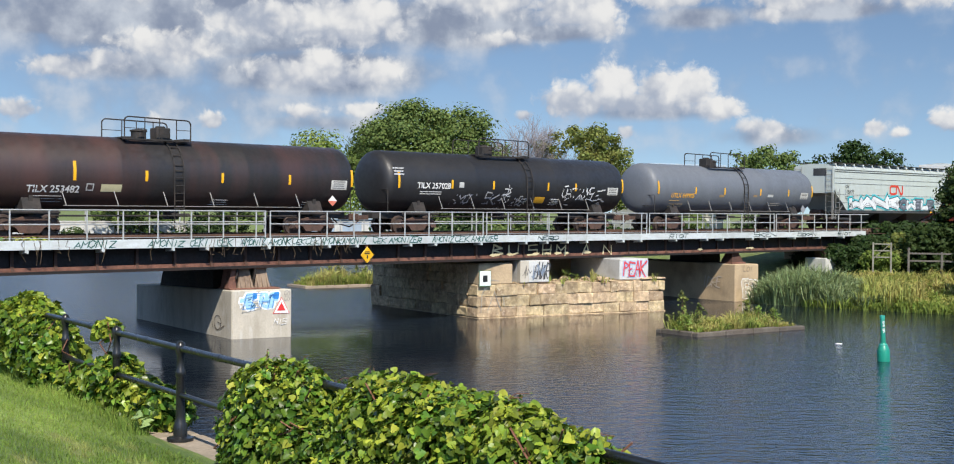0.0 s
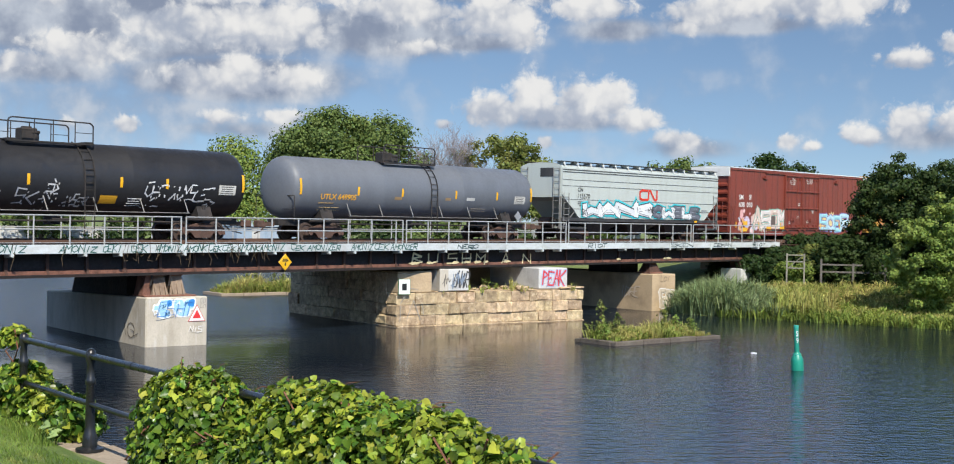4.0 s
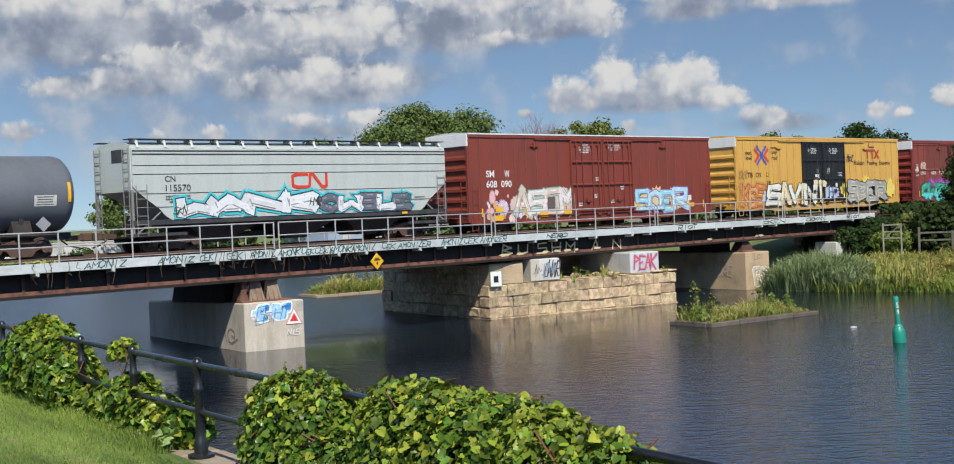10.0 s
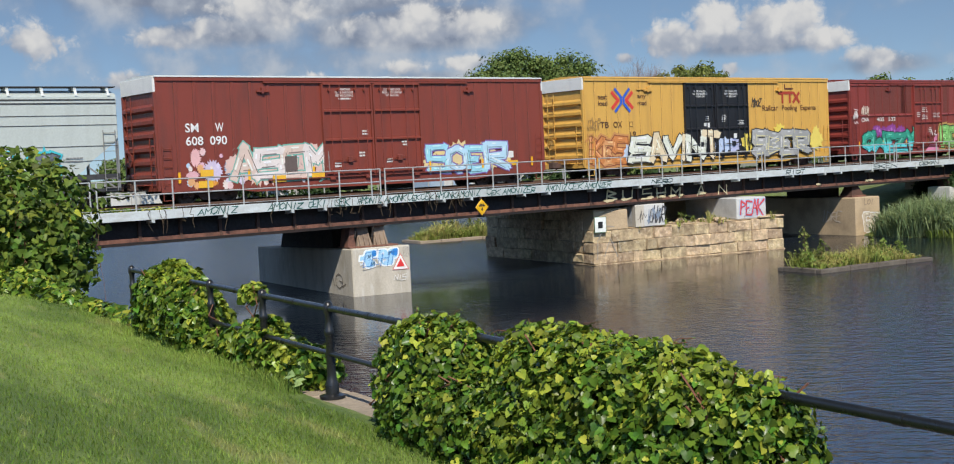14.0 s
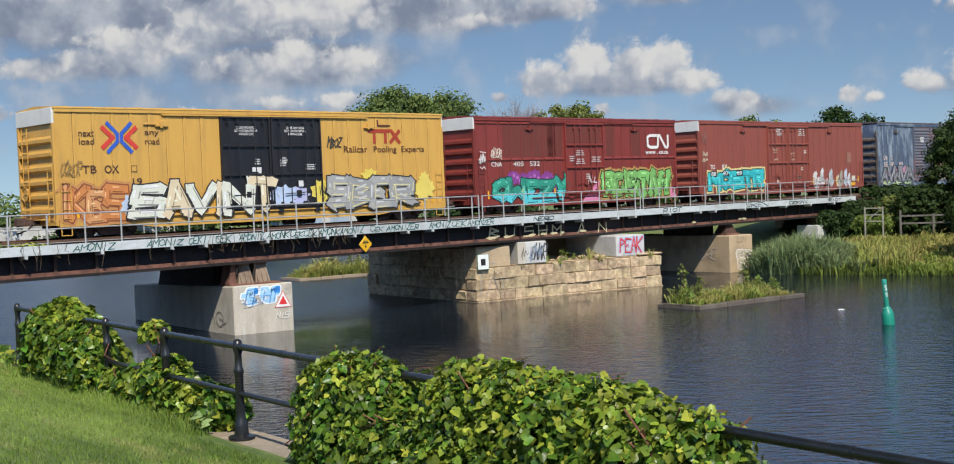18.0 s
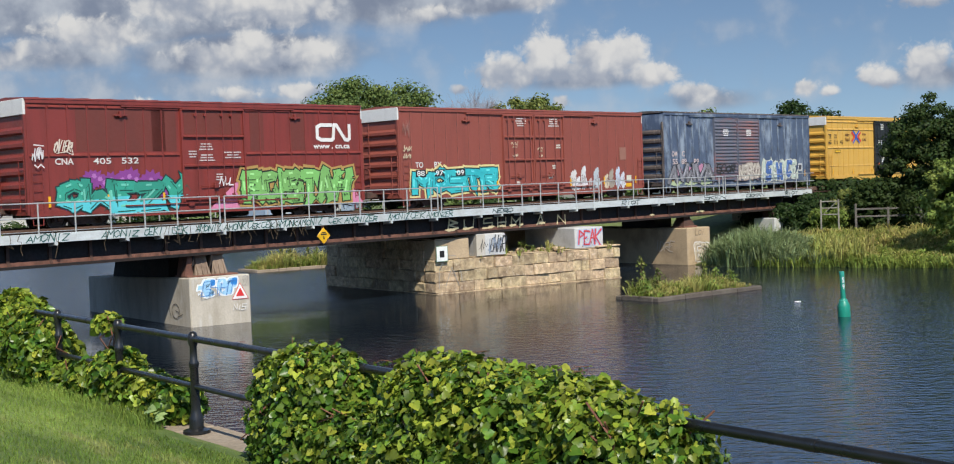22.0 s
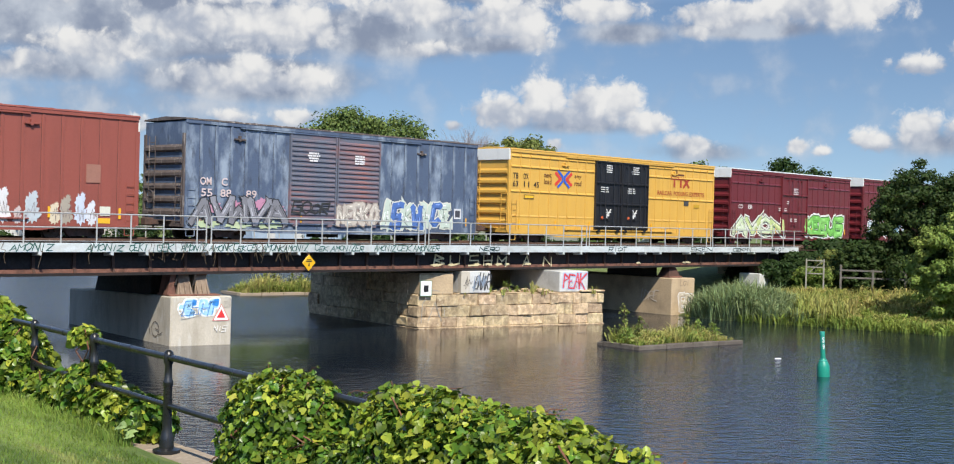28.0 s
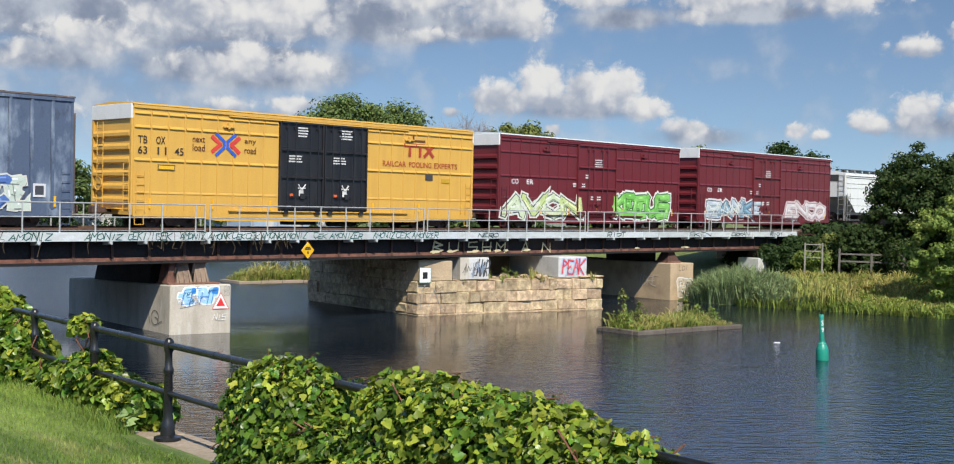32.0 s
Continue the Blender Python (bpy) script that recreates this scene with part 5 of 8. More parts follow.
def tank(u, L, label, body, marks, bar_x, ladder_x, plat, label_x, box_at=.6):
    car = start_car(u, "tank_car", label)
    zc, R = 2.75, 1.44
    part("shell", G().lathe([(.05, -.0), (.6, .02), (1.0, .085), (1.24, .19), (1.38, .33), (R, .56), (R, L * .33), (R + .004, L * .331), (R, L * .335), (R, L * .66), (R + .004, L * .661), (R, L * .665), (R, L - .56), (1.38, L - .33), (1.24, L - .19), (1.0, L - .085), (.6, L - .02), (.05, L)], 40, "x", (0, 0, zc)), body, car, smooth=True)
    wr = (R, zc)
    for x in (2.2, L - 2.2):
        part("saddle", G().prism([(-1.3, 1.25), (1.3, 1.25), (1.05, 1.78), (-1.05, 1.78)], x - .35, x + .35).box(x - .08, x + .08, -1.12, -.9, 1.1, 1.9), UNDER, car)
        part("stub_sill", G().box(0 if x < 5 else x - 1.4, x + 1.4 if x < 5 else L, -.4, .4, 1.0, 1.3), UNDER, car)
    part("bottom_outlet", G().rod((L / 2, 0, .95), (L / 2, 0, 1.5), .32, 12).rod((L / 2 - .3, -.6, 1.15), (L / 2 + .5, -.6, 1.15), .05), UNDER, car)
    part("side_rail", G().pipe([(1.0, -1.38, 1.22), (3.2, -1.38, 1.22)], .05).pipe([(L - 3.2, -1.38, 1.22), (L - 1.0, -1.38, 1.22)], .05).rod((3, -.9, 1.1), (L - 3, -.9, 1.1), .035), UNDER, car)
    part("end_handrail", G().pipe([(.1, -1.4, 1.2), (.1, -1.4, 2.35), (.1, 1.4, 2.35), (.1, 1.4, 1.2)], .022).pipe([(.15, -1.4, 1.75), (.15, -.5, 1.75)], .018), UNDER, car)
    for k in range(6):
        x = 3.3 + k * (L - 6.6) / 5
        part("rail_bracket", G().rod((x, -1.28, 2.05), (x + .12, -1.42, 1.5), .022, 6), HARDWARE, car)
    part("hand_rail", G().rod((3.3, -1.44, 1.48), (L - 3.1, -1.44, 1.48), .018, 6), HARDWARE, car)
    # platform on top
    a, b = plat
    part("platform", G().box(a, b, -1.0, -.72, zc + R - .12, zc + R - .06).box(a, b, .72, 1.0, zc + R - .12, zc + R - .06).box(a, a + .3, -1, 1, zc + R - .05, zc + R + .0).box(b - .3, b, -1, 1, zc + R - .05, zc + R), UNDER, car)
    zt = zc + R
    for y in (-.95, .95):
        g = G()
        g.pipe([(a, y, zt - .1), (a, y, zt + .66), (a + .06, y, zt + .74), (a + .16, y, zt + .78), (b - .16, y, zt + .74), (b - .06, y, zt + .7), (b, y, zt + .6), (b, y, zt - .1)], .03)
        for q in (.3, .52, .78):
            g.pipe([(a + (b - a) * q, y, zt - .1), (a + (b - a) * q, y, zt + .76 - .04 * q)], .024)
        for x0, x1 in ((a, a + (b - a) * .3), (a + (b - a) * .78, b)):
            g.pipe([(x0, y, zt + .34), (x1, y, zt + .34)], .014)
        part("safety_railing", g, UNDER, car, kind="stuff")
    m = (a + b) / 2
    part("manway", G().lathe([(.3, -.1), (.3, .25), (.34, .27), (.34, .33), (.1, .38)], 14, "z", (m - .35, 0, zt)).rod((m - .7, 0, zt + .3), (m, 0, zt + .36), .03), UNDER, car, smooth=True)
    hx = a + box_at
    part("valve_housing", G().cbox(hx, hx + .62, -.3, .3, zt - .1, zt + .46, .04).rod((hx + .31, 0, zt + .46), (hx + .31, 0, zt + .52), .2, 10), UNDER, car)
    g = G()
    for dx in (0, .42):
        pts = [(ladder_x + dx - .22, -1.5, .6), (ladder_x + dx - .22, -1.5, 2.9)]
        for k in range(1, 8):
            an = .1 + k * .17
            pts.append((ladder_x + dx - .22, -1.5 * math.cos(an), zc + 1.5 * math.sin(an)))
        g.pipe(pts, .026)
    for k in range(8):
        g.rod((ladder_x - .22, -1.5, .8 + k * .3), (ladder_x + .2, -1.5, .8 + k * .3), .018, 6)
    for k in range(4):
        an = .25 + k * .28
        g.rod((ladder_x - .22, -1.5 * math.cos(an), zc + 1.5 * math.sin(an)), (ladder_x + .2, -1.5 * math.cos(an), zc + 1.5 * math.sin(an)), .018, 6)
    part("ladder", g, UNDER, car)

    def patch(x0, x1, z0, z1, material, name, lab="", lift=.006):
        g = G()
        n = 5
        pts = []
        for k in range(n + 1):
            z = z0 + (z1 - z0) * k / n
            yy = -math.sqrt(max(.01, R ** 2 - (z - zc) ** 2)) - lift
            pts += [(x0, yy, z), (x1, yy, z)]
        g.add(pts, [(2 * k, 2 * k + 1, 2 * k + 3, 2 * k + 2) for k in range(n)])
        return part(name, g, material, car, lab)

    for x in bar_x:
        e = x in (bar_x[0], bar_x[-1])
        patch(x - .06, x + .06, 2.42 if e else 2.45, 3.15 if e else 2.86, REFLECT, "reflector", "yellow reflector strip")
    patch(label_x, label_x + .85, 2.28, 2.68, spray((.55, .54, .5)), "data_panel", "pale data panel with fine print")
    bars(car, label_x + .05, 2.6, .75, 4, spray((.06, .06, .06)), 0, 5, .09, .035, (R + .004, zc))
    for body_, x, z, w, h, col in marks:
        letter(car, body_, x, z, w, h, spray(col), 0, .02, wrap=wr)
    trucks(car, L, 2.2)
    return car, wr, patch


def hopper(u, L, label, body, dark, frame_mat):
    car = start_car(u, "covered_hopper", label)
    t_ = 4.5
    part("body", G().prism([(0, 2.75), (0, t_), (L, t_), (L, 2.75), (L - .8, 2.55), (L - 2.1, 1.55), (2.1, 1.55), (.8, 2.55)], -1.5, 1.5, "y"), body, car)
    part("side_sheet", G().prism([(.04, t_ - .1), (L - .04, t_ - .1), (L - .04, 2.92), (L - .3, 2.66), (L - .6, 2.43), (L - 1.1, 2.07), (L - 1.4, 1.75), (L - 1.65, 1.6), (1.65, 1.6), (1.4, 1.75), (1.1, 2.07), (.6, 2.43), (.3, 2.66), (.04, 2.92)], -1.575, -1.49, "y"), body, car)
    part("roof", G().prism([(-1.57, t_ - .22), (-1.52, t_), (-1.0, t_ + .17), (0, t_ + .22), (1.0, t_ + .17), (1.52, t_), (1.52, t_ - .2)], .03, L - .03), body, car)
    g = G()
    for z in (2.1, 2.63, 3.39, 3.73, 4.15, 4.28):
        g.box(.3 if z < 2.6 else .06, L - .3 if z < 2.6 else L - .06, -1.592, -1.565, z, z + .022 if z < 4 else z + .05)
    part("side_seams", g, dark, car)
    for k in range(14):
        x = .3 + k * (L - .6) / 13
        part("roof_bracket", G().box(x - .05, x + .05, -1.5, -1.0, t_ + .13, t_ + .25).add([(x - .05, -1.6, t_ - .05), (x + .05, -1.6, t_ - .05), (x + .05, -1.45, t_ + .25), (x - .05, -1.45, t_ + .25)], [(0, 1, 2, 3)]), spray((.6, .62, .6)), car)
    part("running_board", G().box(0, L, -1.52, -.98, t_ + .25, t_ + .285).box(0, L, .98, 1.52, t_ + .25, t_ + .285), UNDER, car)
    n = 3
    for k in range(n):
        a = 2.2 + k * (L - 4.4) / n
        b = a + (L - 4.4) / n
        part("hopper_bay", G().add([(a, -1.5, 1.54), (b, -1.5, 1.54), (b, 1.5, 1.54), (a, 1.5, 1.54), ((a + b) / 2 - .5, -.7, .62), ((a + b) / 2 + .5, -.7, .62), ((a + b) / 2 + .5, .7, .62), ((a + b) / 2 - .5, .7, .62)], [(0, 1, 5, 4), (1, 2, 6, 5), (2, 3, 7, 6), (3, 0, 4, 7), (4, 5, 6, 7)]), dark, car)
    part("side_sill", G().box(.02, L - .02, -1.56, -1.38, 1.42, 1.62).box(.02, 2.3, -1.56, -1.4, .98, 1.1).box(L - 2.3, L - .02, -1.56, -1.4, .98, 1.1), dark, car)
    for x, d in ((0, 1), (L, -1)):
        for y0 in (-1.52, 1.42):
            part("end_post", G().box(min(x, x + .09 * d), max(x, x + .09 * d), y0, y0 + .1, .98, 2.8), frame_mat, car)
        part("end_brace", G().add([(x, -1.5, .98), (x + .1 * d, -1.5, .98), (x + 1.6 * d, -1.5, 2.2), (x + 1.5 * d, -1.5, 2.2)], [(0, 1, 2, 3)]), frame_mat, car)
        part("end_platform", G().box(min(x, x + 2.0 * d), max(x, x + 2.0 * d), -1.4, 1.4, .95, 1.0), UNDER, car)
        part("air_reservoir", G().lathe([(.05, -.5), (.3, -.42), (.3, .42), (.05, .5)], 12, "y", (x + 1.0 * d, .3, 1.35)), BOGIE, car, smooth=True)
    part("end_slope", G().box(-.012, -.002, -1.0, 0, 3.9, 4.4), dark, car)
    end_ladder(car, -1.45, -1.0, 1.0, 4.4, -.06, frame_mat)
    end_ladder(car, .9, 1.4, 1.0, 4.5, -.06, frame_mat)
    ladder(car, .15, .6, 1.0, 3.0, -1.62, frame_mat)
    ladder(car, L - .6, L - .15, 1.0, 3.2, -1.62, frame_mat)
    part("underframe", G().box(.1, L - .1, -.3, .3, .75, 1.0), UNDER, car)
    trucks(car, L, 2.0)
    for x in (L - 2.6,):
        part("reflector", G().box(x - .15, x + .15, -1.575, -1.57, 1.46, 1.56), REFLECT, car)
    return car


RED_A = paint("oxide_red_paint", (0.205, 0.042, 0.026), amount=0.35)
RED_B = paint("faded_brown_paint", (0.26, 0.068, 0.048), 0.55, 0.3, (0.13, 0.04, 0.03))
RED_C = paint("wine_red_paint", (0.135, 0.017, 0.023), 0.4, 0.25)
RED_D = paint("worn_red_paint", (0.215, 0.037, 0.029), amount=0.45, dirt=(0.07, 0.02, 0.016))
YEL_A = paint("amber_yellow_paint", (0.60, 0.345, 0.075), 0.45, 0.4, (0.34, 0.19, 0.06))
YEL_B = paint("bright_yellow_paint", (0.61, 0.355, 0.068), 0.4, 0.25, (0.40, 0.21, 0.05))
BLU = mat("weathered_blue_paint", (0.072, 0.10, 0.16), 0.6, col2=(0.30, 0.36, 0.43), amount=0.85, scale=0.62, stretch=(1.5, 1.5, 0.7), lo=0.5, hi=0.66, fine=18, vary=0.12, bump=0.06, bscale=3, col3=(0.05, 0.06, 0.085))
BLU_DOOR = mat("rust_streaked_blue_paint", (0.11, 0.12, 0.155), 0.6, col2=(0.27, 0.115, 0.10), amount=0.8, scale=0.5, stretch=(0.6, 1, 1.6), lo=0.48, hi=0.62, fine=18, vary=0.15, bump=0.06, bscale=3)
# rusty grey, its base also darkened for the shade on the car's end
END_RUST = paint("rust_stained_grey_paint", (0.10, 0.078, 0.07), 0.7, 0.8, (0.05, 0.04, 0.038), col3=(0.34, 0.30, 0.27))
BLACK_DOOR = paint("black_door_paint", (0.014, 0.014, 0.017), 0.4, 0.3, (0.05, 0.045, 0.04))
TANK_BLACK = mat("black_tank_paint", (0.016, 0.016, 0.018), 0.52, col2=(0.03, 0.028, 0.028), amount=0.6, scale=0.6, stretch=(1.2, 1, 0.5), fine=10, vary=0.15, bump=0.05, bscale=2)
TANK_SOOT = mat("oil_stained_black_paint", (0.022, 0.02, 0.02), 0.5, col2=(0.075, 0.035, 0.03), amount=0.75, scale=0.42, stretch=(1.5, 0.6, 0.25), lo=0.42, hi=0.68, fine=10, vary=0.2, bump=0.05, bscale=2)
TANK_GREY = mat("grey_tank_paint", (0.13, 0.142, 0.163), 0.55, col2=(0.095, 0.104, 0.12), amount=0.6, scale=0.6, stretch=(1.2, 1, 0.4), fine=10, vary=0.07, bump=0.04, bscale=2)
HOP = paint("pale_grey_paint", (0.46, 0.50, 0.47), 0.45, 0.25, (0.30, 0.31, 0.28))
HOP_W = paint("white_hopper_paint", (0.68, 0.69, 0.68), 0.5, 0.25, (0.45, 0.44, 0.42))
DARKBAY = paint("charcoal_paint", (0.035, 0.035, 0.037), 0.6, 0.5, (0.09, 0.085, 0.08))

car, wr, patch = tank(17.3, 17.1, "oil-stained black tank car with white lettering", TANK_SOOT, (("TILX 253482", 1.95, 1.96, 2.05, .27, WHITE),), (3.75, 6.7, 10.1, 13.4, 16.72), 8.1, (6.0, 8.9), 15.6, 1.75)
patch(4.85, 5.7, 2.02, 2.3, spray((.55, .5, .3)), "placard", "yellowed placard")
patch(4.25, 4.55, 2.05, 2.32, spray((.5, .5, .48)), "stencil_box")
patch(4.29, 4.51, 2.09, 2.28, TANK_SOOT, "stencil_centre", lift=.01)
ob = part("placard", G().box(-.17, .17, -.008, .008, -.17, .17), spray((.72, .70, .68)), car, "white diamond placard with a red half", at=Matrix.Translation((15.75, -1.3, 1.78)) @ Matrix.Rotation(radians(45), 4, "Y"))
part("placard_half", G().add([(-.17, -.012, -.17), (.17, -.012, -.17), (.17, -.012, .17)], [(0, 1, 2)]), spray((.60, .16, .10)), ob)
bars(car, 1.9, 1.82, 1.7, 3, spray((.3, .3, .3)), 0, 3, .1, .04, (wr[0] + .004, wr[1]))
bars(car, 9.7, 1.75, 1.0, 4, spray((.45, .45, .45)), 0, 4, .09, .04, (wr[0] + .004, wr[1]))
bars(car, 14.3, 1.7, .8, 3, spray((.45, .45, .45)), 0, 6, .1, .05, (wr[0] + .004, wr[1]))

car, wr, patch = tank(36.0, 17.0, "glossy black tank car with white lettering and scribbled graffiti", TANK_BLACK, (("TILX 257028", 1.85, 2.42, 2.1, .28, WHITE),), (.75, 4.05, 6.8, 10.7, 12.8, 16.58), 9.3, (6.2, 9.7), 15.35, .9)
patch(4.5, 4.8, 2.5, 2.76, spray((.5, .5, .48)), "stencil_box")
patch(9.85, 10.6, 1.8, 2.12, spray((.72, .36, .02)), "placard", "amber placard")
bars(car, .3, 3.3, .9, 3, spray((.55, .55, .55)), 0, 7, .14, .07, (wr[0] + .004, wr[1]))
bars(car, 1.8, 2.25, 1.9, 2, spray((.4, .4, .4)), 0, 8, .1, .05, (wr[0] + .004, wr[1]))
bars(car, 11.0, 2.0, .8, 4, spray((.5, .5, .5)), 0, 9, .09, .05, (wr[0] + .004, wr[1]))
for body_, x, z, w, h, col in (("AMON", 4.2, 1.75, 1.5, .45, (.40, .40, .43)), ("SKA", 6.3, 1.75, 1.3, .45, (.38, .38, .40)), ("XB", 7.4, 1.6, .5, .95, (.58, .58, .58)), ("RA", 7.5, 1.95, .6, .6, (.58, .58, .58)), ("AMSER", 8.3, 1.7, 1.0, .35, (.45, .45, .45)),
                                ("TAZ", 11.7, 1.7, .9, .9, (.66, .66, .66)), ("UHN", 11.8, 2.1, 1.0, .4, (.62, .62, .62)), ("WUMSLEZ", 13.0, 2.0, 2.0, .55, (.66, .66, .66)), ("OZ", 14.7, 1.6, .5, .3, (.5, .5, .5))):
    tag(car, body_, x, z, w, h, spray(col), -1.5, int(x * 10), .055, "graffiti_scribble", "pale sprayed scribble", wrap=wr)

car, wr, patch = tank(55.3, 16.8, "clean grey tank car with yellow lettering", TANK_GREY, (("UTLX 649905", 1.65, 2.22, 2.15, .27, (.75, .38, .03)),), (.45, 3.9, 6.75, 10.5, 13.6, 16.35), 8.9, (5.9, 9.4), 15.0, .55)
bars(car, 1.6, 2.05, .9, 1, spray((.4, .25, .08)), 0, 11, .1, .04, (wr[0] + .004, wr[1]))
bars(car, 1.6, 1.85, 1.5, 2, spray((.35, .24, .1)), 0, 12, .12, .05, (wr[0] + .004, wr[1]))
patch(6.25, 6.75, 2.3, 2.45, spray((.3, .2, .1)), "placard")
patch(9.75, 10.15, 2.35, 2.48, spray((.3, .2, .1)), "placard")
patch(11.3, 11.9, 2.37, 2.52, spray((.5, .5, .48)), "placard")
bars(car, 11.6, 1.95, 1.5, 2, spray((.25, .22, .18)), 0, 13, .1, .05, (wr[0] + .004, wr[1]))
ob = solo("warning_placard", G().box(-.2, .2, -.01, .01, -.2, .2), spray((.26, .27, .29)), Matrix(), "grey diamond placard holder", "placard")
ob.parent, ob.matrix_basis = car, Matrix.Translation((15.3, -1.42, 1.62)) @ Matrix.Rotation(radians(45), 4, "Y")
ob.name = "placard_holder"
for key in ("category",):
    del ob[key]

car = hopper(74.1, 16.1, "pale grey covered hopper with red logo and cyan graffiti", HOP, DARKBAY, HARDWARE)
Y = -1.60
LOGO = spray((.62, .045, .02))


def worm(car, x, z, w, h, material, y, t):
    """The round-cornered railway mark as one thick stroke."""
    c = w * .44
    strokes(car, [[(x + c, z + h), (x + .12 * w, z + h), (x, z + .85 * h), (x, z + .15 * h), (x + .12 * w, z), (x + c, z), (x + c + .05 * w, z + .1 * h), (x + c + .08 * w, z + h), (x + .6 * w, z + h), (x + .86 * w, z + .02 * h), (x + .95 * w, z), (x + w, z + .1 * h), (x + w, z + h)]], t, material, y)


worm(car, 7.4, 2.78, 1.75, .55, LOGO, Y, .135)
letter(car, "CN", 1.4, 3.1, .46, .22, spray((.03, .03, .03)), Y, .005)
letter(car, "115570", 1.42, 2.72, 1.1, .26, spray((.03, .03, .03)), Y, .005)
bars(car, 1.4, 2.5, 1.1, 3, spray((.1, .1, .1)), Y, 15, .11, .05)
graffiti(car, "WANK", 2.0, 1.64, 6.5, .84, (.68, .70, .71), (.03, .04, .05), (.05, .50, .56), Y, 11, fat=2.0, low=1.62, label="white spray-painted letters with a cyan edge", fill2=(.62, .64, .65))
graffiti(car, "OWSLE", 8.85, 1.64, 4.9, .78, (.66, .68, .69), (.03, .04, .05), (.05, .48, .55), Y - .004, 12, fat=1.5, low=1.62, label="grey and white spray-painted letters", fill2=(.13, .14, .17))
tag(car, "EKS", 13.3, 2.0, .55, .28, spray((.08, .1, .1)), Y - .03, 3, .04, "graffiti_scribble")
bars(car, 14.0, 2.2, .8, 2, spray((.2, .2, .2)), Y, 16, .11, .05)
tag(car, "HMR", 8.2, 2.0, .6, .3, spray((.04, .04, .04)), Y - .036, 6, .04, "graffiti_scribble")
tag(car, "SKN", 1.7, 1.8, .6, .3, spray((.05, .06, .06)), Y - .03, 8, .04, "graffiti_scribble")

YB = -1.528
car = boxcar(91.75, 19.1, "oxide red ribbed boxcar with pastel graffiti", RED_A, "ribs", (7.1, 9.6, 12.1), roof_mat=GALV)
letter(car, "SM", 1.1, 3.05, .55, .34, spray(WHITE), YB, .015)
letter(car, "W", 2.35, 3.05, .35, .34, spray(WHITE), YB, .015)
letter(car, "608", 1.1, 2.55, .72, .34, spray(WHITE), YB, .015)
letter(car, "090", 2.1, 2.55, .72, .34, spray(WHITE), YB, .015)
for x, lines in ((7.75, (("IMPORTANT", .6), ("CLOSE THIS DOOR", .9), ("BEFORE CLOSING", .85))), (10.15, (("CLOSE AND LOCK", .9), ("BOTH DOORS BEFORE", 1.0), ("MOVING CAR", .65)))):
    for k, (line, w) in enumerate(lines):
        letter(car, line, x + (1 - w) / 2, 4.62 - k * .125, w, .09, spray((.62, .60, .57)), YB - .03, .02)
bars(car, 7.95, 4.25, .6, 1, spray((.6, .58, .55)), YB - .03, 21, .12, .07)
for x, z in ((7.6, 1.6), (8.8, 2.0), (9.0, 2.9), (10.2, 1.7), (11.0, 2.4)):
    bars(car, x, z, .35, 2, spray((.6, .58, .55)), YB - .04, int(x * 7), .12, .07)
for x, z, w, h, c in ((1.2, 1.7, .5, .75, (.72, .42, .42)), (1.0, 1.2, .6, .4, (.66, .38, .42)), (1.7, 1.1, .9, .9, (.55, .48, .62)), (2.6, 1.35, .5, .6, (.25, .38, .55)), (1.6, .95, .8, .28, (.7, .3, .05)), (6.7, 1.5, .6, .8, (.6, .4, .4))):
    g = ragged(14, int(x * 10))
    g.v = [(x + w / 2 + a * w, YB - .002, z + h / 2 + b * h) for a, _, b in g.v]
    part("graffiti_blot", g, spray(c), car)
q_ = random.Random(14)
for k in range(34):
    x, z, w = 1.0 + 6.6 * q_.random(), .95 + 1.45 * q_.random() ** 1.6, q_.uniform(.1, .34)
    g = ragged(6, k)
    g.v = [(x + a * w, YB - .003 - .0002 * k, z + b * w * 1.2) for a, _, b in g.v]
    part("graffiti_bubble", g, spray(q_.choice(((.72, .50, .50), (.66, .40, .48), (.70, .62, .58), (.40, .52, .66), (.68, .36, .16), (.62, .56, .70)))), car)
for x, z, w in ((1.6, 1.35, .55), (1.5, .92, .6), (4.7, 1.0, .6), (6.5, 1.05, .6)):
    part("inspection_label", G().box(x, x + w, YB - .05, YB - .046, z, z + .26), spray((.74, .42, .03)), car, "yellow and orange stencil label")
graffiti(car, "ASEM", 3.0, 1.0, 4.3, 1.4, (.70, .63, .60), (.16, .40, .33), (.66, .44, .38), YB - .004, 31, label="pastel pink and white spray-painted letters", fill2=(.64, .50, .43), cloud_=True)
part("graffiti_patch", G().box(5.3, 5.85, YB - .04, YB - .036, 1.4, 2.0), spray((.12, .09, .08)), car)
graffiti(car, "SOER", 12.4, 1.0, 4.4, 1.2, (.42, .62, .74), (.20, .12, .34), (.68, .52, .22), YB - .004, 32, cloud_=True, label="pastel blue and violet spray-painted letters", fill2=(.30, .60, .70))
part("inspection_box", G().box(16.9, 17.25, YB - .01, YB - .003, 1.55, 1.85), spray((.65, .65, .6)), car)
part("inspection_label", G().box(16.9, 17.5, YB - .01, YB - .003, 1.2, 1.42), spray((.72, .4, .02)), car)

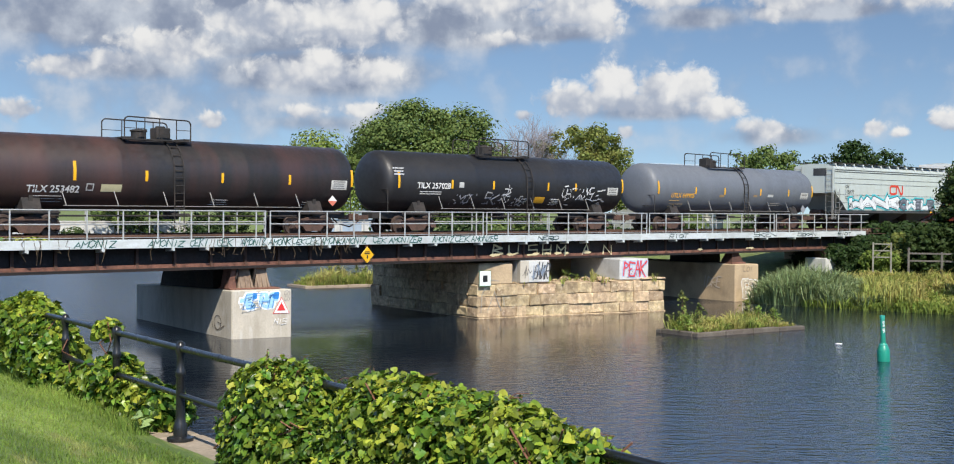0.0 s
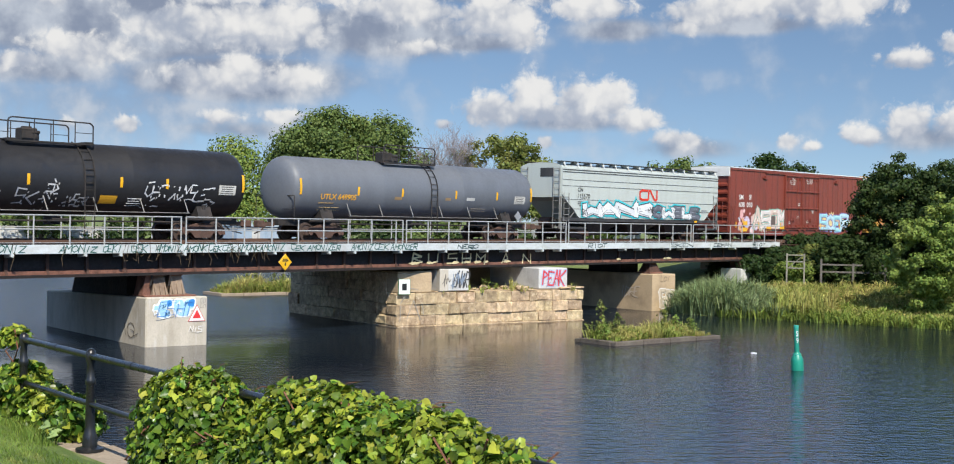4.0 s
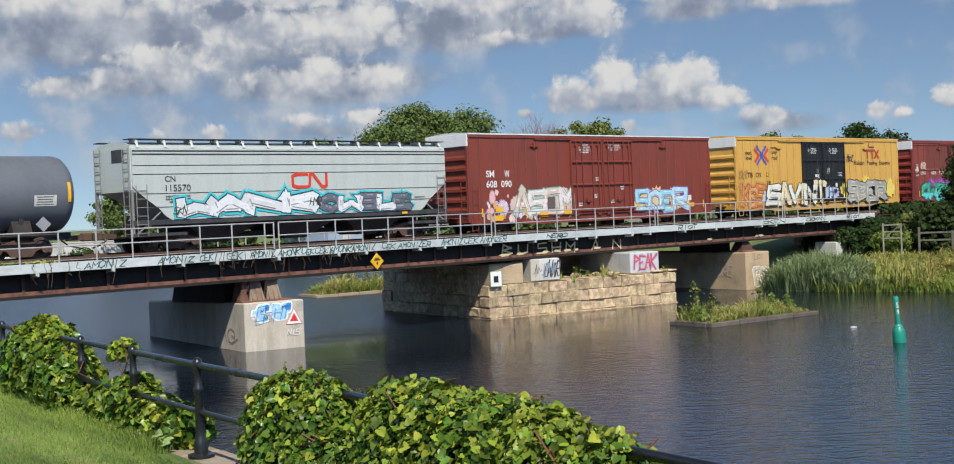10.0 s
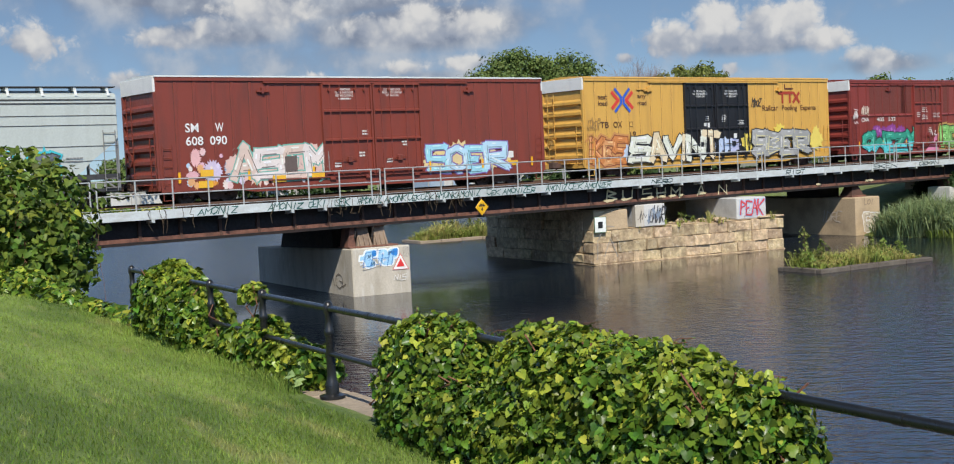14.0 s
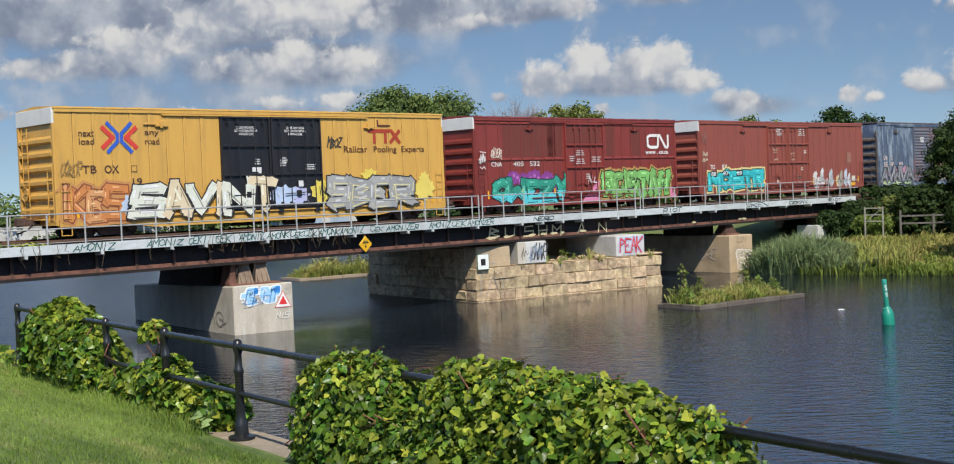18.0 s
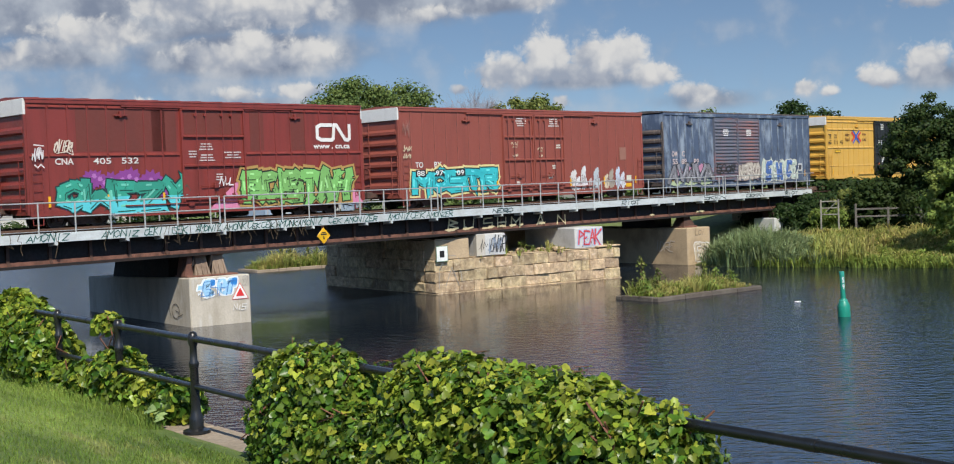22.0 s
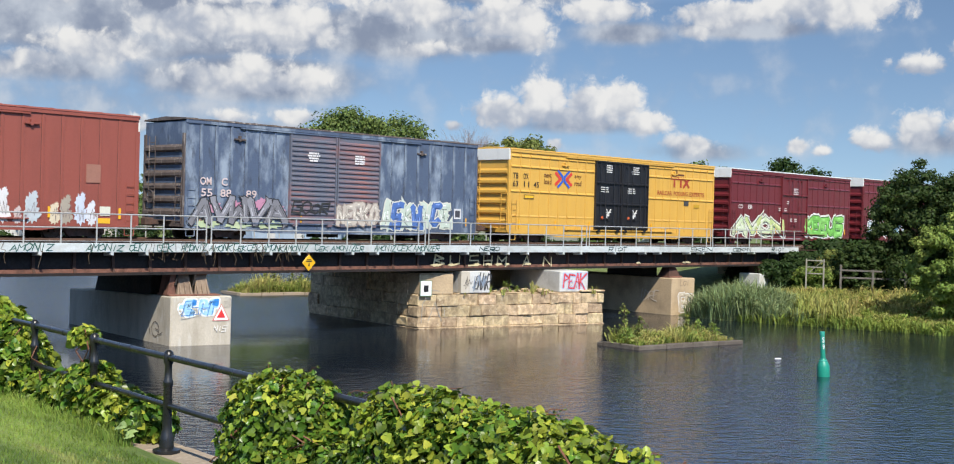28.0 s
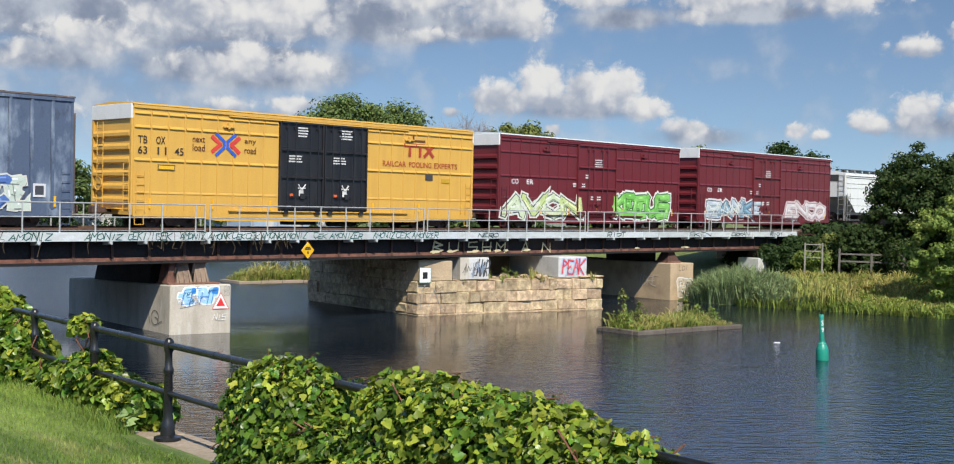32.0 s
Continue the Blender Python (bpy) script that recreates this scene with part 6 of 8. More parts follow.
car = boxcar(113.6, 19.25, "amber yellow boxcar with black doors and grey graffiti", YEL_A, "ribs", (7.0, 9.45, 12.1), BLACK_DOOR, top=5.27)


def cross(car, x, z, w, h, y):
    """The interlocked red and blue cross."""
    R_, B_ = spray((.60, .05, .035)), spray((.03, .10, .48))
    strokes(car, [[(x + .16 * w, z + 1.02 * h), (x + .44 * w, z + .64 * h), (x + .44 * w, z + .36 * h), (x + .16 * w, z - .02 * h)]], .1 * w, B_, y - .004)
    strokes(car, [[(x + .84 * w, z + 1.02 * h), (x + .56 * w, z + .64 * h), (x + .56 * w, z + .36 * h), (x + .84 * w, z - .02 * h)]], .1 * w, B_, y - .004)
    strokes(car, [[(x + .02 * w, z + .86 * h), (x + .31 * w, z + .5 * h), (x + .02 * w, z + .14 * h)]], .12 * w, R_, y)
    strokes(car, [[(x + .98 * w, z + .86 * h), (x + .69 * w, z + .5 * h), (x + .98 * w, z + .14 * h)]], .12 * w, R_, y)


def triple(car, x, z, w, h, y):
    """The owner's mark: two hammers and a cross, with a track sign above."""
    R_ = spray((.36, .045, .02))
    strokes(car, [[(x, z + h), (x + .36 * w, z + h)], [(x + .18 * w, z), (x + .18 * w, z + h)], [(x + .4 * w, z + h), (x + .7 * w, z + h)], [(x + .54 * w, z), (x + .54 * w, z + h)], [(x + .7 * w, z), (x + w, z + h)], [(x + .74 * w, z + h), (x + w, z)]], .09 * w, R_, y)
    strokes(car, [[(x + .3 * w, z + 1.9 * h), (x + .3 * w, z + 1.45 * h), (x + .7 * w, z + 1.45 * h)]], .05 * w, spray((.12, .04, .02)), y)


cross(car, 1.85, 3.6, 1.45, 1.05, YB)
triple(car, 14.8, 3.93, 1.8, .52, YB)
INK = spray((.10, .035, .015))
letter(car, "Railcar", 13.35, 3.48, 1.35, .3, INK, YB, .01)
letter(car, "Pooling", 15.05, 3.40, 1.35, .36, INK, YB, .01)
letter(car, "Experts", 16.7, 3.40, 1.4, .36, INK, YB, .01)
for t1, t2, x in (("next", "load", .92), ("any", "road", 3.65)):
    letter(car, t1, x, 4.16, .62, .22, spray((.07, .03, .02)), YB, .01)
    letter(car, t2, x, 3.86, .62, .24, spray((.07, .03, .02)), YB, .01)
letter(car, "TB", 1.0, 2.78, .58, .3, spray((.07, .03, .02)), YB, .01)
letter(car, "OX", 1.9, 2.78, .6, .3, spray((.07, .03, .02)), YB, .01)
letter(car, "19", 3.05, 2.3, .4, .27, spray((.07, .03, .02)), YB, .01)
tag(car, "MBOZ", 12.45, 3.72, .75, .42, spray((.05, .04, .03)), YB - .002, 3, .06, "graffiti_scribble")
tag(car, "COKER", .1, 2.75, .8, .45, spray((.3, .18, .06)), YB - .03, 5, .04, "graffiti_scribble")
part("jack_plate", G().cbox(3.6, 4.6, YB - .06, YB + .02, 4.62, 4.67, .01).cbox(4.42, 4.6, YB - .08, YB + .02, 4.62, 4.8, .01), YEL_A, car)
part("stencil_box", G().box(3.0, 3.26, YB - .004, YB, 2.8, 3.06), spray((.2, .11, .03)), car)
part("stencil_centre", G().box(3.04, 3.22, YB - .007, YB - .005, 2.84, 3.02), YEL_A, car)
for x in (7.72, 10.2):
    for k, (line, w) in enumerate((("CLOSE AND LOCK", .95), ("BOTH DOORS BEFORE", 1.1), ("MOVING CAR", .72))):
        letter(car, line, x + (1.1 - w) / 2, 4.5 - k * .135, w, .1, spray((.66, .66, .64)), YB - .03, .02)
for x, z, w in ((8.6, 3.2, .35), (9.9, 3.25, .4), (9.9, 3.12, .3), (11.2, 2.95, .6)):
    bars(car, x, z, w, 3, spray((.6, .6, .58)), YB - .03, 50 + int(x * 9), .09, .045)
part("door_notice", G().box(8.5, 8.95, YB - .03, YB - .026, 2.72, 2.9).box(8.8, 8.95, YB - .03, YB - .026, 2.62, 2.72), spray((.66, .66, .64)), car)
part("door_notice", G().box(10.75, 11.0, YB - .12, YB - .116, 2.05, 2.3), spray((.66, .66, .64)), car)
graffiti(car, "IKES", .1, 1.0, 2.6, 1.3, (.56, .21, .06), (.24, .07, .03), (.50, .24, .08), YB - .002, 41, label="orange spray-painted letters", fill2=(.62, .30, .12))
for x, z, w, h, c in ((2.4, 1.0, 1.2, 1.0, (.46, .56, .70)), (9.2, 1.2, 1.6, 1.0, (.46, .56, .74)), (10.3, 1.25, 1.1, .9, (.44, .46, .66)), (11.4, 1.2, 1.2, 1.2, (.70, .56, .10)), (14.2, 2.0, 1.1, .8, (.70, .56, .10)), (17.2, 1.2, 1.5, 1.1, (.70, .56, .12)), (17.6, 1.7, .8, .9, (.70, .56, .12))):
    g = ragged(6, int(x * 10))
    g.v = [(x + w / 2 + a * w, YB - .04 - .001 * w, z + h / 2 + b * h) for a, _, b in g.v]
    part("graffiti_blot", g, spray(c), car, "sprayed star of colour")
graffiti(car, "SAVINT", 3.0, 1.0, 6.6, 1.45, (.68, .57, .38), (.025, .022, .025), None, YB - .1, 42, label="cream spray-painted letters with black outline", fill2=(.66, .68, .58), fat=1.12)
graffiti(car, "SBER", 12.35, 1.0, 4.8, 1.45, (.30, .305, .30), (.02, .02, .022), None, YB - .1, 43, label="grey spray-painted letters on yellow", fill2=(.36, .36, .35), fat=1.2, accent=(.66, .60, .30))
for x in (11.9, 12.1, 12.3):
    scribble(car, x, 1.4, .3, .7, spray((.05, .05, .04)), YB - .06, int(x * 10), .03, 3)

car = boxcar(135.05, 16.05, "worn red boxcar with white logo and green graffiti", RED_D, "beads", (6.45, 9.6), rows=(3.08, 4.9))
worm(car, 13.5, 3.64, 1.85, .66, spray((.74, .72, .68)), YB, .165)
letter(car, "www . cn.ca", 13.25, 3.25, 2.1, .17, spray((.7, .68, .64)), YB, .03)
letter(car, "CNA", 1.05, 2.72, .75, .24, spray((.66, .62, .58)), YB, .02)
letter(car, "405", 2.6, 2.72, .75, .24, spray((.62, .6, .56)), YB, .012)
letter(car, "532", 3.8, 2.72, .75, .24, spray((.62, .6, .56)), YB, .012)
for x, z, w in ((7.3, 3.45, .7), (7.3, 3.0, .75), (8.5, 3.1, .9), (8.05, 2.2, .4), (6.8, 3.15, .4)):
    bars(car, x, z, w, 3, spray((.55, .5, .48)), YB - .04, int(x * 11), .11, .05)
scribble(car, .14, 2.78, .5, .62, spray((.62, .58, .56)), YB - .09, 4, .035, 12)
strokes(car, [[(.2, 2.72), (.32, 2.62), (.44, 2.74), (.56, 2.62)], [(.2, 3.46), (.58, 3.42)]], .045, spray((.62, .58, .56)), YB - .09, "graffiti_scribble")
tag(car, "OVIER", 1.0, 3.2, .7, .4, spray((.64, .54, .44)), YB - .03, 5, .055, "graffiti_scribble")
strokes(car, [[(1.1, 3.14), (1.5, 3.2), (1.78, 3.08), (1.66, 3.6)]], .03, spray((.64, .54, .44)), YB - .028, "graffiti_scribble")
# squares of browner repaint between the seams
BROWN = paint("brown_repaint", (0.15, 0.034, 0.024), 0.6, 0.4, (0.10, 0.03, 0.022))
for x, w, z0, z1 in ((1.95, 3.85, 3.2, 4.84), (5.2, 1.1, 3.2, 4.84), (9.9, .7, 3.2, 4.84), (12.05, .8, 3.2, 4.84)):
    part("repainted_panel", G().box(x, x + w, -1.507, -1.502, z0, z1), BROWN, car, "browner repainted panel")
part("repainted_panel", G().box(6.65, 9.4, -1.557, -1.552, 3.85, 4.8), BROWN, car, "browner repainted panel")
for x, z, w in ((2.1, 2.15, 1.0), (2.75, 2.0, 1.15), (3.5, 2.1, 1.2), (4.4, 1.95, 1.3), (5.1, 1.75, 1.0), (5.7, 1.6, .8), (1.2, 1.2, .7)):
    g = ragged(9, int(x * 10))
    g.v = [(x + w / 2 + a * w, YB - .001 - .0004 * x, z + b * w * .8) for a, _, b in g.v]
    part("graffiti_bubble", g, spray((.23, .05, .25)), car)
    for k in range(3):
        g = ragged(5, int(x * 10) + k)
        g.v = [(x + w * (.25 + .25 * k) + a * .22, YB - .005 - .0004 * x, z + .12 * (k % 2) + b * .22) for a, _, b in g.v]
        part("graffiti_bubble", g, spray((.42, .16, .44)), car)
graffiti(car, "OWEZY", 1.15, .85, 5.5, 1.25, (.03, .27, .19), (.012, .04, .04), None, YB - .006, 51, label="dark teal spray-painted letters, turquoise towards the foot", fill2=(.035, .33, .23), fat=1.3, foot=(.10, .56, .62))
for a, b, top_x in ((7.7, 9.9, 9.5), (14.3, 16.0, 14.8)):
    part("graffiti_wedge", G().add([(a, YB - .03, .8), (b, YB - .03, .8), (top_x + .15, YB - .03, 2.0), (top_x - .15, YB - .03, 2.1)], [(0, 1, 2, 3)]), spray((.62, .22, .36)), car, "pink sprayed wedge")
graffiti(car, "RCISTAH", 9.4, .85, 5.8, 1.45, (.19, .42, .12), (.018, .03, .015), (.42, .26, .08), YB - .05, 52, fat=1.25, label="green spray-painted letters with dark spots", fill2=(.20, .48, .13))

q_ = random.Random(8)
for k in range(34):
    x, z, s_ = 9.4 + q_.random() * 5.6, .95 + q_.random() * 1.15, q_.uniform(.05, .12)
    g = ragged(5, k)
    g.v = [(x + a * s_, YB - .092 - .0005 * k, z + b * s_ * 1.3) for a, _, b in g.v]
    part("paint_spot", g, spray((.03, .06, .02)), car)
tag(car, "NUL", 8.2, 1.75, .7, .35, spray((.68, .66, .66)), YB - .1, 4, .05, "graffiti_scribble")

car = boxcar(153.5, 19.1, "faded brown ribbed boxcar with turquoise graffiti", RED_B, "ribs", (7.1, 9.5, 12.0))
letter(car, "TO", .95, 2.3, .5, .27, spray(WHITE), YB, .012)
letter(car, "BX", 2.2, 2.3, .5, .27, spray(WHITE), YB, .012)
graffiti(car, "MOSTR", .8, .98, 5.75, 1.15, (.03, .42, .46), (.015, .03, .035), (.68, .58, .26), YB - .004, 61, fat=1.45, label="turquoise spray-painted block letters", fill2=(.04, .47, .50))
for body_, x in (("88", 1.0), ("97", 2.25), ("09", 3.7)):
    part("number_patch", G().box(x - .08, x + .6, YB - .03, YB - .026, 1.85, 2.2), spray((.02, .02, .02)), car)
    letter(car, body_, x, 1.9, .5, .25, spray(WHITE), YB - .034, .012)
for k, (x, w, h, col_) in enumerate(((12.4, .75, 1.2, (.62, .60, .58)), (12.9, .5, .8, (.70, .70, .70)), (13.3, .65, 1.4, (.66, .66, .66)), (14.0, .4, .7, (.5, .42, .4)), (14.4, .7, 1.3, (.45, .50, .53)), (15.4, .5, .9, (.60, .52, .38)), (15.8, .6, 1.2, (.35, .31, .25)), (16.4, .6, 1.3, (.52, .58, .68)), (16.9, .5, 1.0, (.60, .62, .66)))):
    for q, (cx, cz, sx, sz) in enumerate(((.5, .3, 1.0, .62), (.42, .62, .72, .6), (.62, .82, .42, .34))):
        g = ragged(7, k * 3 + q)
        g.v = [(x + w * (cx + a * sx), YB - .004 - .001 * (k + q), .86 + h * (cz + b * sz)) for a, _, b in g.v]
        part("graffiti_ghost", g, spray(col_), car, "pale blurred paint shape")
    scribble(car, x + .1, 1.0, w * .7, h * .6, spray((.2, .16, .16)), YB - .022, k, .018, 3)
for x in (8.1, 10.7):
    bars(car, x, 4.7, .9, 4, spray((.62, .58, .55)), YB - .04, 80 + int(x), .12, .06)
for x, z, h in ((7.7, 3.3, .5), (7.8, 2.7, .45), (9.8, 3.1, .4), (9.9, 2.7, .3)):
    scribble(car, x, z, h * 1.1, h * .5, spray((.60, .52, .36)), YB - .045, int(z * 10), .03, 6)
    scribble(car, x + .1, z - .12, h * .9, h * .3, spray((.55, .48, .34)), YB - .047, int(z * 10) + 1, .024, 4)
for x, z in ((8.0, 1.4), (10.6, 1.7), (10.9, 2.2), (11.3, 3.3)):
    bars(car, x, z, .4, 2, spray((.62, .58, .5)), YB - .04, int(x * 9), .12, .08)
scribble(car, .12, 3.05, .6, .4, spray((.58, .50, .34)), YB - .05, 8, .03, 7)
scribble(car, .14, 2.72, .6, .32, spray((.58, .50, .34)), YB - .05, 9, .03, 8)
scribble(car, .16, 3.75, .45, .8, spray((.30, .14, .11)), YB - .05, 10, .03, 6)
part("inspection_box", G().box(17.5, 17.95, YB - .01, YB - .003, 1.25, 1.6), spray((.6, .6, .5)), car)
part("inspection_label", G().box(17.4, 17.95, YB - .01, YB - .003, .95, 1.15), spray((.72, .4, .02)), car)
part("faded_patch", G().box(16.9, 17.5, YB - .008, YB - .003, 2.5, 3.2), spray((.30, .14, .10)), car)

car = boxcar(174.8, 17.2, "weathered blue ribbed boxcar with ridged doors", BLU, "ribs", (5.25, 7.95, 10.6), BLU_DOOR, end_mat=END_RUST, roof_mat=END_RUST, white_end=False, top=5.32, ridged=True, deep=.05)
for body_, x, z in (("OM", .7, 2.62), ("C", 1.75, 2.62), ("55", .75, 2.15), ("88", 1.7, 2.15), ("89", 3.0, 2.15)):
    letter(car, body_, x, z, .55 if len(body_) > 1 else .3, .32, spray((.60, .48, .46)), YB - .026, .012)
for x in (6.2, 8.9):
    bars(car, x, 4.2, .75, 4, spray((.66, .64, .64)), YB - .08, 90 + int(x), .11, .08)
for x, z, w, h, c in ((.9, 1.45, .9, .55, (.44, .24, .32)), (1.9, 1.55, .9, .5, (.48, .22, .32)), (2.9, 1.6, .7, .5, (.50, .20, .30)), (3.4, 1.6, 1.0, .6, (.46, .22, .32)), (4.2, 1.45, .9, .5, (.44, .26, .34)), (.4, .82, 1.3, .4, (.42, .50, .30)), (1.9, .82, 1.4, .35, (.46, .54, .34)), (3.4, .82, 1.6, .4, (.42, .50, .30))):
    g = ragged(7, int(x * 10))
    g.v = [(x + w / 2 + a * w, YB - .026 - .0006 * x, z + h / 2 + b * h) for a, _, b in g.v]
    part("graffiti_bubble", g, spray(c), car)
graffiti(car, "AVWVA", .4, 1.0, 4.7, 1.15, (.25, .25, .28), (.03, .03, .035), None, YB - .04, 71, label="grey and pink spray-painted spikes", fill2=(.19, .19, .21))
tag(car, "GOOR", 5.4, 1.55, 2.1, .5, spray((.03, .03, .03)), YB - .09, 6, .09, "graffiti_scribble")
graffiti(car, "NERKO", 8.0, 1.05, 2.5, 1.0, (.50, .45, .39), (.30, .24, .21), None, YB - .085, 73, fat=1.1)
graffiti(car, "ASKWHCE", 10.8, .95, 4.5, 1.25, (.07, .15, .40), (.60, .60, .52), None, YB - .026, 72, label="blue and white spray-painted letters", fill2=(.50, .58, .50), fat=1.25)
part("inspection_box", G().box(15.6, 16.1, YB - .01, YB - .003, 1.5, 2.0), spray((.6, .6, .6)), car)
part("inspection_centre", G().box(15.68, 16.02, YB - .014, YB - .011, 1.58, 1.92), spray((.05, .05, .06)), car)

car = boxcar(194.55, 19.3, "clean bright yellow boxcar with black doors", YEL_B, "beads", (7.1, 9.6, 12.2), BLACK_DOOR, top=5.3, rows=(1.77, 3.08, 4.38, 4.92))
for body_, x, z in (("TB", .2, 3.72), ("OX", 1.02, 3.72), ("63", .2, 3.3), ("11", 1.08, 3.3), ("45", 1.88, 3.3)):
    letter(car, body_, x, z, .42, .3, spray((.03, .02, .015)), YB, .01)
for t1, t2, x in (("next", "load", 2.72), ("any", "road", 5.3)):
    letter(car, t1, x, 3.88, .6, .22, spray((.12, .04, .015)), YB, .01)
    letter(car, t2, x, 3.52, .6, .28, spray((.12, .04, .015)), YB, .01)
cross(car, 3.65, 3.42, 1.4, .85, YB)
triple(car, 14.6, 3.85, 1.9, .5, YB)
for body_, x, w in (("RAILCAR", 13.2, 1.5), ("POOLING", 14.9, 1.5), ("EXPERTS", 16.6, 1.6)):
    letter(car, body_, x, 3.3, w, .26, spray((.36, .06, .02)), YB, .012)
for x in (8.0, 10.5):
    bars(car, x, 4.75, .8, 4, spray((.62, .62, .6)), YB - .04, 100 + int(x), .12, .06)
    bars(car, x - .4, 3.5, .8, 3, spray((.6, .6, .58)), YB - .04, 110 + int(x), .12, .06)
    part("door_plate", G().cbox(x + .2, x + .45, YB - .07, YB - .04, 1.75, 2.05, .01), spray((.62, .62, .6)), car)
    part("door_flag", G().cbox(x - .3, x - .12, YB - .07, YB - .04, 1.72, 1.88, .01), spray((.62, .12, .03)), car)
    part("door_latch", G().rod((x + .3, YB - .08, 2.05), (x + .15, YB - .08, 2.3), .03).rod((x + .35, YB - .08, 2.05), (x + .55, YB - .08, 2.3), .03).cbox(x + .15, x + .6, YB - .06, YB - .045, 2.1, 2.16, .01), spray((.6, .6, .58)), car)
part("notice", G().box(1.1, 1.9, YB - .01, YB - .003, 2.68, 2.9), spray((.12, .08, .02)), car)
part("notice_face", G().box(1.14, 1.86, YB - .014, YB - .011, 2.72, 2.86), spray((.72, .42, .02)), car)
part("inspection_box", G().box(16.0, 16.5, YB - .01, YB - .003, 2.7, 3.0), spray((.05, .05, .05)), car)
part("notice", G().box(17.1, 17.7, YB - .01, YB - .003, 2.6, 2.8), spray((.5, .3, .02)), car)

for u, L, gr in ((215.95, 16.3, 0), (234.5, 17.0, 1)):
    car = boxcar(u, L, "wine red boxcar with white marks and %s graffiti" % ("pale blue" if gr else "green"), RED_C, "beads", (6.3, 9.9), roof_mat=GALV, rows=(2.0, 3.15, 4.4, 5.0), top=5.44 if gr else 5.32)
    scribble(car, .9, 1.1, 4.6, 1.0, spray((.66, .68, .6)), YB - .03, 9 + gr, .05, 14)
    letter(car, "CO", .9, 2.72, .55, .26, spray(WHITE), YB, .012)
    letter(car, "ER", 2.1, 2.72, .55, .26, spray(WHITE), YB, .012)
    bars(car, 7.8, 4.2, .9, 4, spray((.6, .55, .55)), YB - .04, 120 + gr, .12, .06)
    for x, z in ((5.9, 2.8), (6.7, 2.8), (7.5, 2.1), (8.1, 2.1), (7.0, 3.3)):
        bars(car, x, z, .35, 2, spray((.62, .58, .56)), YB - .04, int(x * 13), .13, .08)
    if not gr:
        graffiti(car, "AVON", .3, 1.0, 6.4, 1.2, (.50, .60, .24), (.06, .08, .10), (.64, .66, .58), YB - .004, 81, label="pale green spray-painted letters", fill2=(.56, .66, .42), fat=1.2)
        graffiti(car, "KEEUS", 9.75, 1.0, 5.4, 1.35, (.16, .46, .08), (.02, .10, .02), (.68, .70, .66), YB - .004, 82, label="bright green spray-painted letters", fill2=(.22, .54, .12), fat=1.2)
    else:
        graffiti(car, "SANKE", 1.0, 1.1, 6.6, 1.1, (.16, .30, .40), (.05, .06, .08), (.62, .62, .62), YB - .004, 83, label="grey blue spray-painted letters", fill2=(.44, .52, .58), fat=1.15)
        graffiti(car, "ENCO", 10.8, 1.1, 5.3, 1.05, (.62, .58, .58), (.34, .16, .18), (.56, .48, .48), YB - .004, 84, label="pinkish white spray-painted letters", fat=1.15)
car = hopper(253.9, 16.0, "white covered hopper with a dark letter", HOP_W, DARKBAY, HARDWARE)
letter(car, "P", 3.0, 3.0, .55, .6, spray((.05, .05, .05)), Y, .02)


# ---- plants ----
def leaf_mesh(name, centres, normals, tips, sizes, material, fold=0.18, shape="vine"):
    """Many leaves in one mesh: each a folded blade with its own normal and tip direction."""
    c, n, d, s = (np.asarray(a, float) for a in (centres, normals, tips, sizes))
    n /= np.linalg.norm(n, axis=1, keepdims=True)
    d = d - (d * n).sum(1, keepdims=True) * n
    d /= np.maximum(np.linalg.norm(d, axis=1, keepdims=True), 1e-6)
    q = np.cross(n, d)
    if shape == "vine":
        out = [(-.02, 0, 0), (-.2, .2, .5), (-.12, .46, 1.1), (.14, .6, 1.2), (.34, .46, .8), (.6, .36, .6), (.95, 0, -.5), (.6, -.36, .6), (.34, -.46, .8), (.14, -.6, 1.2), (-.12, -.46, 1.1), (-.2, -.2, .5), (.36, 0, .15)]
        faces = [(0, 12, 4, 3, 2, 1), (12, 6, 5, 4), (0, 11, 10, 9, 8, 12), (12, 8, 7, 6)]
    else:
        out = [(-.5, -.1, 0), (-.1, -.5, .6), (.5, -.25, 0), (.45, .35, .5), (-.2, .5, 0)]
        faces = [(0, 1, 2, 3, 4)]
    k = len(out)
    v = np.empty((len(c), k, 3))
    for i, (a, b, f) in enumerate(out):
        v[:, i] = c + s[:, None] * (a * d + b * q + f * fold * n)
    g = G()
    g.v = [tuple(p) for p in v.reshape(-1, 3)]
    g.f = [tuple(j * k + i for i in f) for j in range(len(c)) for f in faces]
    return g


RN = np.random.default_rng(12)


def unit(n):
    a = RN.normal(size=(n, 3))
    return a / np.linalg.norm(a, axis=1, keepdims=True)


